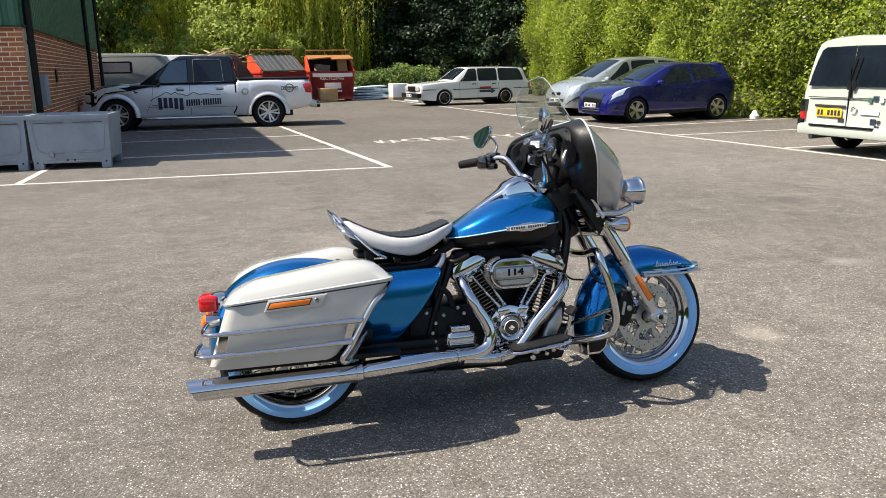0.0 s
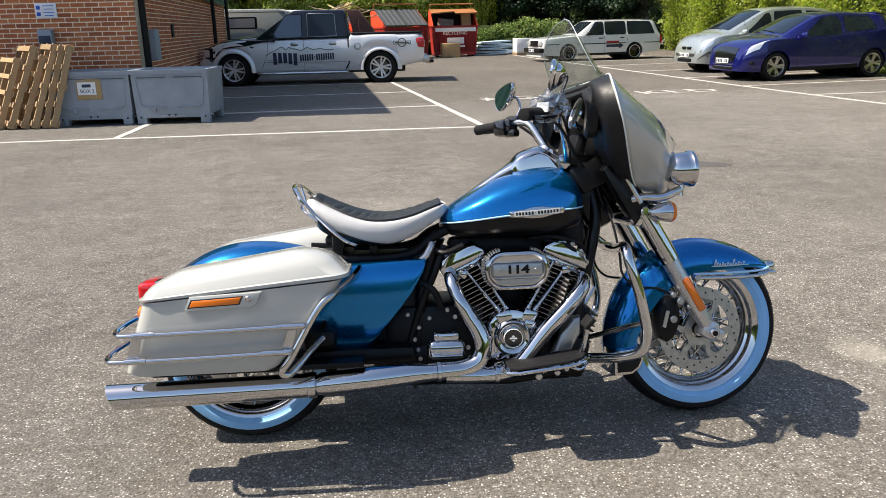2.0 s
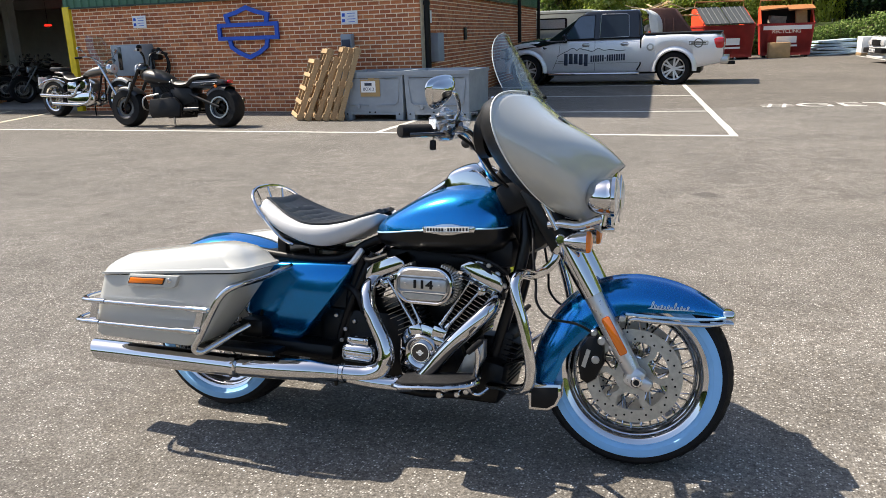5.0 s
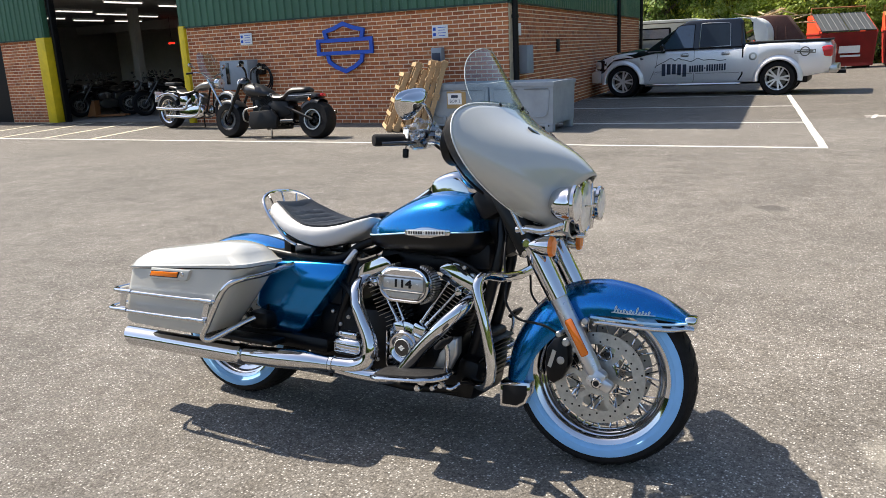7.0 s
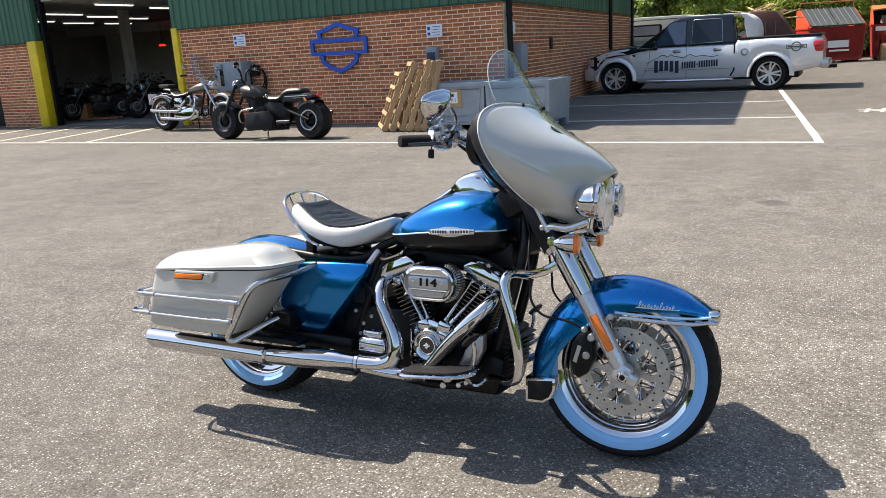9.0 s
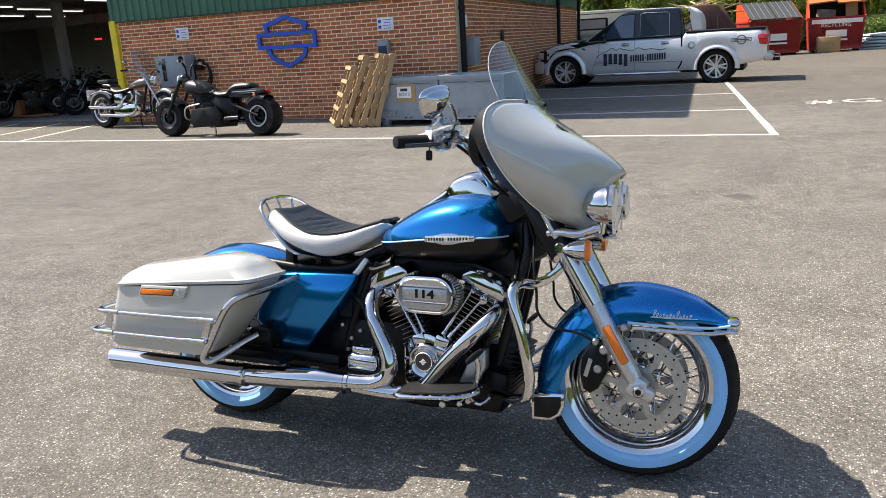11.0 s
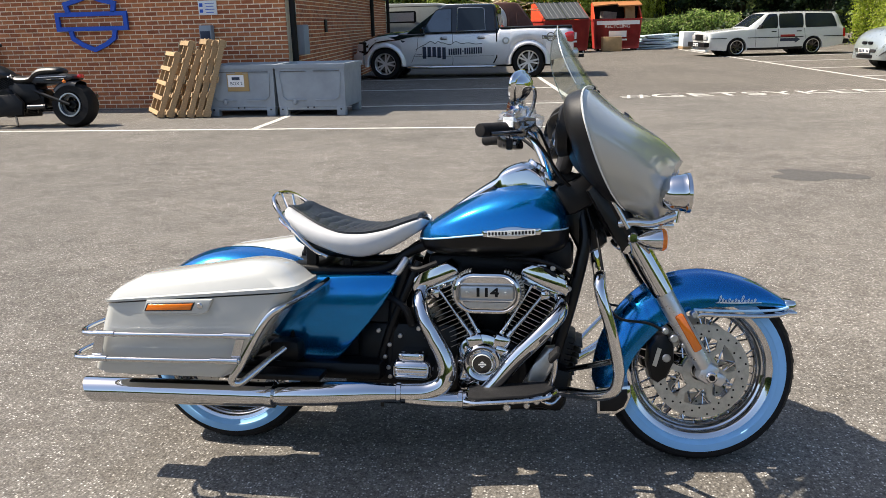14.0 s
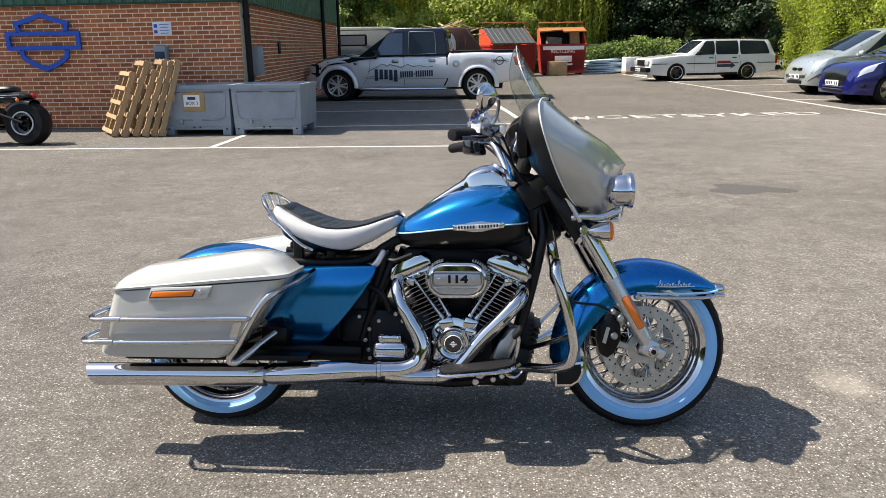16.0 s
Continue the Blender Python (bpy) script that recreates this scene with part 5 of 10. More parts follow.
    box(bm, (1.205, 0, 0.76), (0.10, 0.10, 0.20), 0.03, pose(0, 0, 0, 0, -27, 0))
    bp("steering_head", bm, M_BLACK_PAINT, "", BIKE)
    bm = B()
    box(bm, (1.145, 0, 0.31), (0.05, 0.15, 0.20), 0.012, pose(0, 0, 0, 0, 14, 0))
    oc = bp("oil_cooler", bm, M_BLACK, "black finned oil cooler", BIKE)
    for k in range(9):
        bm = B()
        box(bm, (1.17 + 0.005 * k - 0.02, 0, 0.235 + 0.018 * k), (0.045, 0.17, 0.004), 0.001, pose(0, 0, 0, 0, 14, 0))
        bp("cooler_fin", bm, M_BLACK, "", oc)
    bm = B()
    box(bm, (1.06, -0.06, 0.22), (0.16, 0.12, 0.07), 0.02)
    bp("cooler_mount", bm, M_BLACK, "", oc)
    bm = B()
    slab(bm, [(1.030, 0.280), (1.065, 0.345), (1.100, 0.398), (1.128, 0.402), (1.128, 0.345), (1.095, 0.285)], "y", -0.195, -0.15, 0.014, 3)
    bp("heel_guard", bm, M_BRUSHED, "satin silver heel guard by the front pipe", BIKE)
    for s in (-1, 1):
        # floorboard
        bm = B()
        out = [(0.862, 0.20), (0.87, 0.315), (0.90, 0.335), (1.06, 0.335), (1.11, 0.315), (1.135, 0.27), (1.125, 0.20)]
        slab(bm, [(x, s * y) for x, y in out], "z", 0.258, 0.268, 0.004)
        for v in bm.verts:
            v.co.z += (v.co.x - 0.86) * 0.10
        fb = bp("floorboard", bm, M_CHROME, "rider floorboard with black rubber pad")
        bm = B()
        slab(bm, [(0.99 + (x - 0.99) * 0.93, s * (0.268 + (y - 0.268) * 0.9)) for x, y in out], "z", 0.2675, 0.2755, 0.003)
        for v in bm.verts:
            v.co.z += (v.co.x - 0.86) * 0.10
        bp("rubber_pad", bm, M_RUBBER, "", fb)
        bm = B()
        tube(bm, [(x, s * y, 0.262 + (x - 0.86) * 0.10) for x, y in out[1:6]], 0.0075, 8)
        bp("board_edge", bm, M_CHROME, "", fb)
        bm = B()
        disc(bm, (1.0, s * 0.19, 0.245), (0, 1, 0), 0.022, 0.05, 20, 0.004)
        disc(bm, (0.985, s * 0.20, 0.212), (0, 1, 0), 0.012, 0.03, 14, 0.003)
        disc(bm, (1.045, s * 0.20, 0.222), (0, 1, 0), 0.010, 0.03, 14, 0.003)
        disc(bm, (1.075, s * 0.20, 0.235), (0, 1, 0), 0.010, 0.03, 14, 0.003)
        tube(bm, spline([(1.06, s * 0.20, 0.262), (1.085, s * 0.215, 0.245), (1.12, s * 0.22, 0.235), (1.145, s * 0.20, 0.252)], 4), 0.006, 8)
        bp("footboard_mount", bm, M_CHROME, "", fb)
        # pedal
        bm = B()
        tube(bm, spline([(1.06, s * 0.18, 0.24), (1.11, s * 0.24, 0.29), (1.13, s * 0.26, 0.36), (1.125, s * 0.265, 0.40)], 5), 0.008, 10)
        bp("pedal_arm", bm, M_CHROME, "", fb)
        bm = B()
        box(bm, (1.128, s * 0.285, 0.405), (0.040, 0.075, 0.016), 0.006, pose(0, 0, 0, 0, -48, 0))
        bp("pedal", bm, M_RUBBER, "rubber-faced foot pedal", fb)
        # engine guard
        bm = B()
        tube(bm, spline([(1.262, s * 0.0, 0.600), (1.262, s * 0.13, 0.610), (1.256, s * 0.240, 0.630), (1.252, s * 0.290, 0.620), (1.258, s * 0.308, 0.580), (1.282, s * 0.312, 0.50), (1.304, s * 0.310, 0.40), (1.308, s * 0.306, 0.345), (1.292, s * 0.29, 0.30), (1.24, s * 0.24, 0.272), (1.17, s * 0.16, 0.252), (1.09, s * 0.09, 0.225)], 6), 0.0165, 16)
        bp("engine_guard", bm, M_CHROME, "curved chrome engine guard bar")
        bm = B()
        tube(bm, [(1.295, s * 0.297, 0.395), (1.16, s * 0.09, 0.30)], 0.0085, 10)
        bp("guard_brace", bm, M_CHROME)
    # primary cover on the unseen far side, deepened to block sun under the bike
    bm = B()
    slab(bm, [(0.815 + 0.12 * q + 0.115 * math.cos(a), 0.305 + 0.105 * math.sin(a)) for q, a in [(1, -math.pi / 2 + math.pi * k / 12) for k in range(13)] + [(-1, math.pi / 2 + math.pi * k / 12) for k in range(13)]], "y", 0.12, 0.262, 0.02, 3)
    bp("primary_cover", bm, M_CHROME, "chrome primary drive cover")
    # side stand
    bm = B()
    tube(bm, spline([(0.96, 0.14, 0.20), (0.93, 0.26, 0.12), (0.87, 0.375, 0.062)], 5), 0.011, 10)
    box(bm, (0.85, 0.40, 0.062), (0.08, 0.04, 0.010), 0.004, pose(0, 0, 0, 8, 0, 0))
    bp("side_stand", bm, M_BLACK_PAINT, "black side stand, down")
    bm = B()
    box(bm, (0.60, -0.14, 0.215), (0.25, 0.05, 0.03), 0.01)
    box(bm, (0.585, -0.16, 0.195), (0.012, 0.012, 0.03), 0.003)
    bp("lower_bracket", bm, M_BLACK_PAINT)


build_engine()


M_RIM_EDGE = plain("acrylic_edge", (0.42, 0.45, 0.44), 0.25, 0.3, vary=0.05)
# Lighter than the fairing paint: the edge's highlight is put into the colour.
M_EDGE_HIGHLIGHT = plain("edge_highlight_bead", (0.66, 0.68, 0.67), 0.3, vary=0.05)
M_INNER = plain("satin_inner_fairing", (0.006, 0.006, 0.007), 0.50, vary=0.2, scale=20, bump=0.05, spec=0.40)


def build_front():
    put = lambda name, bm, mat, label="", parent=None: fp(name, bm, mat, label, parent)
    C = V(1.566, 0, 0.301)
    bike_wheel(C, 0.297, 0.128, put, 40)
    # mudguard
    P = spline([(1.250, 0.215), (1.248, 0.29), (1.268, 0.385), (1.315, 0.475), (1.385, 0.548), (1.47, 0.592), (1.565, 0.607), (1.66, 0.595), (1.735, 0.570), (1.79, 0.540), (1.835, 0.510)], 4)
    D = [p[0] for p in spline([(0.060, 0), (0.085, 0), (0.100, 0), (0.115, 0), (0.118, 0), (0.112, 0), (0.105, 0), (0.092, 0), (0.068, 0), (0.042, 0), (0.018, 0)], 4)]
    W = [p[0] for p in spline([(0.085, 0), (0.088, 0), (0.090, 0), (0.090, 0), (0.090, 0), (0.090, 0), (0.090, 0), (0.088, 0), (0.084, 0), (0.074, 0), (0.056, 0)], 4)]
    bm = B()
    sheet(bm, fender_sheet(P, W, D, 6, 0.85), 0.004)
    mg = fp("front_mudguard", bm, M_BLUE, "deep metallic blue front mudguard with chrome trim", angle=50)
    for s in (-1, 1):
        bm = B()
        tube(bm, spline([(1.535, s * 0.0925, 0.497), (1.62, s * 0.0925, 0.494), (1.72, s * 0.090, 0.494), (1.785, s * 0.082, 0.496), (1.825, s * 0.06, 0.500)], 4), 0.0042, 8)
        fp("fender_pinstripe", bm, M_PINSTRIPE, "", mg)
        bm = B()
        tube(bm, spline([(1.545, s * 0.093, 0.474), (1.56, s * 0.094, 0.482), (1.62, s * 0.094, 0.480), (1.72, s * 0.092, 0.478), (1.79, s * 0.084, 0.480), (1.835, s * 0.055, 0.487), (1.848, 0, 0.490)], 4), 0.0068, 10)
        fp("fender_trim", bm, M_CHROME, "chrome mudguard edge trim", mg)
        bm = B()
        pts = []
        for k in range(96):
            a = 2 * math.pi * k / 8
            tall = 0.011 if k // 8 in (0, 7) else 0.0042 + 0.002 * ((k // 8) % 2)
            pts.append((1.605 + 0.00118 * k + 0.0045 * math.sin(a) + 0.30 * tall * (1 - math.cos(a)), s * 0.0938, 0.5195 + tall * (1 - math.cos(a))))
        tube(bm, pts, 0.0011, 5)
        tube(bm, [(1.60, s * 0.0935, 0.519), (1.66, s * 0.0935, 0.5175), (1.735, s * 0.092, 0.520)], 0.0011, 5)
        fp("fender_script", bm, M_SILVER, "small silver script on the mudguard", mg)
    bm = B()
    box(bm, (1.834, 0, 0.500), (0.042, 0.118, 0.040), 0.012, seg=3)
    box(bm, (1.815, 0, 0.484), (0.07, 0.150, 0.012), 0.005)
    fp("fender_tip", bm, M_CHROME, "chrome mudguard tip", mg)
    # lower rear flap: chrome frame with dark inset
    bm = B()
    out = [(1.246, 0.168), (1.244, 0.252), (1.350, 0.262), (1.352, 0.222), (1.338, 0.188), (1.308, 0.168)]
    slab(bm, out, "y", -0.104, 0.104, 0.010)
    fl = fp("mud_flap", bm, M_CHROME, "chrome-framed mud flap", mg)
    bm = B()
    slab(bm, [(1.297 + (x - 1.297) * 0.80, 0.214 + (z - 0.214) * 0.76) for x, z in out], "y", -0.1065, 0.1065, 0.003)
    fp("flap_inset", bm, M_BLACK, "", fl)
    fork_dir = V(1.578 - 1.262, 0, 0.305 - 0.862).normalized()
    for s in (-1, 1):
        y = s * 0.122
        top = V(1.262, y, 0.862)
        at = lambda d: top + fork_dir * d
        L = (V(1.578, y, 0.305) - top).length
        bm = B()
        tube(bm, [at(-0.05), at(0.02), at(0.17)], [0.030, 0.033, 0.033], 20)
        slab(bm, [(1.205, 0.86), (1.245, 0.90), (1.335, 0.70), (1.31, 0.675)], "y", y - 0.03, y + 0.03, 0.01)
        leg = fp("fork_leg", bm, M_BLACK_PAINT, "telescopic fork leg with chrome shroud")
        bm = B()
        tube(bm, [at(0.165), at(0.168), at(0.30), at(0.355), at(0.358)], [0.030, 0.0345, 0.0345, 0.033, 0.026], 24)
        fp("fork_shroud", bm, M_CHROME, "chrome fork shroud", leg)
        bm = B()
        tube(bm, [at(0.345), at(0.36), at(L - 0.06), at(L - 0.02)], [0.0275, 0.0285, 0.0275, 0.024], 20)
        box(bm, V(1.572, y, 0.312), (0.055, 0.05, 0.065), 0.016, pose(0, 0, 0, 0, 30, 0))
        box(bm, V(1.60, y + s * 0.004, 0.295), (0.05, 0.035, 0.04), 0.012, pose(0, 0, 0, 0, 30, 0))
        fp("fork_slider", bm, M_ALLOY, "satin alloy fork slider", leg)
        bm = B()
        disc(bm, V(1.578, y + s * 0.028, 0.303), (0, 1, 0), 0.017, 0.02, 20, 0.004)
        fp("axle_nut", bm, M_CHROME, "", leg)
        bm = B()
        disc(bm, V(1.578, y + s * 0.039, 0.303), (0, 1, 0), 0.009, 0.002, 16)
        fp("axle_bore", bm, M_BLACK, "", leg)
        bm = B()
        box(bm, at(0.49) + V(0, s * 0.029, 0) + V(0.004, 0, 0.002), (0.026, 0.008, 0.125), 0.006, Matrix.Rotation(math.atan2(fork_dir.x, fork_dir.z) + math.pi, 4, "Y"))
        fp("reflector", bm, M_AMBER, "orange fork reflector", leg)
        # calliper
        bm = B()
        out = [(1.402, 0.385), (1.425, 0.42), (1.455, 0.425), (1.475, 0.39), (1.478, 0.34), (1.455, 0.29), (1.43, 0.272), (1.408, 0.285), (1.398, 0.33)]
        slab(bm, out, "y", min(s * 0.045, s * 0.118), max(s * 0.045, s * 0.118), 0.012)
        cal = fp("brake_calliper", bm, M_ENGINE_BLACK, "black brake calliper")
        for x, z, r_, d_ in ((1.452, 0.352, 0.013, 0.119), (1.47, 0.415, 0.013, 0.122), (1.445, 0.438, 0.010, 0.122), (1.50, 0.395, 0.009, 0.122), (1.528, 0.488, 0.010, 0.124)):
            bm = B()
            disc(bm, (x, s * d_, z), (0, 1, 0), r_, 0.03 if d_ > 0.12 else 0.006, 16, 0.003)
            fp("calliper_bolt", bm, M_STEEL, "", cal)
        bm = B()
        plate(bm, [(1.41, s * 0.1185, 0.33), (1.425, s * 0.1185, 0.385), (1.437, s * 0.1185, 0.38), (1.422, s * 0.1185, 0.325)], 0.002, (0, s, 0))
        fp("calliper_decal", bm, M_STEEL, "", cal)
        # brake hose
        bm = B()
        tube(bm, spline([(1.24, s * 0.08, 0.74), (1.25, s * 0.12, 0.66), (1.262, s * 0.13, 0.58), (1.268, s * 0.135, 0.52), (1.31, s * 0.135, 0.475), (1.39, s * 0.13, 0.462), (1.44, s * 0.12, 0.438)], 6), 0.0042, 8)
        fp("brake_hose", bm, M_BLACK, "thin black brake hose")
        # auxiliary lamp
        c = V(1.468, s * 0.165, 0.853)
        bm = B()
        lathe(bm, [(0.0, -0.062), (0.022, -0.060), (0.040, -0.048), (0.051, -0.028), (0.054, 0.0), (0.056, 0.012), (0.060, 0.016), (0.060, 0.026), (0.053, 0.028)], frame_to((1, 0, 0), c), 36)
        lm = fp("auxiliary_lamp", bm, M_CHROME, "round chrome auxiliary lamp")
        bm = B()
        lathe(bm, [(0.053, 0.026), (0.048, 0.030), (0.03, 0.034), (0.0, 0.036)], frame_to((1, 0, 0), c), 36)
        fp("lens", bm, M_LAMPGLASS, "clear ribbed lens", lm)
        bm = B()
        tube(bm, [c + V(-0.005, 0, -0.05), c + V(-0.01, 0, -0.085)], 0.010, 10)
        fp("lamp_stem", bm, M_CHROME, "", lm)
        # turn signal
        c = V(1.405, s * 0.172, 0.718)
        bm = B()
        lathe(bm, [(0.0, -0.058), (0.012, -0.055), (0.024, -0.035), (0.031, -0.01), (0.033, 0.012), (0.030, 0.014)], frame_to((1, 0, 0), c), 28)
        tube(bm, [c + V(-0.01, 0, 0.02), (1.36, s * 0.13, 0.745)], 0.010, 10)
        sg = fp("turn_signal", bm, M_CHROME, "chrome bullet turn signal")
        bm = B()
        lathe(bm, [(0.033, 0.012), (0.0333, 0.018), (0.029, 0.025), (0.015, 0.029), (0, 0.030)], frame_to((1, 0, 0), c), 28)
        fp("lens", bm, M_AMBER, "amber signal lens", sg)
    # light bar and yokes
    bm = B()
    tube(bm, spline([(1.30, -0.145, 0.763), (1.34, -0.160, 0.768), (1.39, -0.168, 0.765), (1.435, -0.168, 0.780), (1.456, -0.165, 0.788)], 4), [0.014] * 17, 14)
    tube(bm, spline([(1.30, 0.145, 0.763), (1.34, 0.160, 0.768), (1.39, 0.168, 0.765), (1.435, 0.168, 0.780), (1.456, 0.165, 0.788)], 4), [0.014] * 17, 14)
    tube(bm, [(1.40, -0.165, 0.762), (1.415, 0, 0.755), (1.40, 0.165, 0.762)], 0.013, 12)
    box(bm, (1.335, 0, 0.735), (0.07, 0.27, 0.03), 0.012, pose(0, 0, 0, 0, 30, 0))
    box(bm, (1.32, 0, 0.70), (0.05, 0.30, 0.05), 0.015, pose(0, 0, 0, 0, 30, 0))
    fp("light_bar", bm, M_CHROME, "chrome light bar and fork yoke")
    for s in (-1, 1):
        bm = B()
        tube(bm, [V(1.262, s * 0.160, 0.862), V(1.325, s * 0.160, 0.75)], 0.009, 10)
        disc(bm, V(1.262, s * 0.165, 0.865), (0, 1, 0), 0.012, 0.02, 14, 0.003)
        disc(bm, V(1.338, s * 0.162, 0.722), (0, 1, 0), 0.016, 0.02, 18, 0.004)
        fp("fairing_bracket", bm, M_CHROME)
    # headlamp
    hc = V(1.452, 0, 0.846)
    bm = B()
    lathe(bm, [(0.074, -0.05), (0.090, -0.02), (0.092, 0.01), (0.096, 0.016), (0.096, 0.028), (0.086, 0.034), (0.082, 0.030)], frame_to((1, 0, -0.03), hc), 44)
    hl = fp("headlamp", bm, M_CHROME, "round chrome-ringed headlamp in the fairing")
    bm = B()
    lathe(bm, [(0.083, 0.030), (0.07, 0.037), (0.04, 0.044), (0.0, 0.047)], frame_to((1, 0, -0.03), hc), 44)
    fp("lens", bm, M_LAMPGLASS, "clear headlamp lens", hl)
    bm = B()
    box(bm, hc + V(0.046, 0, 0), (0.006, 0.15, 0.006), 0.002)
    box(bm, hc + V(0.046, 0, 0), (0.006, 0.006, 0.15), 0.002)
    box(bm, hc + V(0.010, 0, -0.098), (0.05, 0.05, 0.014), 0.005)
    fp("lamp_divider", bm, M_CHROME, "", hl)
    # batwing fairing: outer shell from rear edge to headlamp opening
    edge = [(1.235, 0.0, 1.163), (1.228, 0.10, 1.162), (1.205, 0.20, 1.158), (1.178, 0.30, 1.145), (1.163, 0.365, 1.115), (1.165, 0.398, 1.065), (1.180, 0.395, 1.010), (1.205, 0.355, 0.950), (1.240, 0.285, 0.888), (1.280, 0.205, 0.835), (1.325, 0.130, 0.795), (1.365, 0.06, 0.778), (1.378, 0.0, 0.775)]
    E = spline(edge, 4)
    n = len(E)
    hole = []
    for i in range(n):
        a = math.pi * i / (n - 1)
        hole.append(V(hc.x + 0.018 - 0.012 * (1 - math.cos(a)) + 0.042 * max(0, math.cos(a)) ** 3, 0.100 * math.sin(a), hc.z + 0.102 * math.cos(a) - 0.01 * max(0, -math.cos(a))))
    grids = {}
    for s in (-1, 1):
        grid = []
        for i in range(n):
            e, h = V(*E[i]), hole[i]
            u = i / (n - 1)
            # gently swollen cheeks, with a slight dip under the windshield
            swell = V(0.020 * math.sin(math.pi * u) ** 2 + 0.004, 0.040 * math.sin(math.pi * u), 0.004 * math.sin(math.pi * u))
            hollow = V(0.004, 0.0, 0.007 * math.cos(math.pi * u)) * clamp(1.5 * math.cos(math.pi * u) + 0.35)
            row = []
            for k in range(19):
                t = k / 18
                p = e.lerp(h, t) + swell * math.sin(math.pi * t) - hollow * math.sin(2 * math.pi * t) 
                row.append(V(p.x, s * p.y, p.z))
            grid.append(row)
        grids[s] = grid
    bm = B()
    full = [r for r in grids[-1]] + [r for r in reversed(grids[1][1:-1])]
    vv = [[bm.verts.new(p) for p in r] for r in full]
    for a, b in zip(vv, vv[1:] + vv[:1]):
        for i in range(len(a) - 1):
            bm.faces.new((a[i], a[i + 1], b[i + 1], b[i]))
    bmesh.ops.recalc_face_normals(bm, faces=bm.faces[:])
    fa = fp("fairing", bm, M_CREAM_PAINT, "white batwing fairing with windshield", angle=60)
    fa.modifiers.new("thickness", "SOLIDIFY").thickness = 0.005
    # edge bead, its highlight painted as a lighter colour
    ring = [V(*e) for e in E] + [V(e[0], -e[1], e[2]) for e in reversed(E[1:-1])]
    bm = B()
    tube(bm, ring, 0.0024, 8, closed=True)
    fp("fairing_edge", bm, M_EDGE_HIGHLIGHT, "thin bead along the fairing edge, painted lighter as a highlight", fa)
    # inner black fairing: rim that rolls rearwards, then a recessed dash
    bm = B()
    rr = []
    ctr = V(1.20, 0, 1.0)
    for back, sc in ((0.0, 0.992), (0.010, 0.972), (0.030, 0.935), (0.046, 0.89), (0.050, 0.845), (0.044, 0.80), (0.050, 0.765), (0.062, 0.73), (0.064, 0.69), (0.050, 0.65), (0.015, 0.62), (-0.01, 0.56), (-0.015, 0.4), (-0.015, 0.1)):
        rr.append([V(p.x * sc + ctr.x * (1 - sc) - back * (1 - 0.45 * max(0, min(1, (0.90 - p.z) / 0.1))), p.y * sc, ctr.z + (p.z - ctr.z) * sc) for p in ring])
    vv = rings(bm, rr, closed=True, cap=False)
    bm.faces.new(vv[-1])
    inner = fp("inner_fairing", bm, M_INNER, "black inner fairing with speakers and gauges", fa, angle=50)
    for s in (-1, 1):
        bm = B()
        m_ = frame_to((-0.94, -s * 0.25, 0.12), (1.130, s * 0.262, 1.035))
        lathe(bm, [(0.072, -0.02), (0.078, 0.006), (0.070, 0.014), (0.064, 0.006), (0.045, 0.001), (0.0, 0.004)], m_, 36)
        sp = fp("speaker", bm, M_BLACK, "round black speaker pod", inner)
        bm = B()
        for k in range(5):
            r_ = 0.012 + 0.011 * k
            lathe(bm, [(r_, 0.003), (r_ + 0.003, 0.008), (r_ + 0.006, 0.003)], m_, 30)
        fp("speaker_grille", bm, M_BLACK_GLOSS, "", sp)
        bm = B()
        m_ = frame_to((-0.93, 0, 0.36), (1.150, s * 0.085, 1.045))
        lathe(bm, [(0.05, -0.02), (0.053, 0.004), (0.049, 0.012), (0.045, 0.008), (0.0, 0.009)], m_, 36)
        fp("gauge", bm, M_BLACK_GLOSS, "round black gauge with bright bezel", inner)
        bm = B()
        lathe(bm, [(0.049, 0.010), (0.052, 0.014), (0.054, 0.008)], m_, 36)
        fp("gauge_bezel", bm, M_CHROME, "", inner)
    bm = B()
    box(bm, (1.150, 0, 0.945), (0.04, 0.20, 0.075), 0.015, pose(0, 0, 0, 0, 16, 0))
    box(bm, (1.165, 0, 0.89), (0.12, 0.17, 0.05), 0.02, pose(0, 0, 0, 0, 20, 0))
    box(bm, (1.185, 0, 0.85), (0.12, 0.20, 0.10), 0.02, pose(0, 0, 0, 0, -28, 0))
    fp("dash_panel", bm, M_BLACK, "black dash and steering cover", inner)
    # windshield
    bm = B()
    grid = []
    for j in range(15):
        v = j / 14
        hw = 0.236 * max(0.0, 1 - (v * 0.985) ** 2.9) ** 0.5
        row = []
        for k in range(21):
            y = (-1 + 2 * k / 20) * hw
            q = (y / 0.2) ** 2
            z = (1.097 - 0.007 * q) * (1 - v) + 1.357 * v
            row.append(V(1.286 - 0.062 * q - 0.626 * (z - 1.097), y, z))
        grid.append(row)
    sheet(bm, grid, 0.0035)
    sh = fp("windshield", bm, M_SHIELD, "short clear curved windshield", fa, angle=60)
    sh.visible_shadow = True
    rim = [grid[j][0] for j in range(4, 15)] + grid[14][1:] + [grid[j][20] for j in range(13, 3, -1)]
    bm = B()
    tube(bm, rim, 0.0016, 6)
    fp("windshield_rim", bm, M_RIM_EDGE, "bright polished windshield edge", fa)
    bm = B()
    low = [p + V(0.006, 0, 0.0) for p in grid[4][1:-1]]
    plate_rows = [[p + V(0, 0, d) for p in low] for d in (-0.022, 0.0)]
    sheet(bm, plate_rows, 0.004)
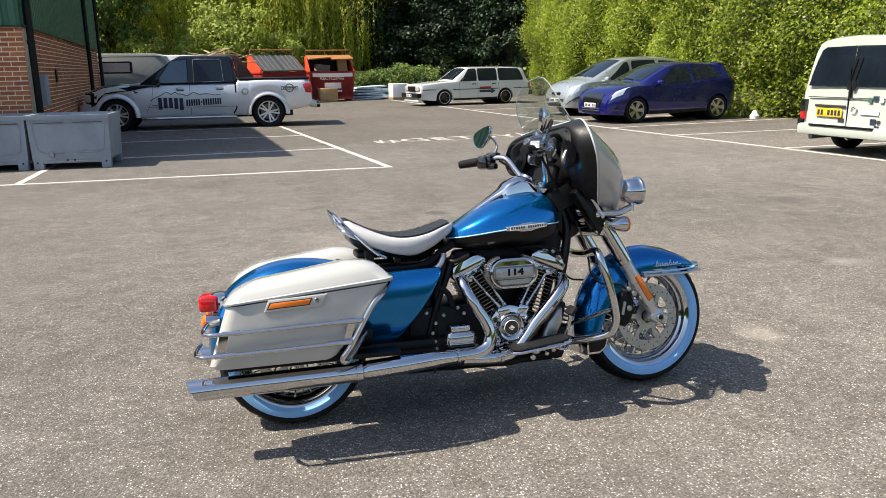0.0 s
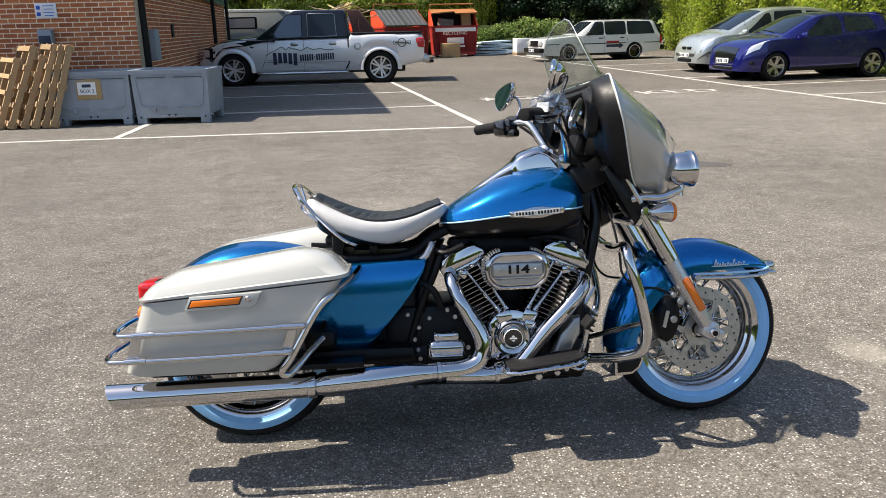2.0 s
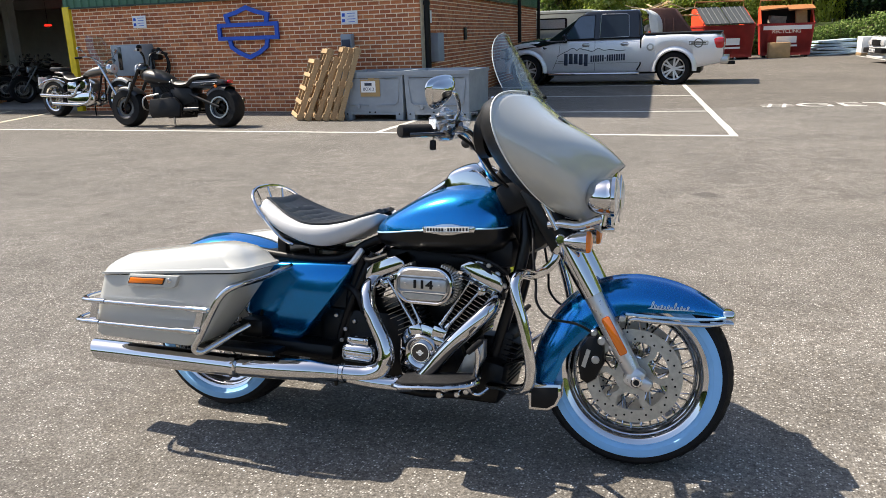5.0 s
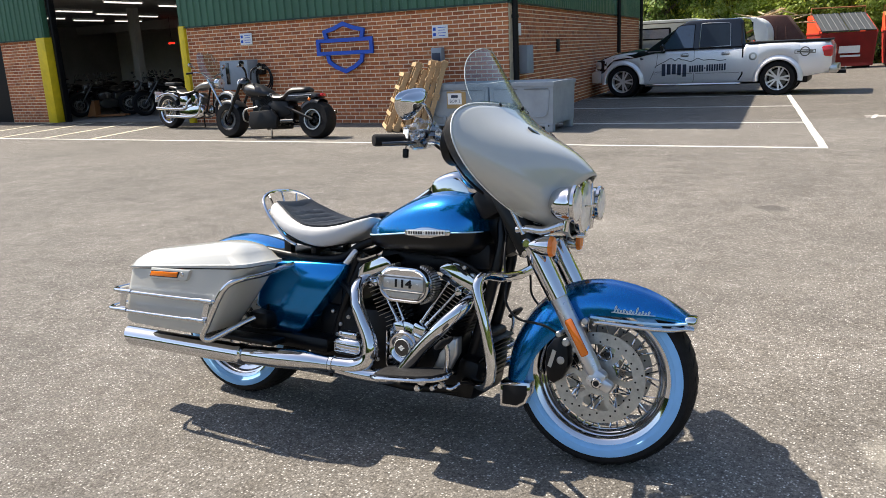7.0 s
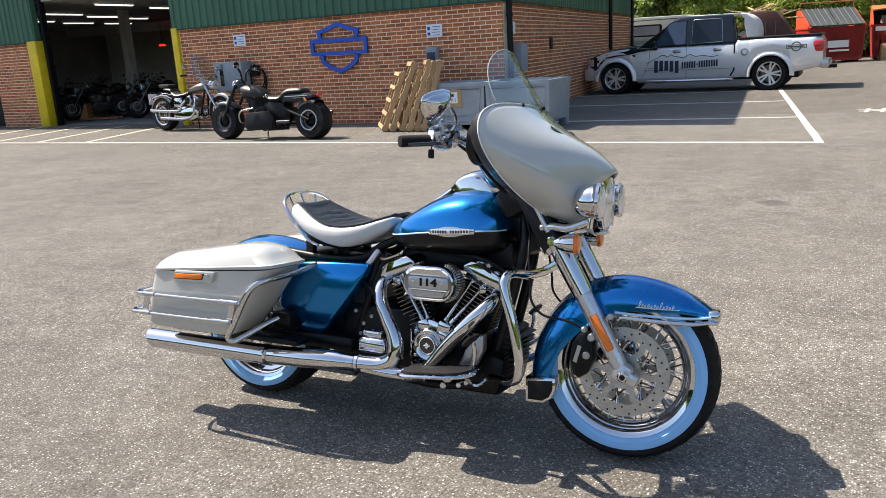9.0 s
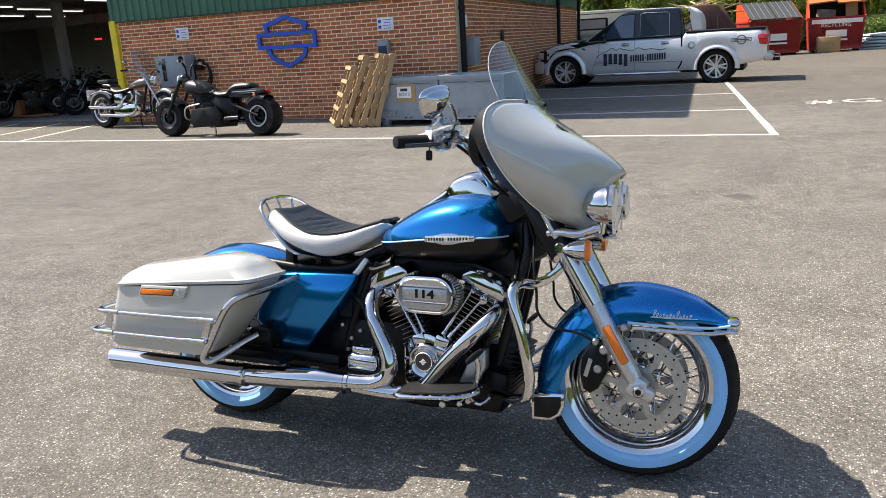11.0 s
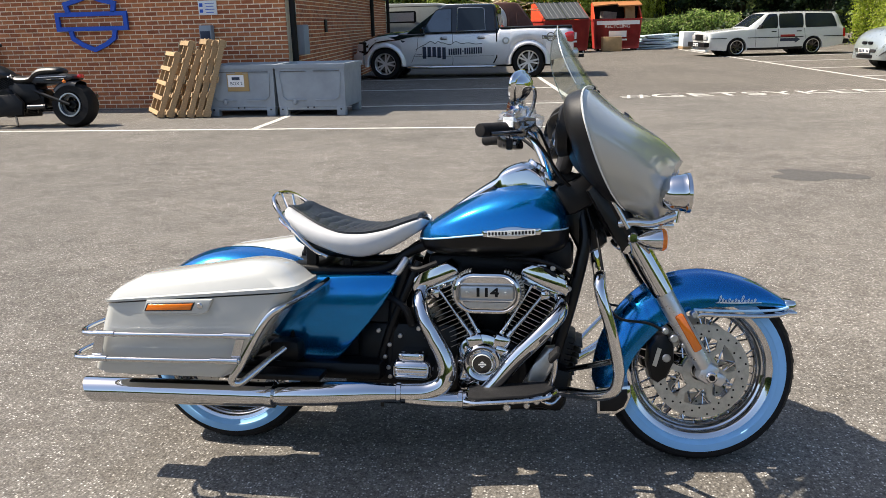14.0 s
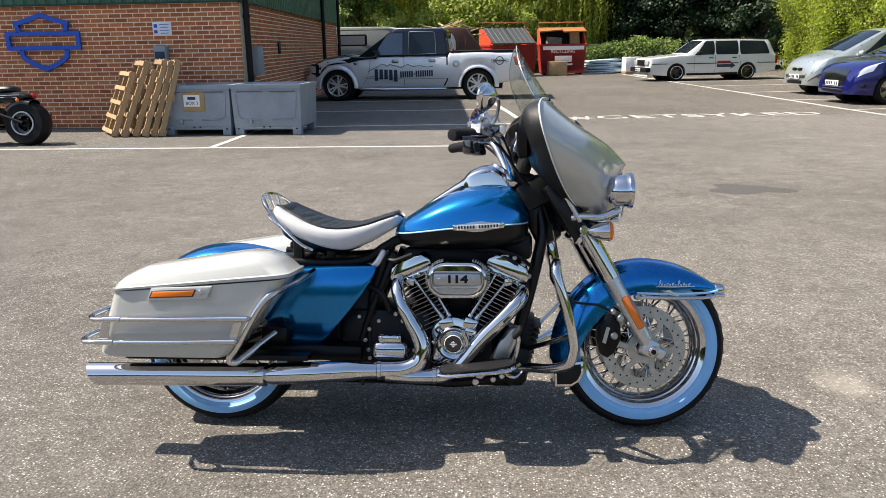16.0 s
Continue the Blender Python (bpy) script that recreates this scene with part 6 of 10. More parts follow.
    fp("windshield_strip", bm, M_SHIELD, "clear clamping strip", fa)
    for k in (3, 9, 15):
        bm = B()
        disc(bm, low[k] + V(0.004, 0, -0.010), (1, 0, 0.4), 0.007, 0.010, 14, 0.002)
        fp("shield_screw", bm, M_BLACK, "", fa)
    bm2 = B()
    out = [(1.345, 0.0), (1.333, 0.08), (1.312, 0.125), (1.326, 0.13), (1.354, 0.09), (1.37, 0.0)]
    poly = out + [(x, -y) for x, y in reversed(out[1:-1])]
    slab(bm2, poly, "z", 1.064, 1.080, 0.003)
    for v in bm2.verts:
        v.co.z += (1.33 - v.co.x) * 0.76
    fp("fairing_vent", bm2, M_BLACK_GLOSS, "black vent slot under the windshield", fa)
    # handlebar
    bm = B()
    hb = spline([(0.905, -0.360, 1.030), (0.955, -0.300, 1.036), (1.02, -0.235, 1.045), (1.055, -0.19, 1.03), (1.085, -0.14, 0.965), (1.105, -0.085, 0.905), (1.11, 0, 0.897),
                 (1.105, 0.085, 0.905), (1.085, 0.14, 0.965), (1.055, 0.19, 1.03), (1.02, 0.235, 1.045), (0.955, 0.300, 1.036), (0.905, 0.360, 1.030)], 5)
    tube(bm, hb, 0.0135, 14)
    bar = fp("handlebar", bm, M_CHROME, "chrome handlebar with black grips")
    for s in (-1, 1):
        bm = B()
        box(bm, (1.108, s * 0.055, 0.895), (0.045, 0.035, 0.05), 0.01, pose(0, 0, 0, 0, -20, 0))
        fp("riser", bm, M_CHROME, "chrome handlebar riser", bar)
    for s in (-1, 1):
        a, b = V(0.955, s * 0.300, 1.036), V(0.905, s * 0.360, 1.030)
        d = (b - a).normalized()
        bm = B()
        q = a - d * 0.025
        tube(bm, [q, q + d * 0.006, q + d * 0.012, b + d * 0.012, b + d * 0.018, b + d * 0.019], [0.014, 0.0205, 0.0185, 0.0190, 0.0175, 0.012], 20)
        fp("grip", bm, M_RUBBER, "black rubber handlebar grip", bar)
        bm = B()
        box(bm, q - d * 0.03 + V(0.002, 0, -0.004), (0.05, 0.055, 0.05), 0.012, Matrix.Rotation(math.atan2(d.y, d.x), 4, "Z"))
        box(bm, q - d * 0.028 + V(0.026, 0, 0.014), (0.06, 0.05, 0.034), 0.012, Matrix.Rotation(math.atan2(d.y, d.x), 4, "Z"))
        if s > 0:
            box(bm, q - d * 0.02 + V(-0.012, 0, -0.012), (0.055, 0.062, 0.062), 0.016, Matrix.Rotation(math.atan2(d.y, d.x), 4, "Z"))
            box(bm, q - d * 0.045 + V(0.0, 0, -0.034), (0.05, 0.04, 0.03), 0.010, Matrix.Rotation(math.atan2(d.y, d.x), 4, "Z"))
        fp("switch_housing", bm, M_BLACK_GLOSS, "black handlebar switch and master cylinder housing", bar)
        bm = B()
        pts = spline([q - d * 0.02 + V(0.045, 0, -0.002), q + d * 0.03 + V(0.055, 0, -0.008), b + V(0.045, 0, -0.010), b + d * 0.018 + V(0.03, 0, -0.010)], 5)
        tube(bm, pts, 0.0062, 10)
        fp("lever", bm, M_BLACK_GLOSS, "black hand lever", bar)
        # mirror
        mc = V(0.995, s * 0.330, 1.150)
        bm = B()
        tube(bm, spline([q - d * 0.03 + V(0.03, 0, 0.02), q - d * 0.02 + V(0.055, 0, 0.06), mc + V(0.045, -s * 0.01, -0.01), mc + V(0.012, 0, -0.005)], 6), 0.0055, 10)
        mir = fp("mirror", bm, M_CHROME, "teardrop chrome mirror on a curved stalk", bar)
        nrm = V(-0.93, -s * 0.28, 0.18).normalized()
        def drop(a, sc, s=s):
            """Outline of the mirror: broad rounded top, drawn out to a point at the foot."""
            c_, i_ = math.cos(a), math.sin(a)
            wide = 0.064 * math.copysign(abs(c_) ** 0.85, c_) * (1 + 0.30 * i_)
            tall = 0.042 * math.copysign(abs(i_) ** 0.8, i_) if i_ > 0 else 0.056 * i_
            return (sc * wide, sc * (tall + 0.22 * s * wide))

        m_ = Matrix.Translation(mc) @ nrm.to_track_quat("Z", "Y").to_matrix().to_4x4()
        bm = B()
        rr = []
        for sc, z in ((0.08, -0.040), (0.34, -0.036), (0.58, -0.027), (0.76, -0.017), (0.80, -0.011), (0.93, -0.007), (1.0, 0.0), (0.97, 0.005), (0.9, 0.004)):
            rr.append([m_ @ V(*drop(2 * math.pi * k / 28, sc), z) for k in range(28)])
        rings(bm, rr)
        fp("mirror_shell", bm, M_CHROME, "", mir)
        bm = B()
        rings(bm, [[m_ @ V(*drop(2 * math.pi * k / 28, 0.9), z) for k in range(28)] for z in (0.004, 0.007)])
        fp("mirror_glass", bm, chrome("mirror_face", (0.86, 0.88, 0.88), 0.02), "mirror glass", mir)
    # protective wrap on the front brake reservoir
    rnd = random.Random(4)
    bm = B()
    c = V(1.005, -0.262, 1.055)
    bmesh.ops.create_icosphere(bm, subdivisions=4, radius=1.0)
    for v in bm.verts:
        k = 1 + 0.32 * noise.noise(v.co * 2.2) + 0.18 * abs(noise.noise(v.co * 4.5)) + 0.08 * abs(noise.noise(v.co * 9))
        v.co = c + V(v.co.x * 0.056 * k, v.co.y * 0.056 * k, v.co.z * 0.044 * k)
    fp("plastic_wrap", bm, M_WRAP, "crumpled clear protective wrap over the brake reservoir", bar, angle=30)
    bm = B()
    plate(bm, [c + V(-0.050, -0.030, -0.012), c + V(-0.022, -0.052, -0.016), c + V(-0.020, -0.052, 0.012), c + V(-0.048, -0.032, 0.014)], 0.002, (-0.5, -1, 0))
    fp("paper_tag", bm, M_WHITE_SIGN, "white paper tag", bar)
    bm = B()
    tube(bm, [c + V(-0.03, -0.045, -0.02), c + V(-0.032, -0.046, -0.048)], 0.0018, 6)
    box(bm, c + V(-0.032, -0.046, -0.062), (0.019, 0.014, 0.030), 0.005)
    fp("hanging_fob", bm, M_BLACK, "small black fob on a cord", bar)
    for y0, y1 in ((-0.20, -0.06), (0.20, 0.06)):
        bm = B()
        tube(bm, spline([(1.02, y0, 1.03), (1.07, y0 * 0.85, 0.985), (1.13, y0 * 0.6, 0.90), (1.20, y1, 0.83), (1.235, y1, 0.74)], 6), 0.0055, 8)
        fp("control_cable", bm, M_BLACK, "black control cable")


build_front()

# ---- parked vehicles ----
def clamp01(t):
    return max(0.0, min(1.0, t))


def lerp_tab(tab, x):
    """Piecewise linear look-up in (x, value) pairs."""
    if x <= tab[0][0]:
        return tab[0][1]
    for (a, va), (b, vb) in zip(tab, tab[1:]):
        if x <= b:
            return va + (vb - va) * (x - a) / (b - a)
    return tab[-1][1]


def car_shell(top, width, sill, wheels, R, crown=0.03, side=None):
    """Lower body from nose to tail with wheel arches; x forward. Returns a bmesh."""
    x0, x1 = top[0][0], top[-1][0]
    xs = set(np.linspace(x0, x1, 44).tolist()) | {t[0] for t in top}
    for w in wheels:
        for k in range(17):
            xs.add(w - R * math.cos(math.pi * k / 16))
        xs |= {w - R - 0.004, w + R + 0.004}
    xs = sorted(x for x in xs if x0 <= x <= x1)
    side = side or [(0.0, 0.945), (0.12, 0.965), (0.35, 0.995), (0.6, 1.0), (0.78, 0.985), (0.90, 0.955), (0.97, 0.92), (1.0, 0.86)]
    bm = B()
    rr = []
    for x in xs:
        zb = lerp_tab(sill, x)
        for w in wheels:
            if abs(x - w) < R:
                zb = max(zb, R * 0.93 + math.sqrt(R * R - (x - w) ** 2))
        zt, hw = lerp_tab(top, x), lerp_tab(width, x)
        zb = min(zb, zt - 0.05)
        row = [V(x, -hw * 0.72, zb)] + [V(x, -hw * g, zb + (zt - zb) * t) for t, g in side]
        row += [V(x, hw * q, zt + crown * (1 - (q / 0.86) ** 2)) for q in (-0.6, -0.3, 0, 0.3, 0.6)]
        row += [V(x, hw * g, zb + (zt - zb) * t) for t, g in reversed(side)] + [V(x, hw * 0.72, zb)]
        rr.append(row)
    vv = rings(bm, rr, closed=False, cap=False)
    for k in (0, -1):
        bm.faces.new(vv[k])
    return bm


def cabin_rings(base, roof, n=9):
    """base, roof: (x0, x1, half width, z). Rounded frustum with a crowned roof."""
    def ring(x0, x1, hw, z, r):
        out = []
        for cx, cy, a0 in ((x1 - r, hw - r, 0), (x0 + r, hw - r, 90), (x0 + r, -hw + r, 180), (x1 - r, -hw + r, 270)):
            for k in range(6):
                a = radians(a0 + 18 * k)
                out.append(V(cx + r * math.cos(a), cy + r * math.sin(a), z))
        return out
    mixf = lambda t: [a + (b - a) * t for a, b in zip(base, roof)]
    rr = []
    for t in (0, 0.25, 0.5, 0.75, 0.93):
        x0, x1, hw, z = mixf(t)
        rr.append(ring(x0, x1, hw, z, 0.07))
    x0, x1, hw, z = roof
    rr += [ring(x0 + 0.02, x1 - 0.02, hw - 0.015, z + 0.008, 0.09), ring(x0 + 0.07, x1 - 0.08, hw - 0.07, z + 0.028, 0.10), ring(x0 + 0.3, x1 - 0.3, hw * 0.5, z + 0.042, 0.12)]
    return rr


def end_glass(bm, base, roof, front, inset=0.10, f0=0.06, f1=0.90, t=0.006):
    k = 1 if front else 0
    x = lambda f: base[k] + (roof[k] - base[k]) * f
    hw = lambda f: base[2] + (roof[2] - base[2]) * f - inset
    z = lambda f: base[3] + (roof[3] - base[3]) * f
    d = 0.003 if front else -0.003
    plate(bm, [V(x(f) + d, y * hw(f), z(f)) for f, y in ((f0, -1), (f0, 1), (f1, 1), (f1, -1))], t, (1 if front else -1, 0, 0.5))


def car_wheel(car, c, R, w, rim_mat, spokes=5, s=1, spoke_w=0.28, dish=0.02, pair=0.0):
    hub = V(*c)
    bm = B()
    m_ = frame_to((0, s, 0), hub)
    ri = R * 0.70
    lathe(bm, [(ri, -w / 2), (R * 0.93, -w / 2), (R, -w * 0.36), (R, w * 0.36), (R * 0.93, w / 2), (ri + 0.008, w / 2), (ri, w * 0.46)], m_, 40)
    wheel = part("wheel", bm, M_RUBBER, car, "black tyre on a road wheel")
    bm = B()
    lathe(bm, [(ri, w * 0.46), (ri - 0.012, w * 0.44), (ri - 0.03, w * 0.2), (ri - 0.035, -w * 0.1)], m_, 40)
    for k in range(spokes * (2 if pair else 1)):
        turn = 2 * math.pi * k / spokes if not pair else 2 * math.pi * (k // 2) / spokes + (pair if k % 2 else -pair)
        r_ = m_ @ Matrix.Rotation(turn, 4, "Z")
        z0, z1 = w * 0.46 - dish, w * 0.44
        a = spoke_w * ri
        plate(bm, [r_ @ V(0.02, -a * 0.5, z0), r_ @ V(ri * 0.98, -a * 0.62, z1), r_ @ V(ri * 0.98, a * 0.62, z1), r_ @ V(0.02, a * 0.5, z0)], 0.02, m_.to_3x3() @ V(0, 0, -1))
    lathe(bm, [(0.0, w * 0.47 - dish), (ri * 0.2, w * 0.46 - dish), (ri * 0.24, w * 0.38 - dish)], m_, 24)
    part("rim", bm, rim_mat, wheel)
    bm = B()
    lathe(bm, [(0, 0.0), (ri * 0.72, 0.0), (ri * 0.72, -0.02), (0, -0.02)], m_, 32)
    part("brake_disc", bm, M_DARKALLOY, wheel)
    return wheel


def seam(car, pts, y, s, name="panel_gap", w=0.008):
    """A dark shut line on a car's side from (x, z) points."""
    bm = B()
    for (xa, za), (xb, zb) in zip(pts, pts[1:]):
        d = V(xb - xa, 0, zb - za).normalized()
        n_ = V(-d.z, 0, d.x) * w / 2
        ya, yb = (y(za) if callable(y) else y), (y(zb) if callable(y) else y)
        a, b = V(xa, s * ya, za), V(xb, s * yb, zb)
        plate(bm, [a - n_, b - n_, b + n_, a + n_], 0.003, (0, s, 0))
    return part(name, bm, M_BLACK, car, smooth=False)


def block(car, name, c, s, mat, label="", bevel=0.01, m=None):
    bm = B()
    box(bm, c, s, bevel, m)
    return part(name, bm, mat, car, label)


def number_plate(car, c, nx, mat, w=0.50, h=0.11):
    """Plate facing +x or -x, its characters as plain bars."""
    pl = block(car, "number_plate", c, (0.012, w, h), mat, "", 0.003)
    bm = B()
    for k in range(7):
        if k != 4:
            box(bm, (c[0] + nx * 0.008, c[1] - w * 0.40 + w * 0.133 * k, c[2]), (0.004, w * 0.085, h * 0.62))
    tagged(part("plate_bars", bm, M_INK, pl, smooth=False), kind="stuff")


M_BRIGHTRIM = plain("bright_alloy_rim", (0.72, 0.72, 0.73), 0.32, 0.6, vary=0.06, scale=12)


def pickup():
    silver = metal_paint("silver_truck_paint", (0.78, 0.79, 0.82), 0.08, 0.34, 0.30, 0.8)
    black = plain("black_truck_paint", (0.005, 0.005, 0.007), 0.14, coat=0.6, vary=0.1, spec=0.4)
    # Bluish base colour puts the reflected sky into the front panes.
    glass_ = plain("sky_tinted_car_glass", (0.030, 0.050, 0.080), 0.02, coat=1.0, vary=0.4, scale=1.0, rvar=0.0, spec=0.9)
    car = thing("pickup_truck", "silver and black double-cab pickup truck in a parking bay", "pickup truck", pose(-1.14, 21.70, 0, 0, 0, 180.5))
    R = 0.385
    fw, rw = 2.04, -1.58
    top = [(-2.68, 1.06), (-2.63, 1.16), (-2.50, 1.185), (-0.86, 1.185), (-0.82, 1.12), (1.05, 1.12), (1.45, 1.13), (1.9, 1.105), (2.3, 1.05), (2.55, 0.985), (2.70, 0.92), (2.78, 0.84), (2.82, 0.74)]
    width = [(-2.68, 0.90), (-2.5, 0.975), (-0.9, 0.985), (0, 0.975), (1.4, 0.975), (2.3, 0.955), (2.6, 0.89), (2.82, 0.74)]
    sill = [(-2.68, 0.50), (-2.1, 0.40), (-1.1, 0.32), (1.4, 0.30), (2.4, 0.34), (2.82, 0.42)]
    flank = [(0.0, 0.90), (0.06, 0.945), (0.20, 0.975), (0.42, 1.0), (0.60, 1.005), (0.74, 0.995), (0.86, 0.985), (0.94, 0.965), (0.98, 0.93), (1.0, 0.87)]
    part("body", car_shell(top, width, sill, (fw, rw), R + 0.05, side=flank), silver, car, "silver metallic pickup body")
    # black bonnet skin, dipping over the wings towards the nose
    bm = B()
    grid = []
    for x in np.linspace(1.0, 2.74, 24):
        zt, hw = lerp_tab(top, x), lerp_tab(width, x)
        dn = 0.07 + 0.09 * clamp01((x - 1.2) / 0.5) + 0.20 * clamp01((x - 2.30) / 0.22)
        sd = [(hw * 1.0 + 0.006, zt - dn), (hw * 0.99 + 0.006, zt - dn * 0.45), (hw * 0.945 + 0.006, zt - 0.01), (hw * 0.86, zt + 0.014)]
        grid.append([V(x, -y_, z_) for y_, z_ in sd] + [V(x, hw * q, zt + 0.012 + 0.05 * (1 - (q / 0.86) ** 2)) for q in (-0.5, -0.25, 0, 0.25, 0.5)] + [V(x, y_, z_) for y_, z_ in reversed(sd)])
    sheet(bm, grid, 0.004)
    part("bonnet", bm, black, car, "black painted bonnet")
    # cab of lofted rings: raked screen, rounded roof corners
    base, roof = (-0.87, 1.50, 0.95, 1.10), (-0.74, 0.58, 0.76, 1.755)
    bm = B()
    rings(bm, cabin_rings(base, roof))
    part("cab", bm, black, car, "black cab roof and pillars")
    f_of = lambda z: (z - base[3]) / (roof[3] - base[3])
    hw_ = lambda z: base[2] + (roof[2] - base[2]) * f_of(z)
    for s in (-1, 1):
        for name, pts, mt in (("front_window", [(0.33, 1.14), (1.10, 1.125), (1.04, 1.21), (0.74, 1.64), (0.66, 1.68), (0.33, 1.69)], glass_), ("rear_window", [(-0.52, 1.16), (0.19, 1.145), (0.19, 1.68), (0.15, 1.70), (-0.43, 1.69), (-0.48, 1.66)], M_AUTOGLASS)):
            bm = B()
            plate(bm, [V(x, s * (hw_(z) + 0.004), z) for x, z in pts], 0.006, (0, s, 0.25))
            w_ = part(name, bm, mt, car, "side window of the cab")
            bm = B()
            tube(bm, [V(x, s * (hw_(z) + 0.010), z) for x, z in pts], 0.010, 6, closed=True)
            part("window_frame", bm, M_STEEL if name == "rear_window" else M_BLACK, w_)
        Y = lambda z: 0.978 if z > 0.5 else 0.955
        seam(car, [(0.30, 1.11), (0.30, 0.42), (0.32, 0.34)], Y, s)
        seam(car, [(-0.76, 1.70), (-0.76, 1.20)], lambda z: hw_(z) + 0.012, s, w=0.03)
        seam(car, [(-0.80, 1.18), (-0.80, 0.50), (-0.72, 0.36)], lambda z: 0.991 if z > 0.5 else 0.965, s, w=0.034)
        seam(car, [(1.16, 1.10), (1.20, 0.75), (1.36, 0.40)], Y, s)
        # Black strips paint the shade of the doors' pressed crease.
        seam(car, [(1.30, 0.56), (0.34, 0.545)], 0.984, s, "crease_shade_line", 0.006)
        seam(car, [(0.26, 0.545), (-0.74, 0.54)], 0.984, s, "crease_shade_line", 0.006)
        seam(car, [(1.10, 1.112), (-0.80, 1.135)], 0.955, s, "belt_trim", 0.018)
        for x in (0.52, -0.42):
            block(car, "door_handle", (x, s * 0.99, 0.985), (0.19, 0.03, 0.055), M_ALLOY, "silver door handle", 0.014)
            block(car, "handle_recess", (x, s * 0.981, 0.985), (0.15, 0.012, 0.075), M_DARKALLOY, "", 0.005)
        bm = B()
        tube(bm, spline([(1.44, s * 0.93, 0.29), (1.36, s * 0.985, 0.285), (0.3, s * 0.995, 0.285), (-0.66, s * 0.985, 0.285), (-0.74, s * 0.93, 0.29)], 4), 0.034, 10)
        part("running_board", bm, M_CHROME, car, "bright tubular running board")
        bm = B()
        rings(bm, [[V(1.02 + dx + 0.05 * math.cos(a) * r_, s * (0.98 + dy), 1.175 + 0.085 * math.sin(a) * r_) for a in np.linspace(0, 2 * math.pi, 13)[:-1]] for dx, dy, r_ in ((0, 0.0, 0.35), (0, 0.05, 0.5), (0.0, 0.06, 1.0), (0.01, 0.17, 1.0), (0.01, 0.20, 0.7))])
        part("mirror", bm, black, car, "black door mirror")
        for w in (fw, rw):
            bm = B()
            grid = []
            for a in np.linspace(-0.10, math.pi + 0.10, 26):
                c_, s_ = math.cos(a), math.sin(a)
                grid.append([V(w + (R + rr_) * c_, s * y_, R * 0.96 + (R + rr_) * s_) for rr_, y_ in ((0.035, 0.90), (0.045, 1.000), (0.075, 1.008), (0.115, 0.990), (0.150, 0.962))])
            sheet(bm, grid)
            part("arch_flare", bm, silver, car, "flared wheel arch lip")
            bm = B()
            lathe(bm, [(0.0, 0.0), (R + 0.04, 0.0), (R + 0.04, 0.30)], frame_to((0, -s, 0), (w, s * 0.72, R)), 28)
            part("wheel_well", bm, M_BLACK, car)
            car_wheel(car, (w, s * 0.865, R), R, 0.27, M_BRIGHTRIM, 5, s, 0.135, 0.02, 0.20)
        block(car, "headlamp", (2.665, s * 0.775, 0.80), (0.21, 0.17, 0.20), M_LAMPGLASS, "clear headlamp", 0.04, pose(0, 0, 0, 0, 0, s * -28))
        block(car, "lamp_surround", (2.61, s * 0.79, 0.80), (0.26, 0.17, 0.26), M_BLACK, "", 0.03, pose(0, 0, 0, 0, 0, s * -28))
        block(car, "tail_lamp", (-2.57, s * 0.915, 0.955), (0.26, 0.12, 0.25), M_REDLENS, "red wrap-round tail lamp", 0.05)
        # ridge line and bars of lettering on the doors
        bm = B()
        pts = spline([(1.24, 0.72), (1.10, 0.80), (0.98, 0.85), (0.88, 0.91), (0.80, 0.90), (0.74, 0.86), (0.66, 0.915), (0.60, 0.88), (0.52, 0.87), (0.36, 0.83), (0.22, 0.90), (0.08, 0.85), (-0.10, 0.865), (-0.28, 0.83), (-0.44, 0.845)], 3)
        for (xa, za), (xb, zb) in zip(pts, pts[1:]):
            tube(bm, [(xa, s * 0.9815, za), (xb, s * 0.9815, zb)], 0.008, 5)
        part("door_line_art", bm, M_INK, car, "black ridge line drawn on the doors")
        bm = B()
        tube(bm, [(1.22, s * 0.9815, 0.60), (1.08, s * 0.9815, 0.605)], 0.006, 5)
        part("door_dash", bm, M_INK, car)
        for k in range(5):
            h_ = (0.29, 0.25, 0.24, 0.26, 0.29)[k]
            block(car, "sign_bar", (1.02 - 0.125 * k, s * 0.982, 0.79 - h_ / 2 - 0.006 * k), (0.088, 0.006, h_), M_INK, "black lettering bar", 0.0)
        for k in range(15):
            if k != 6:
                block(car, "sign_bar", (0.385 - 0.057 * k, s * 0.982, 0.652 + 0.002 * k), (0.040, 0.006, 0.155), M_INK, "black lettering bar", 0.0)
        block(car, "sign_bar", (0.043, s * 0.982, 0.664), (0.030, 0.006, 0.035), M_INK, "black lettering bar", 0.0)
        emb = B()
        lathe(emb, [(0.05, 0), (0.085, 0.003), (0.09, 0.0)], frame_to((0, s, 0), (-1.03, s * 0.990, 0.90)), 24)
        part("fuel_flap", emb, M_STEEL, car)
        em = B()
        lathe(em, [(0.085, 0.0), (0.095, 0.004), (0.108, 0.0)], frame_to((0, s, 0), (-2.13, s * 0.988, 0.965)), 32)
        for z_ in (-0.035, 0.035):
            box(em, (-2.13, s * 0.990, 0.965 + z_), (0.42, 0.006, 0.014))
        for x_ in (-0.21, 0.21):
            box(em, (-2.13 + x_, s * 0.990, 0.965), (0.014, 0.006, 0.082))
        box(em, (-2.13, s * 0.990, 0.965), (0.34, 0.006, 0.030))
        part("bed_emblem", em, M_DARKALLOY, car, "dark shield emblem on the bed side")
        bm = B()
        slab(bm, [(1.50, 0.93), (1.62, 0.97), (1.60, 0.92), (1.56, 0.90)], "y", s * 0.981, s * 0.984)
        part("wing_badge", bm, M_INK, car)
    bm = B()
    end_glass(bm, base, roof, True, 0.10)
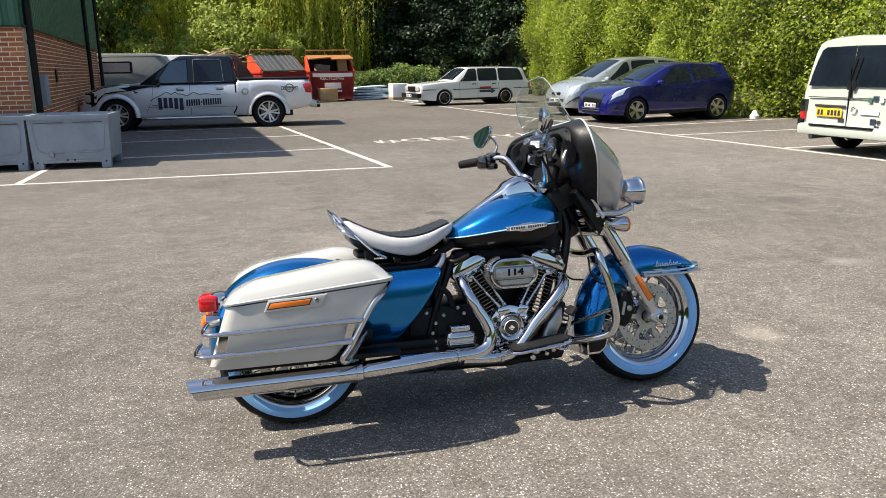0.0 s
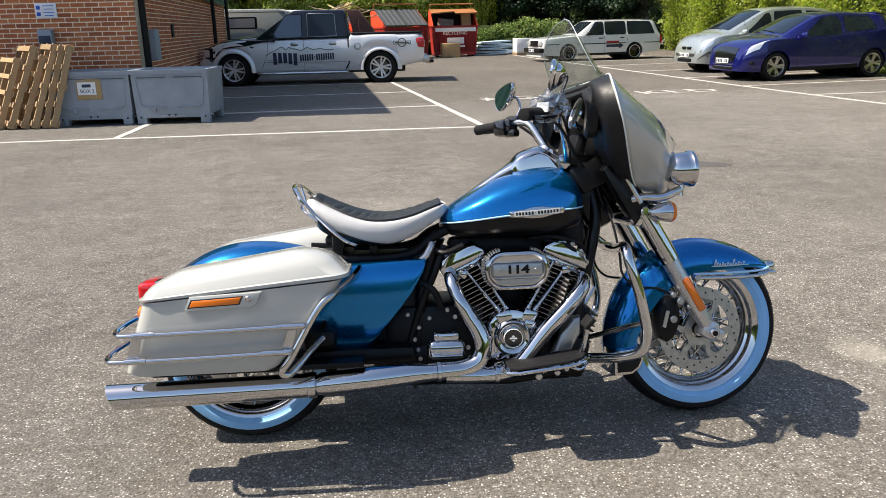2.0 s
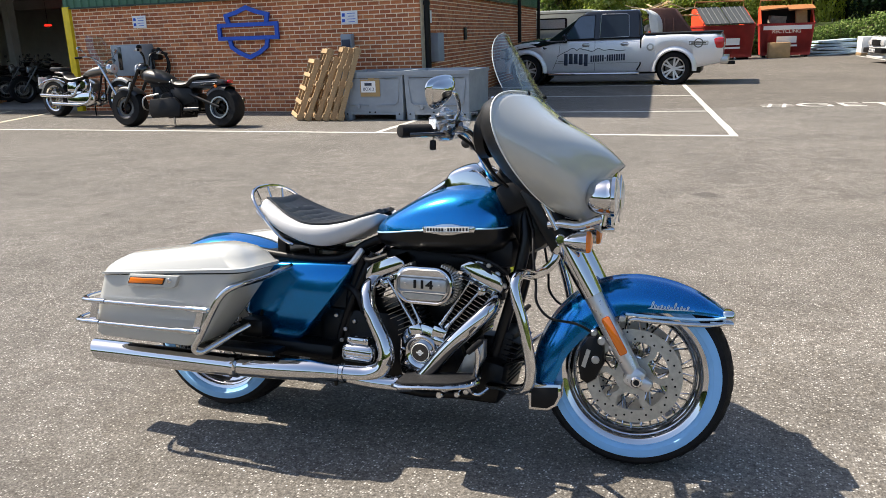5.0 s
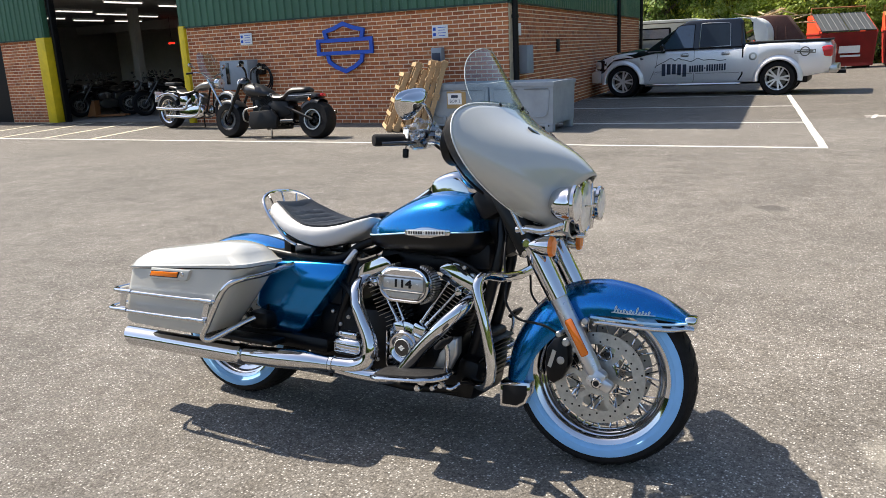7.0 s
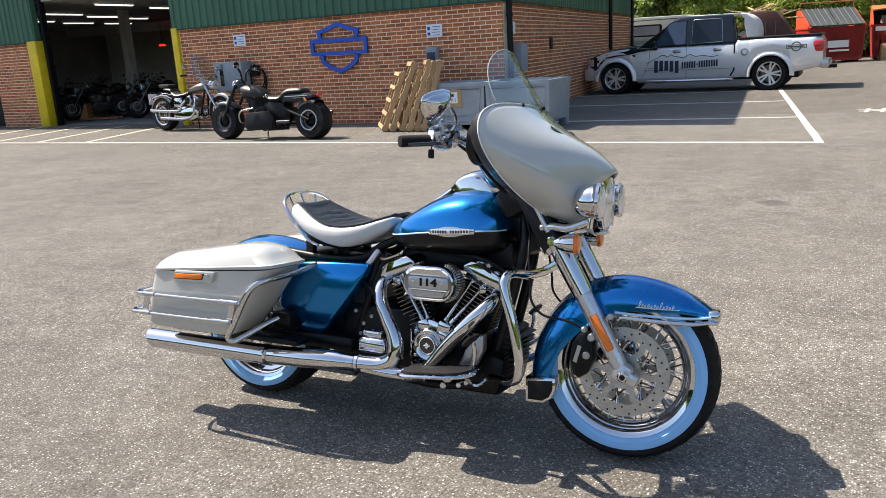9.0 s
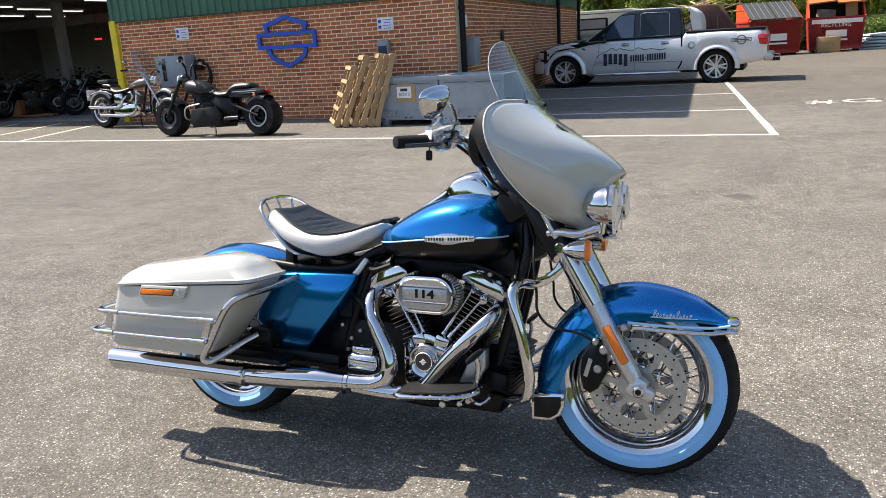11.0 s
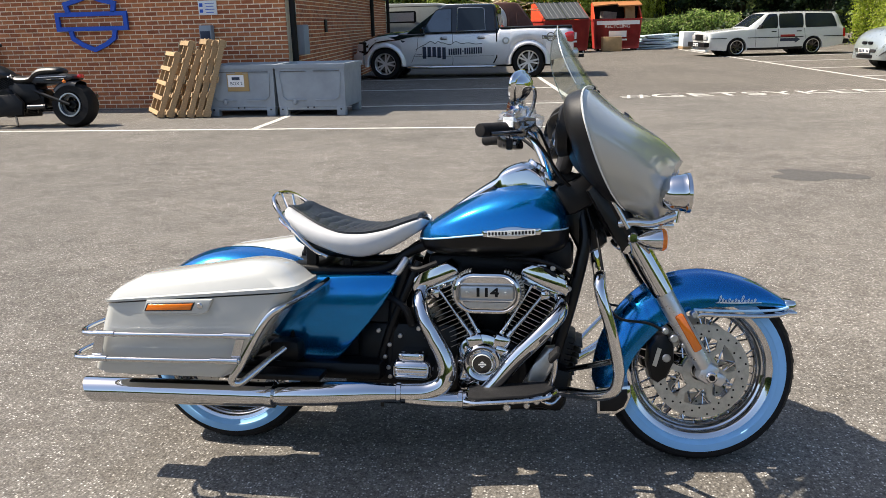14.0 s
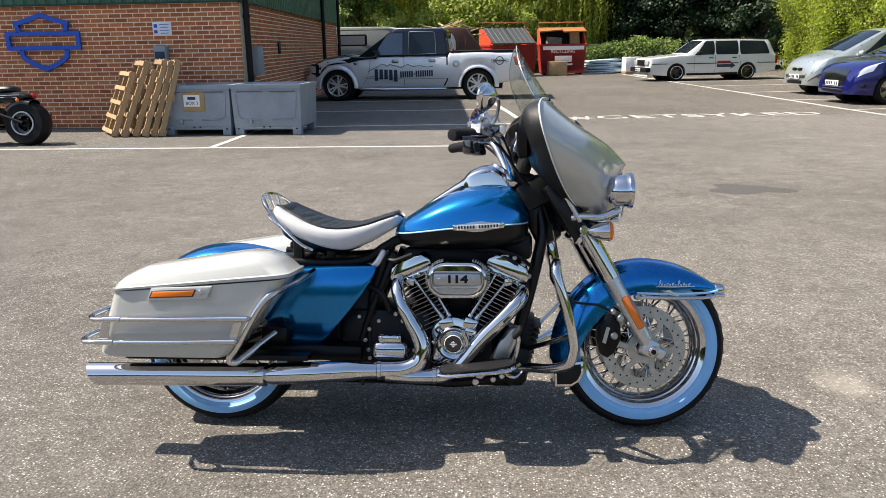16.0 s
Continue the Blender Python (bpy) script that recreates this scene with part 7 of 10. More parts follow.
    part("windscreen", bm, glass_, car, "raked windscreen")
    bm = B()
    end_glass(bm, base, roof, False, 0.16, 0.25, 0.88)
    part("rear_screen", bm, M_AUTOGLASS, car, "dark rear screen")
    block(car, "bed_rail", (-1.76, 0, 1.20), (1.76, 1.86, 0.05), M_BLACK, "black bed cover with rails", 0.02)
    bm = B()
    rings(bm, [[V(x, y * q, 0.36) for y in (-0.80, -0.72, 0, 0.72, 0.80)] + [V(x, y * q, zt) for y in (0.84, 0.74, 0, -0.74, -0.84)] for x, q, zt in ((2.62, 1.12, 0.66), (2.80, 1.04, 0.66), (2.90, 0.92, 0.62), (2.93, 0.85, 0.54))])
    part("front_bumper", bm, silver, car, "silver moulded front bumper")
    block(car, "rear_bumper", (-2.72, 0, 0.55), (0.18, 1.78, 0.17), M_STEEL, "grey rear step bumper", 0.03)
    block(car, "tow_hitch", (-2.86, 0, 0.46), (0.20, 0.08, 0.08), M_BLACK, "black tow hitch", 0.015)
    bm = B()
    lathe(bm, [(0.0, 0.05), (0.02, 0.04), (0.025, 0.025), (0.014, 0.0), (0.014, -0.05)], Matrix.Translation((-2.94, 0, 0.53)), 12)
    part("tow_ball", bm, M_STEEL, car)
    block(car, "grille", (2.80, 0, 0.78), (0.06, 0.96, 0.18), M_BLACK, "black grille", 0.02)
    block(car, "underbody", (0, 0, 0.36), (4.4, 1.4, 0.20), M_BLACK, "", 0.03)


def white_trailer():
    """A rounded white box trailer standing beyond the pickup."""
    t = thing("white_trailer", "white rounded box trailer standing behind the pickup", "trailer", pose(-2.05, 30.7, 0, 0, 0, 0))
    prof = [(-1.1, 0.55), (1.12, 0.55), (1.14, 1.2)] + [(0.54 + 0.6 * math.cos(radians(a)), 1.38 + 0.6 * math.sin(radians(a))) for a in range(0, 91, 10)] + [(-1.0, 2.0), (-1.1, 1.9)]
    bm = B()
    slab(bm, prof, "y", -0.75, 0.75, 0.04)
    part("body", bm, plain("white_trailer_panel", (0.72, 0.73, 0.74), 0.4, vary=0.06), t, "white rounded trailer body")
    for s in (-1, 1):
        car_wheel(t, (0, s * 0.70, 0.30), 0.30, 0.18, M_STEEL, 6, s)
    block(t, "drawbar", (1.5, 0, 0.45), (1.0, 0.08, 0.08), M_BLACK, "", 0.01)
    c = thing("covered_load", "load under a dark brown tarpaulin behind the pickup", "covered load", pose(-0.95, 32.3, 0, 0, 0, 0))
    bm = B()
    slab(bm, [(-1.0, 0.0), (1.25, 0.0), (0.95, 1.25), (0.42, 1.98), (0.30, 2.03), (-0.4, 2.04), (-0.8, 1.9), (-0.95, 1.0)], "y", -0.6, 0.6, 0.06)
    part("tarpaulin", bm, plain("brown_tarp", (0.075, 0.028, 0.022), 0.7, vary=0.25, scale=3, bump=0.3), c, "dark brown tarpaulin")
    # Folds use a darker copy of the tarp colour as painted shade.
    for k in range(4):
        block(c, "fold", (-0.6 + 0.35 * k, -0.61, 0.9), (0.03, 0.03, 1.5), plain("brown_tarp_fold_shade", (0.065, 0.024, 0.02), 0.7), "", 0.01, pose(0, 0, 0, 0, 4 - 3 * k, 0))


def lofted_car(name, label, m, paint, spec):
    """A car lofted from stations along its length, x forward; panes, lamps and gaps lie on its skin."""
    car = thing(name, label, "car", m)
    tab = {k: [(p[0], p[1]) for p in spline([(x, z) for x, z in spec[k]], 5)] for k in ("top", "belt", "wide", "roof_wide")}
    R, hw = spec["R"], max(v for _, v in spec["wide"])
    fw, rw = spec["wheels"]
    lo, hi = spec["top"][0][0], spec["top"][-1][0]
    bulge = spec.get("bulge", 0.05)

    def skin(x, v, s, out=0.0):
        """Point of the skin: v 0 at the sill, 0.45 at the belt, 0.8 at the roof's edge, 1 on the centre line."""
        zt, zb, wb, wr = (lerp_tab(tab[k], x) for k in ("top", "belt", "wide", "roof_wide"))
        zs = lerp_tab(spec["sill"], x)
        for w in (fw, rw):
            if abs(x - w) < R + 0.035:
                zs = max(zs, R * 0.95 + math.sqrt((R + 0.035) ** 2 - (x - w) ** 2))
        zb = max(zb, zs + 0.02)
        zt = max(zt, zb + 0.01)
        drop = min(spec.get("crown", 0.06), (zt - zb) * 0.5)
        if v <= 0.45:
            q = v / 0.45
            base = lerp_tab(spec["sill"], x)
            g = (zs + (zb - zs) * q - base) / max(0.05, zb - base)
            p = V(x, wb * (0.93 + 0.07 * math.sin(math.pi * min(1.0, 0.12 + 0.76 * g))) - bulge * max(0.0, g - 0.8) ** 2, zs + (zb - zs) * q)
        elif v <= 0.8:
            q = (v - 0.45) / 0.35
            w0 = wb * (0.93 + 0.07 * math.sin(math.pi * 0.88)) - bulge * 0.04
            p = V(x, w0 + (wr - w0) * (0.82 * q + 0.18 * q ** 3), zb + (zt - drop - zb) * q)
        else:
            q = (v - 0.8) / 0.2
            p = V(x, wr * (1 - q), zt - drop * (1 - q) ** 2.4)
        return V(p.x, s * (p.y + (out if v <= 0.8 else 0)), p.z + (out if v > 0.6 else 0))
    xs = set(np.linspace(lo, hi, 60).tolist())
    for w in (fw, rw):
        xs |= {w - (R + 0.035) * math.cos(math.pi * k / 16) for k in range(17)} | {w - R - 0.04, w + R + 0.04}
    xs = sorted(x for x in xs if lo <= x <= hi)
    vs = [0, 0.05, 0.1, 0.15, 0.2, 0.25, 0.3, 0.35, 0.4, 0.43, 0.45, 0.48, 0.55, 0.62, 0.70, 0.76, 0.79, 0.80, 0.81, 0.83, 0.86, 0.90, 0.95, 1.0]
    bm = B()
    rr = [[V(x, -skin(x, 0, 1).y * 0.75, skin(x, 0, 1).z)] + [skin(x, v, -1) for v in vs] + [skin(x, v, 1) for v in reversed(vs[:-1])] + [V(x, skin(x, 0, 1).y * 0.75, skin(x, 0, 1).z)] for x in xs]
    vv = rings(bm, rr, closed=False, cap=False)
    for k in (0, -1):
        bm.faces.new(vv[k])
    part("body", bm, paint, car, "smooth painted car body", angle=50)

    def patch(nm, mat, lower, upper, v0, v1, s, out=0.005, lb="", nx=9, nv=5, corner=0.0):
        """A piece that follows the skin; lower, upper: the x range on its lower and upper edge."""
        grid = []
        for b in range(nv + 1):
            f = b / nv
            xa, xb = (lower[q] + (upper[q] - lower[q]) * f for q in (0, 1))
            trim = corner * max(abs(2 * f - 1) - 0.5, 0) ** 2 * 4
            grid.append([skin(xa + trim + (xb - xa - 2 * trim) * a / nx, v0 + (v1 - v0) * f, s, out) for a in range(nx + 1)])
        bm_ = B()
        sheet(bm_, grid)
        return part(nm, bm_, mat, car, lb, angle=60)

    def screen(nm, mat, x0, x1, half, out=0.005, lb=""):
        """A piece across the centre line, from x0 to x1."""
        grid = [[skin(x0 + (x1 - x0) * a / 8, 1 - half * abs(u), -1 if u < 0 else 1, out) for u in np.linspace(-1, 1, 15)] for a in range(9)]
        bm_ = B()
        sheet(bm_, grid)
        return part(nm, bm_, mat, car, lb, angle=60)
    for s in (-1, 1):
        for lower, upper, v0, v1 in spec["windows"]:
            grow = lambda e, d: (e[0] - d, e[1] + d)
            if spec.get("window_trim"):
                patch("window_trim", spec["window_trim"], grow(lower, 0.022), grow(upper, 0.022), v0 - 0.012, v1 + 0.012, s, 0.003, corner=0.03)
            patch("side_window", M_AUTOGLASS, lower, upper, v0, v1, s, 0.006, "dark side window", corner=0.03)
        for x_low, x_high in spec["gaps"]:
            patch("panel_gap", M_BLACK, (x_low, x_low + 0.009), (x_high, x_high + 0.009), 0.06, 0.445, s, 0.002, nx=1, nv=8)
        for x in spec["handles"]:
            p = skin(x, 0.385, s)
            block(car, "door_handle", p + V(0, s * 0.008, 0), (0.17, 0.03, 0.032), spec.get("handle_mat", paint), "", 0.012)
        mx = spec["mirror"]
        p = skin(mx, 0.50, s)
        bm = B()
        box(bm, p + V(0.0, s * 0.10, 0.03), (0.12, 0.19, 0.125), 0.045, seg=4)
        box(bm, p + V(0.0, s * 0.02, -0.005), (0.06, 0.10, 0.05), 0.015)
        part("mirror", bm, spec.get("mirror_mat", paint), car, "door mirror")
        for nm, mat, lower, upper, v0, v1, lb in spec["lamps"]:
            patch(nm, mat, lower, upper, v0, v1, s, 0.008, lb)
        for w in (fw, rw):
            bm = B()
            lathe(bm, [(0.0, 0.0), (R + 0.05, 0.0), (R + 0.05, 0.26)], frame_to((0, -s, 0), (w, s * (hw - 0.30), R)), 28)
            part("wheel_well", bm, M_BLACK, car)
            car_wheel(car, (w, s * (hw - 0.125), R), R, 0.21, spec["rim"], spec["spokes"], s, spec["spoke_w"], 0.025, spec.get("pair", 0.0))
    screen("windscreen", M_AUTOGLASS, *spec["screen"], 0.165, 0.006, "dark raked windscreen")
    screen("rear_screen", M_AUTOGLASS, *spec["rear_screen"], 0.155, 0.006, "dark rear screen")
    block(car, "underbody", (0, 0, 0.30), ((fw - rw) + 0.9, hw * 1.45, 0.18), M_BLACK, "", 0.03)
    return car, skin, patch, screen


def wipers(car, skin, x0, reach):
    for y0, y1 in ((0.30, -0.25), (-0.25, -0.52)):
        bm = B()
        a, b = skin(x0, 0.95, 1), skin(x0 - reach, 0.95, 1)
        tube(bm, [V(a.x, y0, a.z + 0.012), V(b.x, y1, b.z + 0.014)], 0.008, 6)
        part("wiper", bm, M_BLACK, car)


def small_hatchback():
    paint = metal_paint("deep_blue_violet_paint", (0.0075, 0.0095, 0.125), 0.15, 0.20, 0.4, 0.8)
    spec = {"R": 0.315, "wheels": (1.245, -1.245),
            "top": [(-1.95, 0.62), (-1.93, 0.95), (-1.84, 1.10), (-1.62, 1.385), (-1.35, 1.435), (-0.6, 1.468), (-0.1, 1.455), (0.22, 1.40), (0.62, 1.215), (1.05, 1.01), (1.25, 0.975), (1.55, 0.92), (1.78, 0.845), (1.90, 0.77), (1.98, 0.62), (2.03, 0.38)],
            "belt": [(-1.95, 0.58), (-1.88, 0.93), (-1.6, 1.03), (-1.1, 1.0), (-0.3, 0.945), (0.6, 0.90), (1.05, 0.90), (1.4, 0.87), (1.7, 0.79), (1.88, 0.69), (1.98, 0.55), (2.03, 0.34)],
            "wide": [(-1.95, 0.60), (-1.86, 0.74), (-1.4, 0.85), (0.0, 0.86), (1.2, 0.86), (1.6, 0.83), (1.84, 0.765), (1.96, 0.67), (2.03, 0.56)],
            "roof_wide": [(-1.95, 0.50), (-1.7, 0.56), (-1.3, 0.60), (0.0, 0.615), (0.5, 0.65), (1.05, 0.70), (1.5, 0.67), (1.84, 0.59), (2.03, 0.45)],
            "sill": [(-1.95, 0.42), (-1.65, 0.26), (0, 0.21), (1.6, 0.20), (2.03, 0.22)],
            "windows": [((-0.38, 0.72), (-0.36, 0.10), 0.475, 0.765), ((-1.30, -0.48), (-1.18, -0.46), 0.50, 0.765)],
            "rim": M_STEEL, "spokes": 5, "spoke_w": 0.16, "pair": 0.17, "gaps": [(0.70, 0.80), (-0.55, -0.44)], "handles": [-0.26], "mirror": 0.62,
            "lamps": [("headlamp", M_LAMPGLASS, (1.66, 1.93), (1.40, 1.80), 0.37, 0.58, "clear swept-back headlamp"), ("tail_lamp", M_REDLENS, (-1.90, -1.72), (-1.80, -1.70), 0.44, 0.66, "red tail lamp")],
            "screen": (0.98, 0.24), "rear_screen": (-1.84, -1.62)}
    c = V(10.45, 18.11, 0)
    yaw = math.atan2(0.43, 2.53)
    off = V(-math.sin(yaw), math.cos(yaw), 0) * 0.86
    car, skin, patch, screen = lofted_car("blue_hatchback", "dark blue-violet three-door hatchback in a parking bay", Matrix.Translation(c + off) @ pose(0, 0, 0, 0, 0, 180 + math.degrees(yaw)), paint, spec)
    screen("grille", M_BLACK_GLOSS, 1.925, 2.025, 0.17, 0.010, "black honeycomb grille")
    block(car, "lower_intake", (2.02, 0, 0.285), (0.06, 0.80, 0.06), M_BLACK, "", 0.02)
    for k in (0, 1):
        block(car, "bumper_bar", (2.035, 0, 0.315 + 0.05 * k), (0.03, 0.74, 0.014), M_STEEL, "", 0.005)
    number_plate(car, (2.055, 0, 0.44), 1, M_PLATE_W)
    bm = B()
    sheet(bm, [[V(-1.74 + 0.30 * a, y, 1.372 + 0.012 * (1 - (y / 0.55) ** 2) + 0.050 * a) for y in np.linspace(-0.55, 0.55, 9)] for a in (0, 0.5, 1)], 0.03)
    part("spoiler", bm, paint, car, "roof spoiler")
    for s_ in (-1, 1):
        p = skin(1.80, 0.16, s_)
        block(car, "fog_lamp", p + V(0.02, 0, 0), (0.08, 0.12, 0.08), M_BLACK, "", 0.03)
        patch("sill_trim", M_BLACK, (-0.86, 0.86), (-0.86, 0.86), 0.0, 0.05, s_, 0.006)
    wipers(car, skin, 1.0, 0.10)


def people_carrier():
    paint = metal_paint("pale_silver_green_paint", (0.42, 0.46, 0.46), 0.1, 0.3, 0.6, 0.8)
    spec = {"R": 0.32, "wheels": (1.26, -1.32),
            "top": [(-2.06, 0.60), (-2.05, 0.98), (-1.98, 1.18), (-1.80, 1.50), (-1.58, 1.595), (-1.0, 1.64), (-0.2, 1.63), (0.25, 1.57), (0.75, 1.33), (1.30, 1.06), (1.55, 1.0), (1.82, 0.91), (1.96, 0.79), (2.06, 0.60), (2.10, 0.40)],
            "belt": [(-2.06, 0.56), (-2.0, 0.96), (-1.7, 1.04), (-0.6, 0.99), (0.6, 0.96), (1.30, 0.95), (1.6, 0.90), (1.84, 0.80), (1.98, 0.65), (2.06, 0.50), (2.10, 0.36)],
            "wide": [(-2.06, 0.64), (-1.96, 0.78), (-1.5, 0.85), (0.0, 0.86), (1.3, 0.855), (1.7, 0.82), (1.93, 0.75), (2.04, 0.66), (2.10, 0.57)],
            "roof_wide": [(-2.06, 0.52), (-1.8, 0.60), (-1.3, 0.63), (0.0, 0.64), (0.6, 0.67), (1.3, 0.72), (1.7, 0.67), (1.95, 0.58), (2.10, 0.46)],
            "sill": [(-2.06, 0.42), (-1.7, 0.28), (0, 0.23), (1.7, 0.22), (2.10, 0.25)],
            "windows": [((0.08, 0.98), (0.10, 0.28), 0.475, 0.765), ((-0.86, 0.0), (-0.84, 0.01), 0.475, 0.77), ((-1.66, -0.95), (-1.52, -0.93), 0.48, 0.76)],
            "rim": M_ALLOY, "spokes": 7, "spoke_w": 0.20, "gaps": [(0.90, 1.02), (0.03, 0.04), (-1.02, -0.90)], "handles": [0.20, -0.74], "mirror": 0.92,
            "lamps": [("headlamp", M_LAMPGLASS, (1.76, 2.0), (1.64, 1.90), 0.36, 0.60, "clear rounded headlamp"), ("tail_lamp", M_REDLENS, (-2.03, -1.90), (-1.98, -1.84), 0.44, 0.68, "tall red tail lamp"), ("bumper_strip", M_DARKALLOY, (1.64, 2.08), (1.64, 2.08), 0.20, 0.25, "grey bumper strip")],
            "screen": (1.22, 0.28), "rear_screen": (-1.98, -1.78)}
    car, skin, patch, screen = lofted_car("people_carrier", "pale silver-green people carrier parked before the hedge", pose(10.63, 22.1, 0, 0, 0, 189), paint, spec)
    for y in (0.13, -0.13):
        block(car, "grille", (2.045, y, 0.63), (0.07, 0.18, 0.07), M_BLACK, "", 0.02, pose(0, 0, 0, 0, 0, 0))
    block(car, "front_bumper", (2.09, 0, 0.46), (0.06, 0.92, 0.07), M_DARKALLOY, "grey bumper strip", 0.02)
    block(car, "lower_intake", (2.09, 0, 0.315), (0.05, 0.72, 0.09), M_BLACK, "", 0.02)
    number_plate(car, (2.125, 0, 0.45), 1, M_PLATE_W)
    wipers(car, skin, 1.26, 0.12)


def estate():
    paint = plain("white_estate_paint", (0.66, 0.67, 0.65), 0.25, coat=0.8, vary=0.03)
    spec = {"R": 0.30, "wheels": (1.37, -1.25), "crown": 0.04, "bulge": 0.02,
            "top": [(-2.37, 0.55), (-2.36, 0.88), (-2.31, 0.95), (-2.12, 1.32), (-1.98, 1.40), (-1.0, 1.43), (0.10, 1.425), (0.34, 1.385), (0.66, 1.16), (1.0, 0.935), (1.15, 0.915), (1.7, 0.875), (2.22, 0.82), (2.33, 0.78), (2.36, 0.66), (2.37, 0.45)],
            "belt": [(-2.37, 0.52), (-2.34, 0.86), (-1.0, 0.885), (0.3, 0.885), (1.0, 0.875), (1.6, 0.84), (2.2, 0.78), (2.34, 0.72), (2.37, 0.40)],
            "wide": [(-2.37, 0.76), (-2.30, 0.82), (-1.5, 0.845), (0.0, 0.85), (1.5, 0.845), (2.1, 0.82), (2.33, 0.79), (2.37, 0.75)],
            "roof_wide": [(-2.37, 0.66), (-2.0, 0.64), (0.0, 0.655), (0.5, 0.69), (1.0, 0.76), (1.6, 0.76), (2.2, 0.74), (2.37, 0.68)],
            "sill": [(-2.37, 0.34), (-1.8, 0.23), (0, 0.19), (1.8, 0.19), (2.37, 0.24)],
            "windows": [((0.0, 0.74), (0.0, 0.32), 0.47, 0.77), ((-0.88, -0.08), (-0.88, -0.08), 0.47, 0.77), ((-2.06, -0.98), (-1.90, -0.98), 0.47, 0.77)], "window_trim": M_BLACK,
            "rim": M_BLACK_GLOSS, "spokes": 8, "spoke_w": 0.24, "gaps": [(0.72, 0.74), (-0.05, -0.04), (-0.98, -0.93)], "handles": [0.12, -0.74], "handle_mat": M_BLACK, "mirror": 0.60, "mirror_mat": M_BLACK,
            "lamps": [("tail_lamp", M_REDLENS, (-2.355, -2.27), (-2.35, -2.27), 0.20, 0.44, "red tail lamp")],
            "screen": (0.95, 0.36), "rear_screen": (-2.30, -2.10)}
    car, skin, patch, screen = lofted_car("estate_car", "white boxy estate car with black trim and low stance", pose(8.25, 30.5, 0, 0, 0, 191), paint, spec)
    for s_ in (-1, 1):
        block(car, "headlamp", (2.365, s_ * 0.545, 0.645), (0.05, 0.34, 0.17), M_LAMPGLASS, "clear square headlamp", 0.02)
        patch("sill_trim", M_BLACK, (-0.90, 1.0), (-0.90, 1.0), 0.0, 0.05, s_, 0.006)
        for x0, x1 in ((-2.28, -1.60), (-0.90, 1.02), (1.72, 2.28)):
            block(car, "side_moulding", ((x0 + x1) / 2, s_ * 0.849 * (0.985 if abs(x0) > 1.1 else 1), 0.60), (x1 - x0, 0.022, 0.026), M_BLACK, "black side moulding", 0.006)
        bm = B()
        tube(bm, [V(-1.9, s_ * 0.60, 1.435), V(0.05, s_ * 0.61, 1.44)], 0.012, 8)
        part("roof_rail", bm, M_BLACK, car)
    block(car, "front_bumper", (2.40, 0, 0.40), (0.18, 1.66, 0.16), M_BLACK, "black front bumper", 0.03)
    block(car, "rear_bumper", (-2.40, 0, 0.42), (0.18, 1.62, 0.16), M_BLACK, "black rear bumper", 0.03)
    block(car, "grille", (2.375, 0, 0.64), (0.05, 0.70, 0.19), M_BLACK, "black grille", 0.01)
    block(car, "front_spoiler", (2.34, 0, 0.20), (0.14, 1.5, 0.08), paint, "", 0.02)
    number_plate(car, (2.495, 0, 0.40), 1, M_PLATE_W)
    for s_ in (-1, 1):
        for w in (1.37, -1.25):
            bm = B()
            lathe(bm, [(0.205, 0.0), (0.226, 0.006), (0.230, 0.0)], frame_to((0, s_, 0), (w, s_ * 0.846, 0.30)), 36)
            part("rim_lip", bm, M_ALLOY, car, "polished rim lip")
        bm = B()
        slab(bm, [(-0.10, 0.46), (-0.10, 0.56), (-0.62, 0.56), (-0.62, 0.62), (-0.80, 0.51), (-0.62, 0.40), (-0.62, 0.46)], "y", s_ * 0.8465, s_ * 0.8495)
        part("sign_arrow", bm, M_INK, car, "black arrow decal with red line above")
        block(car, "sign_bar", (-0.36, s_ * 0.848, 0.645), (0.50, 0.005, 0.07), M_RED_SKIP, "dark red lettering bar", 0.0)
    block(car, "roof_strip", (-0.9, 0, 1.385), (2.3, 1.2, 0.02), paint, "", 0.008)


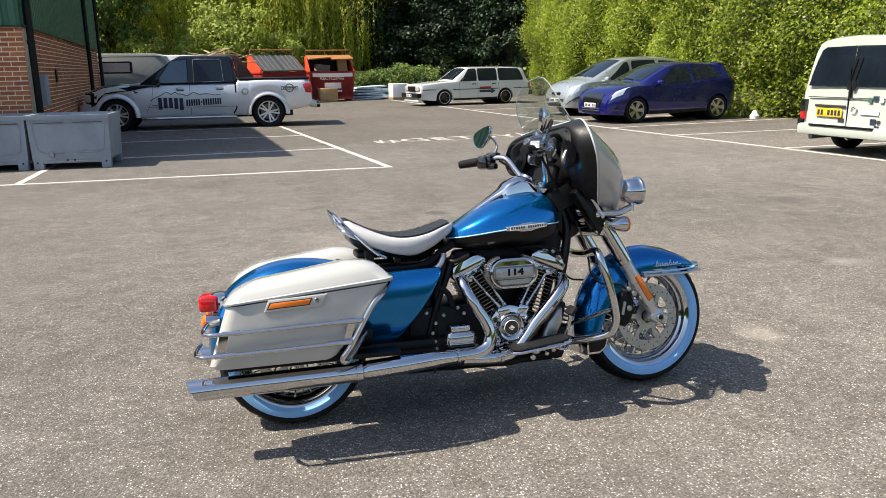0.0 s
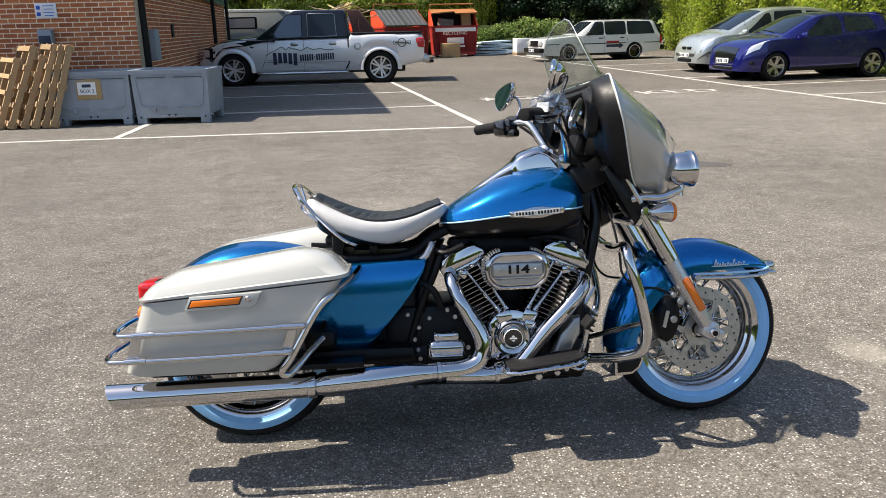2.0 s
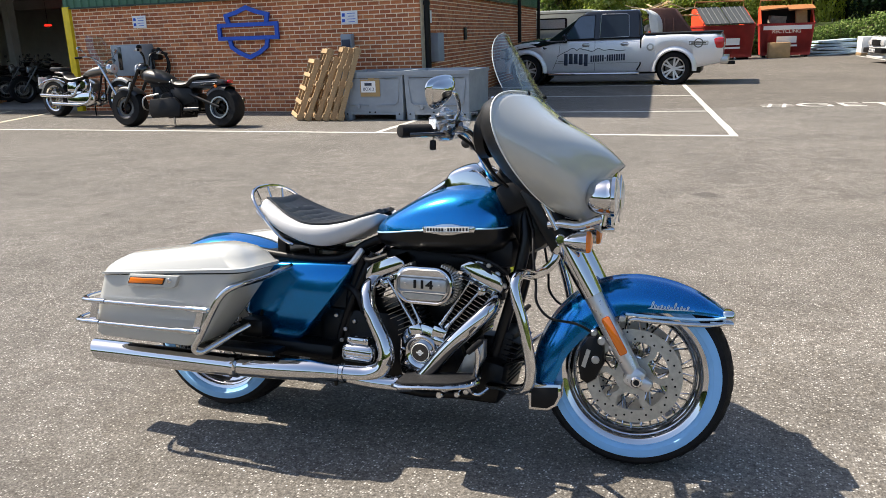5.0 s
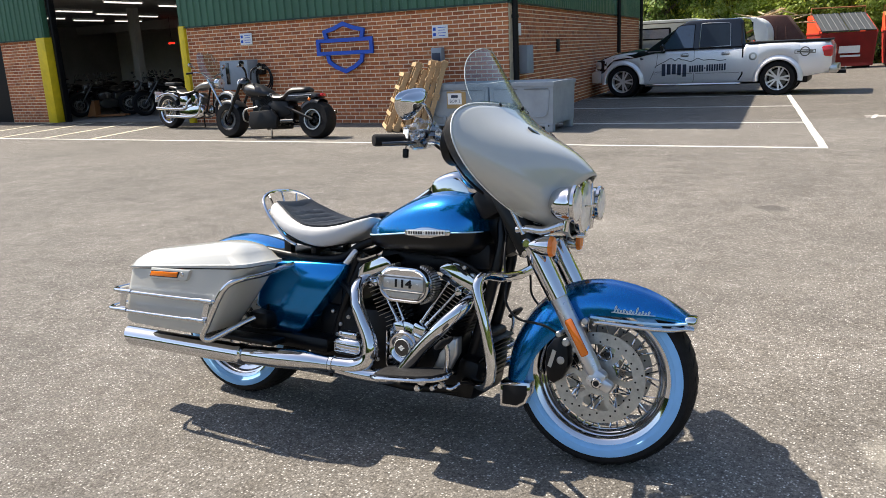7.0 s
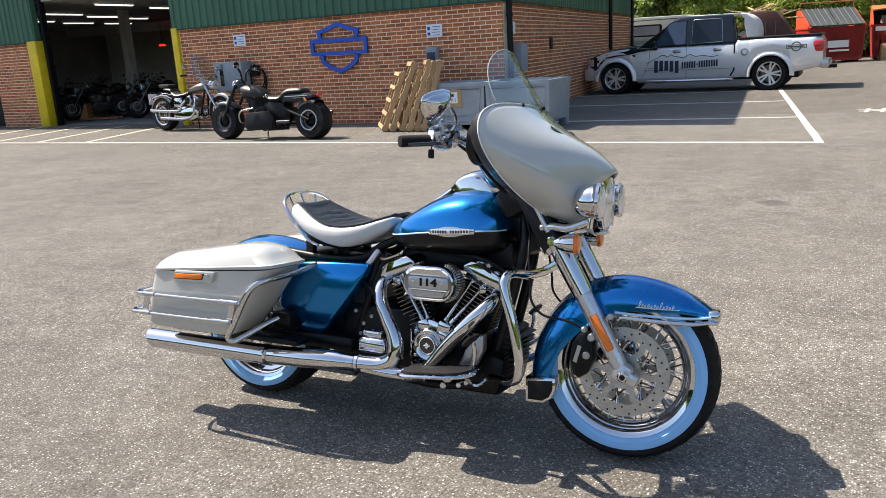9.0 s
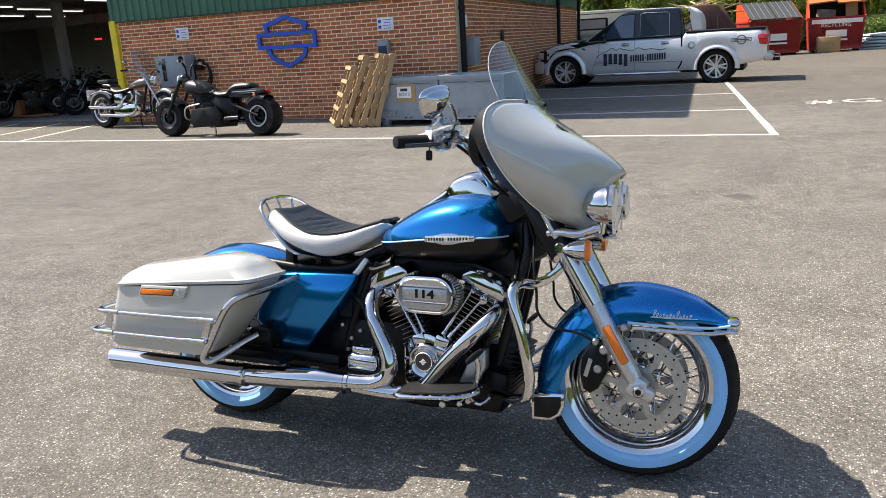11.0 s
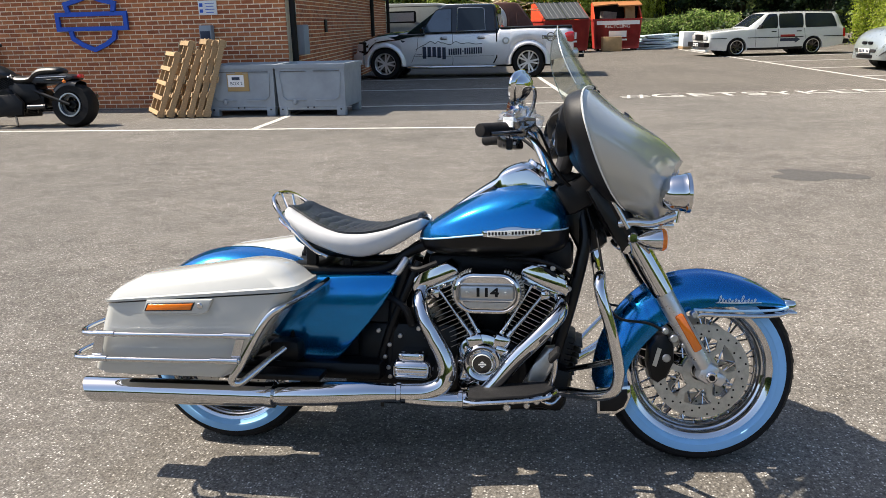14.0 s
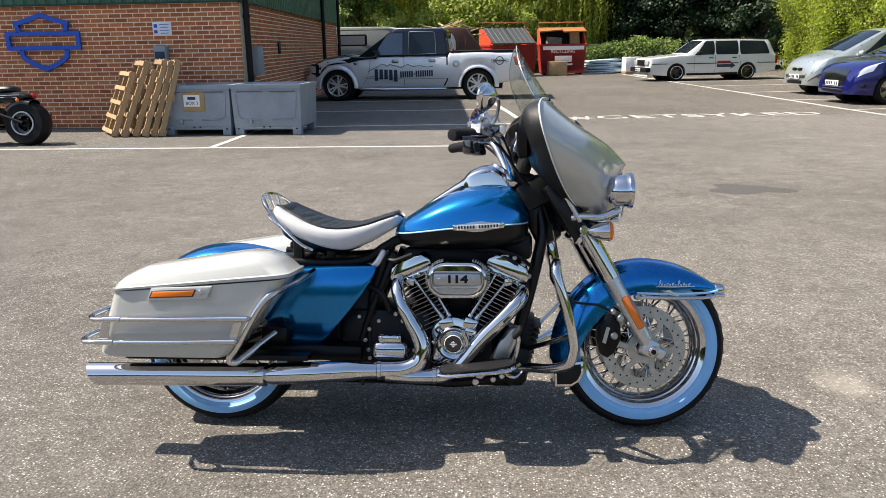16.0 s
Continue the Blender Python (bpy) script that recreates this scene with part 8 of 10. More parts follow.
def camper_van():
    paint = plain("pale_mint_white_paint", (0.44, 0.485, 0.43), 0.32, coat=0.5, vary=0.03)
    van = thing("camper_van", "pale white van parked nose-in with its rear doors showing", "van", pose(8.90, 10.45, 0, 0, 0, 4))
    hw = 0.93
    # body of rounded sections along its length; the rear face is at x = 0
    bm = B()
    rr = []
    for x, g in [(0.0, 0.965), (0.015, 0.985), (0.06, 0.995), (0.3, 1.0), (2.6, 1.0), (3.3, 0.985), (3.6, 0.96)]:
        top = 1.745 if x < 2.6 else 1.745 - (x - 2.6) * 0.16
        lean = lambda z: 0.11 * clamp01((z - 0.95) / 0.8)
        sec = [(-hw * 0.80, 0.30), (-hw * 0.965, 0.34), (-hw, 0.52), (-hw, 0.92), (-hw * 0.955, 1.25), (-hw * 0.89, 1.55), (-hw * 0.83, top - 0.08), (-hw * 0.74, top - 0.02), (-hw * 0.5, top + 0.015), (0, top + 0.035)]
        sec += [(-y, z) for y, z in reversed(sec[:-1])]
        rr.append([V(x + (lean(z) if x < 0.1 else 0), y * g, z if z < 1.7 or x > 0.02 else z - 0.015) for y, z in sec])
    rings(bm, rr)
    part("body", bm, paint, van, "pale white van body")
    bm = B()
    rr = []
    for x, z1, y in ((3.58, 1.58, 0.9), (4.0, 1.05, 0.88), (4.55, 0.92, 0.84), (4.72, 0.6, 0.78)):
        rr.append([V(x, -y, 0.32), V(x, -y, z1 * 0.8), V(x, -y * 0.9, z1), V(x, 0, z1 + 0.03), V(x, y * 0.9, z1), V(x, y, z1 * 0.8), V(x, y, 0.32)])
    rings(bm, rr)
    part("front_body", bm, paint, van)
    slope = lambda z: 0.11 * clamp01((z - 0.95) / 0.8)
    for s in (-1, 1):
        bm = B()
        pts = [(0.008, 1.03), (0.83, 1.03), (0.80, 1.20), (0.74, 1.42), (0.68, 1.57), (0.60, 1.615), (0.008, 1.625)]
        plate(bm, [V(slope(z) - 0.004, s * y, z) for y, z in pts], 0.008, (-1, 0, 0))
        part("rear_window", bm, M_AUTOGLASS, van, "dark rear door window")
        bm = B()
        plate(bm, [V(slope(z) - 0.018, s * 0.045 - abs(y), z) for y, z in ((0.03, 0.98), (0.07, 0.98), (0.10, 1.05), (0.055, 1.12), (0.12, 1.44), (0.10, 1.45), (0.02, 1.12), (0.01, 1.06))], 0.01, (-1, 0, 0))
        part("rear_wiper", bm, M_BLACK, van, "black rear wiper")
        block(van, "tail_lamp", (0.0, s * 0.875, 0.62), (0.10, 0.09, 0.24), M_REDLENS, "red and smoked tail lamp", 0.02)
        block(van, "tail_lamp_smoke", (-0.003, s * 0.875, 0.72), (0.10, 0.092, 0.20), M_BLACK_GLOSS, "", 0.015)
        block(van, "bumper_corner", (0.04, s * 0.92, 0.42), (0.20, 0.10, 0.22), M_BLACK, "", 0.03)
        for x in (0.85, 3.75):
            car_wheel(van, (x, s * 0.80, 0.31), 0.31, 0.20, M_ALLOY, 6, s)
    block(van, "rear_bumper", (-0.04, 0, 0.36), (0.16, 1.80, 0.17), paint, "painted rear bumper", 0.04)
    block(van, "bumper_pad", (-0.115, 0.0, 0.435), (0.05, 1.25, 0.03), M_BLACK, "", 0.01)
    block(van, "door_gap", (0.005, 0, 0.85), (0.02, 0.012, 0.86), M_BLACK, "", 0.0)
    # Dark bar paints the shade of the crease across the rear doors.
    block(van, "crease_shade_line", (0.0, 0, 0.86), (0.014, 1.62, 0.012), M_DARKALLOY, "", 0.0)
    block(van, "plate_recess", (-0.006, 0.34, 0.73), (0.02, 0.62, 0.035), M_DARKALLOY, "", 0.008)
    number_plate(van, (-0.02, 0.34, 0.63), -1, M_PLATE_Y, 0.52, 0.13)
    block(van, "door_handle", (-0.012, -0.035, 0.95), (0.03, 0.05, 0.15), M_BLACK, "black door handle", 0.012)
    bm = B()
    lathe(bm, [(0.045, 0.0), (0.055, 0.006), (0.062, 0.0)], frame_to((-1, 0, 0), (-0.004, -0.13, 0.68)), 28)
    part("round_badge", bm, M_STEEL, van, "round grey badge")
    for k, (y, z, w, h, mt) in enumerate([(-0.42, 0.84, 0.07, 0.07, M_GREEN), (-0.52, 0.87, 0.10, 0.06, M_INK), (-0.62, 0.84, 0.07, 0.06, M_PLATE_W), (-0.42, 0.66, 0.34, 0.07, M_PLATE_W), (-0.50, 0.53, 0.10, 0.08, M_INK), (-0.60, 0.53, 0.06, 0.05, M_DARKALLOY), (-0.57, 0.44, 0.08, 0.07, M_INK), (0.10, 0.52, 0.12, 0.06, M_DARKALLOY)]):
        block(van, "sticker", (-0.004, y, z), (0.008, w, h), mt, "small sticker on the rear door", 0.0)
    block(van, "window_sticker", (0.015, -0.50, 1.07), (0.01, 0.22, 0.025), M_PLATE_W, "", 0.0)
    bm = B()
    tube(bm, [(-0.10, 0.60, 0.25), (0.4, 0.58, 0.27)], 0.045, 16)
    part("exhaust", bm, M_DARKALLOY, van, "dark exhaust tip")
    block(van, "underbody", (2.2, 0, 0.32), (4.0, 1.4, 0.16), M_BLACK, "", 0.02)


def old_van():
    grey = plain("chalky_pale_van_paint", (0.27, 0.29, 0.285), 0.55, vary=0.1)
    van = thing("old_van", "faded pale grey hard-top van beside the building", "van", pose(-3.43, 29.9, 0, 0, 0, 0))
    bm = B()
    slab(bm, [(-2.1, 0.45), (2.1, 0.45), (2.15, 1.10), (0.9, 1.18), (0.55, 1.95), (0.3, 2.03), (-1.95, 2.05), (-2.08, 1.9), (-2.12, 1.2)], "y", -0.85, 0.85, 0.06)
    part("body", bm, grey, van, "faded pale grey van body")
    for s in (-1, 1):
        bm = B()
        slab(bm, [(-1.75, 1.38), (-0.55, 1.38), (-0.5, 1.42), (-0.5, 1.74), (-0.55, 1.78), (-1.75, 1.78), (-1.8, 1.74), (-1.8, 1.42)], "y", s * 0.85, s * 0.862)
        fr = part("window", bm, M_BLACK, van, "side window in a dark rubber frame")
        bm = B()
        slab(bm, [(-1.72, 1.43), (-0.58, 1.43), (-0.58, 1.73), (-1.72, 1.73)], "y", s * 0.862, s * 0.868)
        part("pane", bm, M_LAMPGLASS, fr)
        for x in (-1.35, 1.35):
            car_wheel(van, (x, s * 0.76, 0.36), 0.36, 0.2, M_STEEL, 6, s)
    block(van, "roof_gutter", (-0.8, 0, 1.93), (2.5, 1.74, 0.03), M_DARKALLOY, "", 0.008)
    block(van, "spare_wheel", (-2.2, 0, 1.0), (0.2, 0.7, 0.7), M_WHITE_SIGN, "white spare wheel cover", 0.09)


pickup()
small_hatchback()
people_carrier()
estate()
camper_van()
old_van()
white_trailer()

# ---- two parked cruisers by the wall, and others in the workshop ----
def cruiser(name, label, m, body, frame_mat, bright, tyre_w=0.15, shield=False, fat=False, group="", dull=False):
    """A plainer motorcycle, x forward, origin on the ground under the rear axle; wheelbase 1.62. dull: dark alloy for
    chrome, shade put into colour.
    """
    b = thing(name, label, "motorcycle", m, group)
    P = lambda nm, bm, mt, lb="", pr=None: part(nm, bm, mt, pr or b, lb)
    R = 0.27 if fat else 0.33
    for x, w in ((0.0, tyre_w + 0.03), (1.62, tyre_w)):
        ax = frame_to((0, 1, 0), (x, 0, R))
        bm = B()
        ri = R * (0.52 if fat else 0.66)
        lathe(bm, [(ri, -w * 0.4), (ri + 0.02, -w * 0.5), (R * 0.90, -w * 0.5), (R * 0.975, -w * 0.32), (R, 0), (R * 0.975, w * 0.32), (R * 0.90, w * 0.5), (ri + 0.02, w * 0.5), (ri, w * 0.4)], ax, 48)
        wh = P("wheel", bm, M_RUBBER, "black tyre on a cruiser wheel")
        bm = B()
        lathe(bm, [(ri + 0.01, -w * 0.47), (ri - 0.012, -w * 0.40), (ri - 0.02, 0), (ri - 0.012, w * 0.40), (ri + 0.01, w * 0.47)], ax, 48)
        P("rim", bm, bright, "", wh)
        bm = B()
        for k in range(9 if fat else 16):
            a = 2 * math.pi * k / (9 if fat else 16)
            tube(bm, [ax @ V(0, 0, 0), ax @ V(ri * math.cos(a), ri * math.sin(a), 0)], 0.012 if fat else 0.005, 6)
        disc(bm, (x, 0, R), (0, 1, 0), 0.055, 0.16, 20, 0.01)
        P("spokes", bm, frame_mat if fat else bright, "", wh)
        for s in (-1, 1):
            bm = B()
            lathe(bm, [(0.095, s * 0.075), (0.128, s * 0.075), (0.128, s * 0.080), (0.095, s * 0.080)], ax, 32, loop=True)
            P("brake_disc", bm, M_DARKALLOY if fat else M_ROTOR, "", wh)
    # mudguards
    arc = lambda cx, r, a0, a1, n=12: [(cx + r * math.cos(radians(a0 + (a1 - a0) * k / n)), R + r * math.sin(radians(a0 + (a1 - a0) * k / n))) for k in range(n + 1)]
    bm = B()
    pr = arc(0.0, R + 0.035, 175 if not fat else 110, 40)
    sheet(bm, fender_sheet(pr, [tyre_w * 0.62] * len(pr), [0.07] * len(pr), 4), 0.004)
    P("rear_mudguard", bm, body)
    bm = B()
    pr = arc(1.62, R + 0.03, 165, 55) if not fat else arc(1.62, R + 0.03, 140, 70)
    sheet(bm, fender_sheet(pr, [tyre_w * 0.6] * len(pr), [0.06] * len(pr), 4), 0.004)
    P("front_mudguard", bm, body)
    # tank, seat
    S = spline([(0.80, 0.60, 0.64, 0.05), (0.86, 0.58, 0.70, 0.13), (0.98, 0.57, 0.765, 0.17), (1.12, 0.58, 0.805, 0.17), (1.26, 0.61, 0.80, 0.13), (1.36, 0.67, 0.76, 0.05)], 4) if fat else spline([(0.72, 0.70, 0.72, 0.03), (0.78, 0.69, 0.76, 0.10), (0.92, 0.70, 0.83, 0.15), (1.08, 0.72, 0.875, 0.155), (1.20, 0.75, 0.87, 0.12), (1.26, 0.79, 0.84, 0.05)], 4)
    bm = B()
    rings(bm, [[V(x, w * math.cos(2 * math.pi * k / 20), (zb + zt) / 2 + (zt - zb) / 2 * math.sin(2 * math.pi * k / 20)) for k in range(20)] for x, zb, zt, w in S])
    P("fuel_tank", bm, body, "teardrop fuel tank")
    S = spline([(0.10, 0.66, 0.70, 0.05), (0.16, 0.645, 0.735, 0.12), (0.36, 0.63, 0.74, 0.13), (0.46, 0.58, 0.71, 0.14), (0.52, 0.54, 0.635, 0.16), (0.68, 0.53, 0.63, 0.16), (0.80, 0.57, 0.66, 0.10), (0.86, 0.60, 0.68, 0.05)], 4) if fat else spline([(0.02, 0.76, 0.80, 0.06), (0.10, 0.745, 0.815, 0.11), (0.28, 0.72, 0.80, 0.12), (0.34, 0.66, 0.74, 0.13), (0.46, 0.62, 0.69, 0.15), (0.62, 0.63, 0.70, 0.12), (0.74, 0.67, 0.73, 0.06)], 4)
    bm = B()
    rings(bm, [[V(x, w * math.cos(2 * math.pi * k / 16), (zb + zt) / 2 + (zt - zb) / 2 * math.sin(2 * math.pi * k / 16)) for k in range(16)] for x, zb, zt, w in S])
    P("seat", bm, M_BLACK_VINYL, "black stepped saddle")
    if fat:
        # clipped tail, seat frame, battery case
        bm = B()
        slab(bm, [(-0.07, 0.585), (-0.06, 0.625), (0.05, 0.655), (0.45, 0.64), (0.52, 0.55), (0.44, 0.51), (0.12, 0.56), (0.02, 0.55)], "y", -0.12, 0.12, 0.03)
        P("tail_section", bm, body, "clipped dark tail section")
        bm = B()
        tube(bm, [(0.02, -0.125, 0.615), (0.42, -0.135, 0.605)], 0.006, 6)
        P("tail_stripe", bm, M_STEEL)
        bm = B()
        tube(bm, [(0.02, 0.125, 0.615), (0.42, 0.135, 0.605)], 0.006, 6)
        P("tail_stripe", bm, M_STEEL)
        bm = B()
        slab(bm, [(0.38, 0.34), (0.46, 0.53), (0.74, 0.55), (0.80, 0.40), (0.62, 0.28)], "y", -0.13, 0.13, 0.03)
        box(bm, (1.02, 0, 0.60), (0.36, 0.16, 0.14), 0.04)
        P("battery_case", bm, M_BLACK)
        for s in (-1, 1):
            bm = B()
            lathe(bm, [(0.130, s * 0.130), (0.146, s * 0.130), (0.146, s * 0.138), (0.130, s * 0.138)], frame_to((0, 1, 0), (0.0, 0, R)), 32, loop=True)
            P("drive_pulley", bm, M_STEEL, "bright drive pulley ring")
            bm = B()
            tube(bm, spline([(1.16, s * 0.10, 0.22), (1.17, s * 0.24, 0.26), (1.15, s * 0.25, 0.40), (0.92, s * 0.23, 0.45)], 5), 0.011, 8)
            P("foot_peg_bar", bm, M_STEEL, "bright foot control bar")
            bm = B()
            tube(bm, [(1.46, s * 0.155, 0.62), (1.50, s * 0.155, 0.52)], 0.013, 8)
            P("fork_reflector", bm, M_LAMPGLASS)
            bm = B()
            box(bm, (1.245, s * 0.205, 1.058), (0.06, 0.07, 0.045), 0.012)
            tube(bm, [(1.27, s * 0.21, 1.05), (1.24, s * 0.30, 1.035)], 0.007, 8)
            P("hand_control", bm, M_STEEL, "bright hand control")
            for x in (0.76, 0.80, 0.98, 1.02):
                bm = B()
                disc(bm, (x, s * 0.115, 0.615 + 0.02 * (x < 0.78 or x > 1.0)), (0, 1, 0), 0.011, 0.05, 10, 0.003)
                P("rocker_bolt", bm, M_STEEL)
    if not fat:
        # oil tank under the saddle, side cases and shock covers
        bm = B()
        box(bm, (0.50, 0, 0.52), (0.24, 0.28, 0.22), 0.06, seg=4)
        P("oil_tank", bm, M_DARKALLOY if dull else M_CHROME, "rounded oil tank under the saddle")
        for s in (-1, 1):
            bm = B()
            slab(bm, [(0.42, 0.24), (0.40, 0.34), (0.50, 0.40), (1.0, 0.44), (1.10, 0.36), (1.06, 0.24), (0.90, 0.19)], "y", min(s * 0.10, s * 0.165), max(s * 0.10, s * 0.165), 0.03, 3)
            P("side_case", bm, bright, "polished engine side case")
            bm = B()
            tube(bm, spline([(-0.30, s * 0.13, 0.56), (-0.1, s * 0.13, 0.64), (0.15, s * 0.13, 0.66), (0.36, s * 0.12, 0.60)], 4), 0.016, 8)
            P("fender_strut", bm, bright, "bright fender strut")
    else:
        # Plain dark boxes added to fill the see-through frame.
        bm = B()
        box(bm, (0.66, 0, 0.42), (0.40, 0.20, 0.24), 0.05)
        box(bm, (1.06, 0, 0.42), (0.16, 0.16, 0.34), 0.05)
        P("frame_infill", bm, M_ENGINE_BLACK, "plain dark filler boxes in the frame")
    # engine
    bm = B()
    box(bm, (0.80, 0, 0.34), (0.44, 0.26, 0.24), 0.05)
    disc(bm, (0.86, 0, 0.36), (0, 1, 0), 0.12, 0.30, 28, 0.02)
    box(bm, (0.50, 0, 0.36), (0.30, 0.22, 0.22), 0.04)
    en = P("engine", bm, M_ENGINE_BLACK if fat else bright, "V-twin engine")
    for sg in (-1, 1):
        M_ = Matrix.Translation((0.86, 0, 0.36)) @ Matrix.Rotation(radians(23 * sg), 4, "Y")
        bm = B()
        for k in range(8):
            box(bm, M_ @ V(0, 0, 0.10 + 0.02 * k), (0.15, 0.19, 0.009), 0.0, M_.to_3x3().to_4x4())
        disc(bm, M_ @ V(0, 0, 0.16), M_.to_3x3() @ V(0, 0, 1), 0.055, 0.2, 20)
        box(bm, M_ @ V(0, 0, 0.275), (0.15, 0.17, 0.06), 0.02, M_.to_3x3().to_4x4())
        P("cylinder", bm, M_ENGINE_BLACK if fat else M_STEEL, "", en)
    for s in (-1, 1):
        bm = B()
        disc(bm, (0.86, s * 0.15, 0.56), (0, 1, 0), 0.085, 0.07, 28, 0.02)
        P("air_cleaner", bm, M_BLACK_GLOSS if fat else bright, "", en) if s < 0 else bm.free()
        bm = B()
        tube(bm, [(1.34 if fat else 1.22, s * 0.12, 0.80 if fat else 0.90), (1.62, s * 0.12, R)], [0.024, 0.021], 14)
        P("fork_leg", bm, frame_mat if fat else bright)
        # exhaust
        bm = B()
        if s < 0:
            tube(bm, spline([(0.97, -0.10, 0.58), (1.02, -0.16, 0.48), (0.96, -0.17, 0.28), (0.75, -0.18, 0.22), (0.45, -0.20, 0.225), (0.12, -0.21, 0.235)], 5), [0.020] * 15 + [0.031] * 11, 14)
            tube(bm, spline([(0.75, -0.10, 0.58), (0.68, -0.16, 0.50), (0.60, -0.18, 0.38), (0.3, -0.20, 0.365), (-0.17, -0.21, 0.385)], 5), [0.020] * 12 + [0.030] * 9, 14)
        else:
            tube(bm, [(0.55, 0.15, 0.24), (0.30, 0.16, 0.25)] if fat else [(0.55, 0.17, 0.24), (0.2, 0.2, 0.26), (-0.28, 0.21, 0.29)], [0.03, 0.03] if fat else [0.026, 0.032, 0.032], 14)
        P("exhaust", bm, M_BLACK_GLOSS if fat else M_DARKALLOY if dull else M_CHROME, "exhaust pipe")
        if fat:
            bm = B()
            slab(bm, [(0.60, 0.14), (1.08, 0.12), (1.14, 0.22), (1.10, 0.38), (0.68, 0.41), (0.58, 0.30)], "y", min(s * 0.14, s * 0.21), max(s * 0.14, s * 0.21), 0.03)
            P("primary_cover", bm, M_BLACK, "matt black side case")
        bm = B()
        tube(bm, spline([(1.28, s * 0.04, 0.86), (1.29, s * 0.07, 1.00), (1.27, s * 0.18, 1.06), (1.20, s * 0.27, 1.05)] if fat else [(1.18, s * 0.04, 0.92), (1.16, s * 0.15, 0.99), (1.12, s * 0.28, 1.02), (1.02, s * 0.40, 1.0)], 5), 0.013, 10)
        hb = P("handlebar", bm, frame_mat if fat else bright)
        bm = B()
        tube(bm, [(1.23, s * 0.23, 1.057), (1.17, s * 0.30, 1.044)] if fat else [(1.08, s * 0.335, 1.012), (1.0, s * 0.425, 0.995)], 0.019, 12)
        P("grip", bm, M_RUBBER, "", hb)
        bm = B()
        mx_, mz_, my_ = (1.24, 1.09, 0.20) if fat else (1.08, 1.15, 0.39)
        tube(bm, spline([(mx_ + 0.03, s * (my_ - 0.11), mz_ - 0.12), (mx_ + 0.04, s * (my_ - 0.07), mz_ - 0.06), (mx_, s * (my_ - 0.02), mz_ - 0.01)], 4), 0.006, 8)
        bmesh.ops.create_uvsphere(bm, u_segments=14, v_segments=8, radius=1.0, matrix=Matrix.Translation((mx_, s * my_, mz_)) @ Matrix.Diagonal((0.018, 0.056, 0.038, 1)))
        P("mirror", bm, frame_mat if fat else M_DARKALLOY if dull else M_CHROME, "", hb)
        bm = B()
        tube(bm, [(0.0, s * 0.12, R), (0.35, s * 0.12, 0.40), (0.60, s * 0.10, 0.50)], 0.024, 10)
        tube(bm, [(0.60, s * 0.10, 0.25), (0.62, s * 0.10, 0.56 if fat else 0.62), (0.40, s * 0.10, 0.57 if fat else 0.66), (0.05, s * 0.12, 0.58 if fat else 0.70)], 0.017, 10)
        tube(bm, [(1.18, s * 0.03, 0.78), (1.10, s * 0.09, 0.30), (0.60, s * 0.11, 0.19)], 0.018, 10)
        P("frame_side", bm, frame_mat)
    bm = B()
    bmesh.ops.create_uvsphere(bm, u_segments=24, v_segments=14, radius=1.0, matrix=Matrix.Translation((1.36, 0, 0.80 if fat else 0.83)) @ Matrix.Diagonal((0.09, 0.10, 0.10, 1)))
    P("headlamp", bm, M_BLACK_GLOSS if fat else M_DARKALLOY if dull else M_CHROME, "round headlamp")
    bm = B()
    disc(bm, (1.432, 0, 0.80 if fat else 0.83), (1, 0, 0), 0.082, 0.03, 26, 0.008)
    P("headlamp_lens", bm, M_LAMPGLASS)
    bm = B()
    box(bm, (-0.30 if not fat else -0.10, 0, 0.62), (0.05, 0.09, 0.045), 0.015)
    P("tail_lamp", bm, M_REDLENS, "red tail lamp")
    bm = B()
    for s in (-1, 1):
        bmesh.ops.create_uvsphere(bm, u_segments=12, v_segments=8, radius=0.022, matrix=Matrix.Translation((-0.20 if not fat else 0.02, s * 0.17, 0.60 if not fat else 0.55)))
    P("turn_signal", bm, M_AMBER if fat else M_CHROME)
    bm = B()
    tube(bm, [(0.75, 0.14, 0.22), (0.62, 0.27, 0.012)], 0.013, 8)
    P("side_stand", bm, M_BLACK)
    if shield:
        bm = B()
        grid = []
        for j in range(9):
            v = j / 8
            hw_ = 0.26 * math.sin(math.pi * (0.18 + 0.64 * v)) ** 0.6
            grid.append([V(1.36 - 0.09 * (u * u) - 0.25 * v, u * hw_, 0.86 + 0.52 * v) for u in np.linspace(-1, 1, 11)])
        sheet(bm, grid, 0.004)
        P("windshield", bm, M_SHIELD, "clear touring windshield")
        bm = B()
        box(bm, (-0.37, 0, 0.60), (0.01, 0.19, 0.20), 0.004)
        P("number_plate", bm, M_PLATE_W, "plain pale plate")
        bm = B()
        box(bm, (0.10, 0, 0.84), (0.30, 0.22, 0.07), 0.03)
        P("pillion_pad", bm, M_BLACK_VINYL)
    return b


M_MATT_GREY = plain("satin_dark_grey_paint", (0.0045, 0.005, 0.008), 0.42, coat=0.05, vary=0.1)
M_PEWTER = metal_paint("pewter_paint", (0.22, 0.21, 0.20), 0.15, 0.3, 0.6)
cruiser("black_cruiser", "dark grey fat-tyred cruiser motorcycle parked on the line", pose(-5.83, 11.64, 0, 7, 0, 181) @ Matrix.Scale(1.19, 4), M_MATT_GREY, M_BLACK_PAINT, M_BLACK_GLOSS, 0.205, fat=True)
cruiser("chrome_cruiser", "pewter and chrome cruiser with a windshield beside the doorway", pose(-10.94, 13.08, 0, -5, 0, -4) @ Matrix.Scale(1.12, 4), M_PEWTER, M_BLACK_PAINT, M_CHROME, 0.15, shield=True)
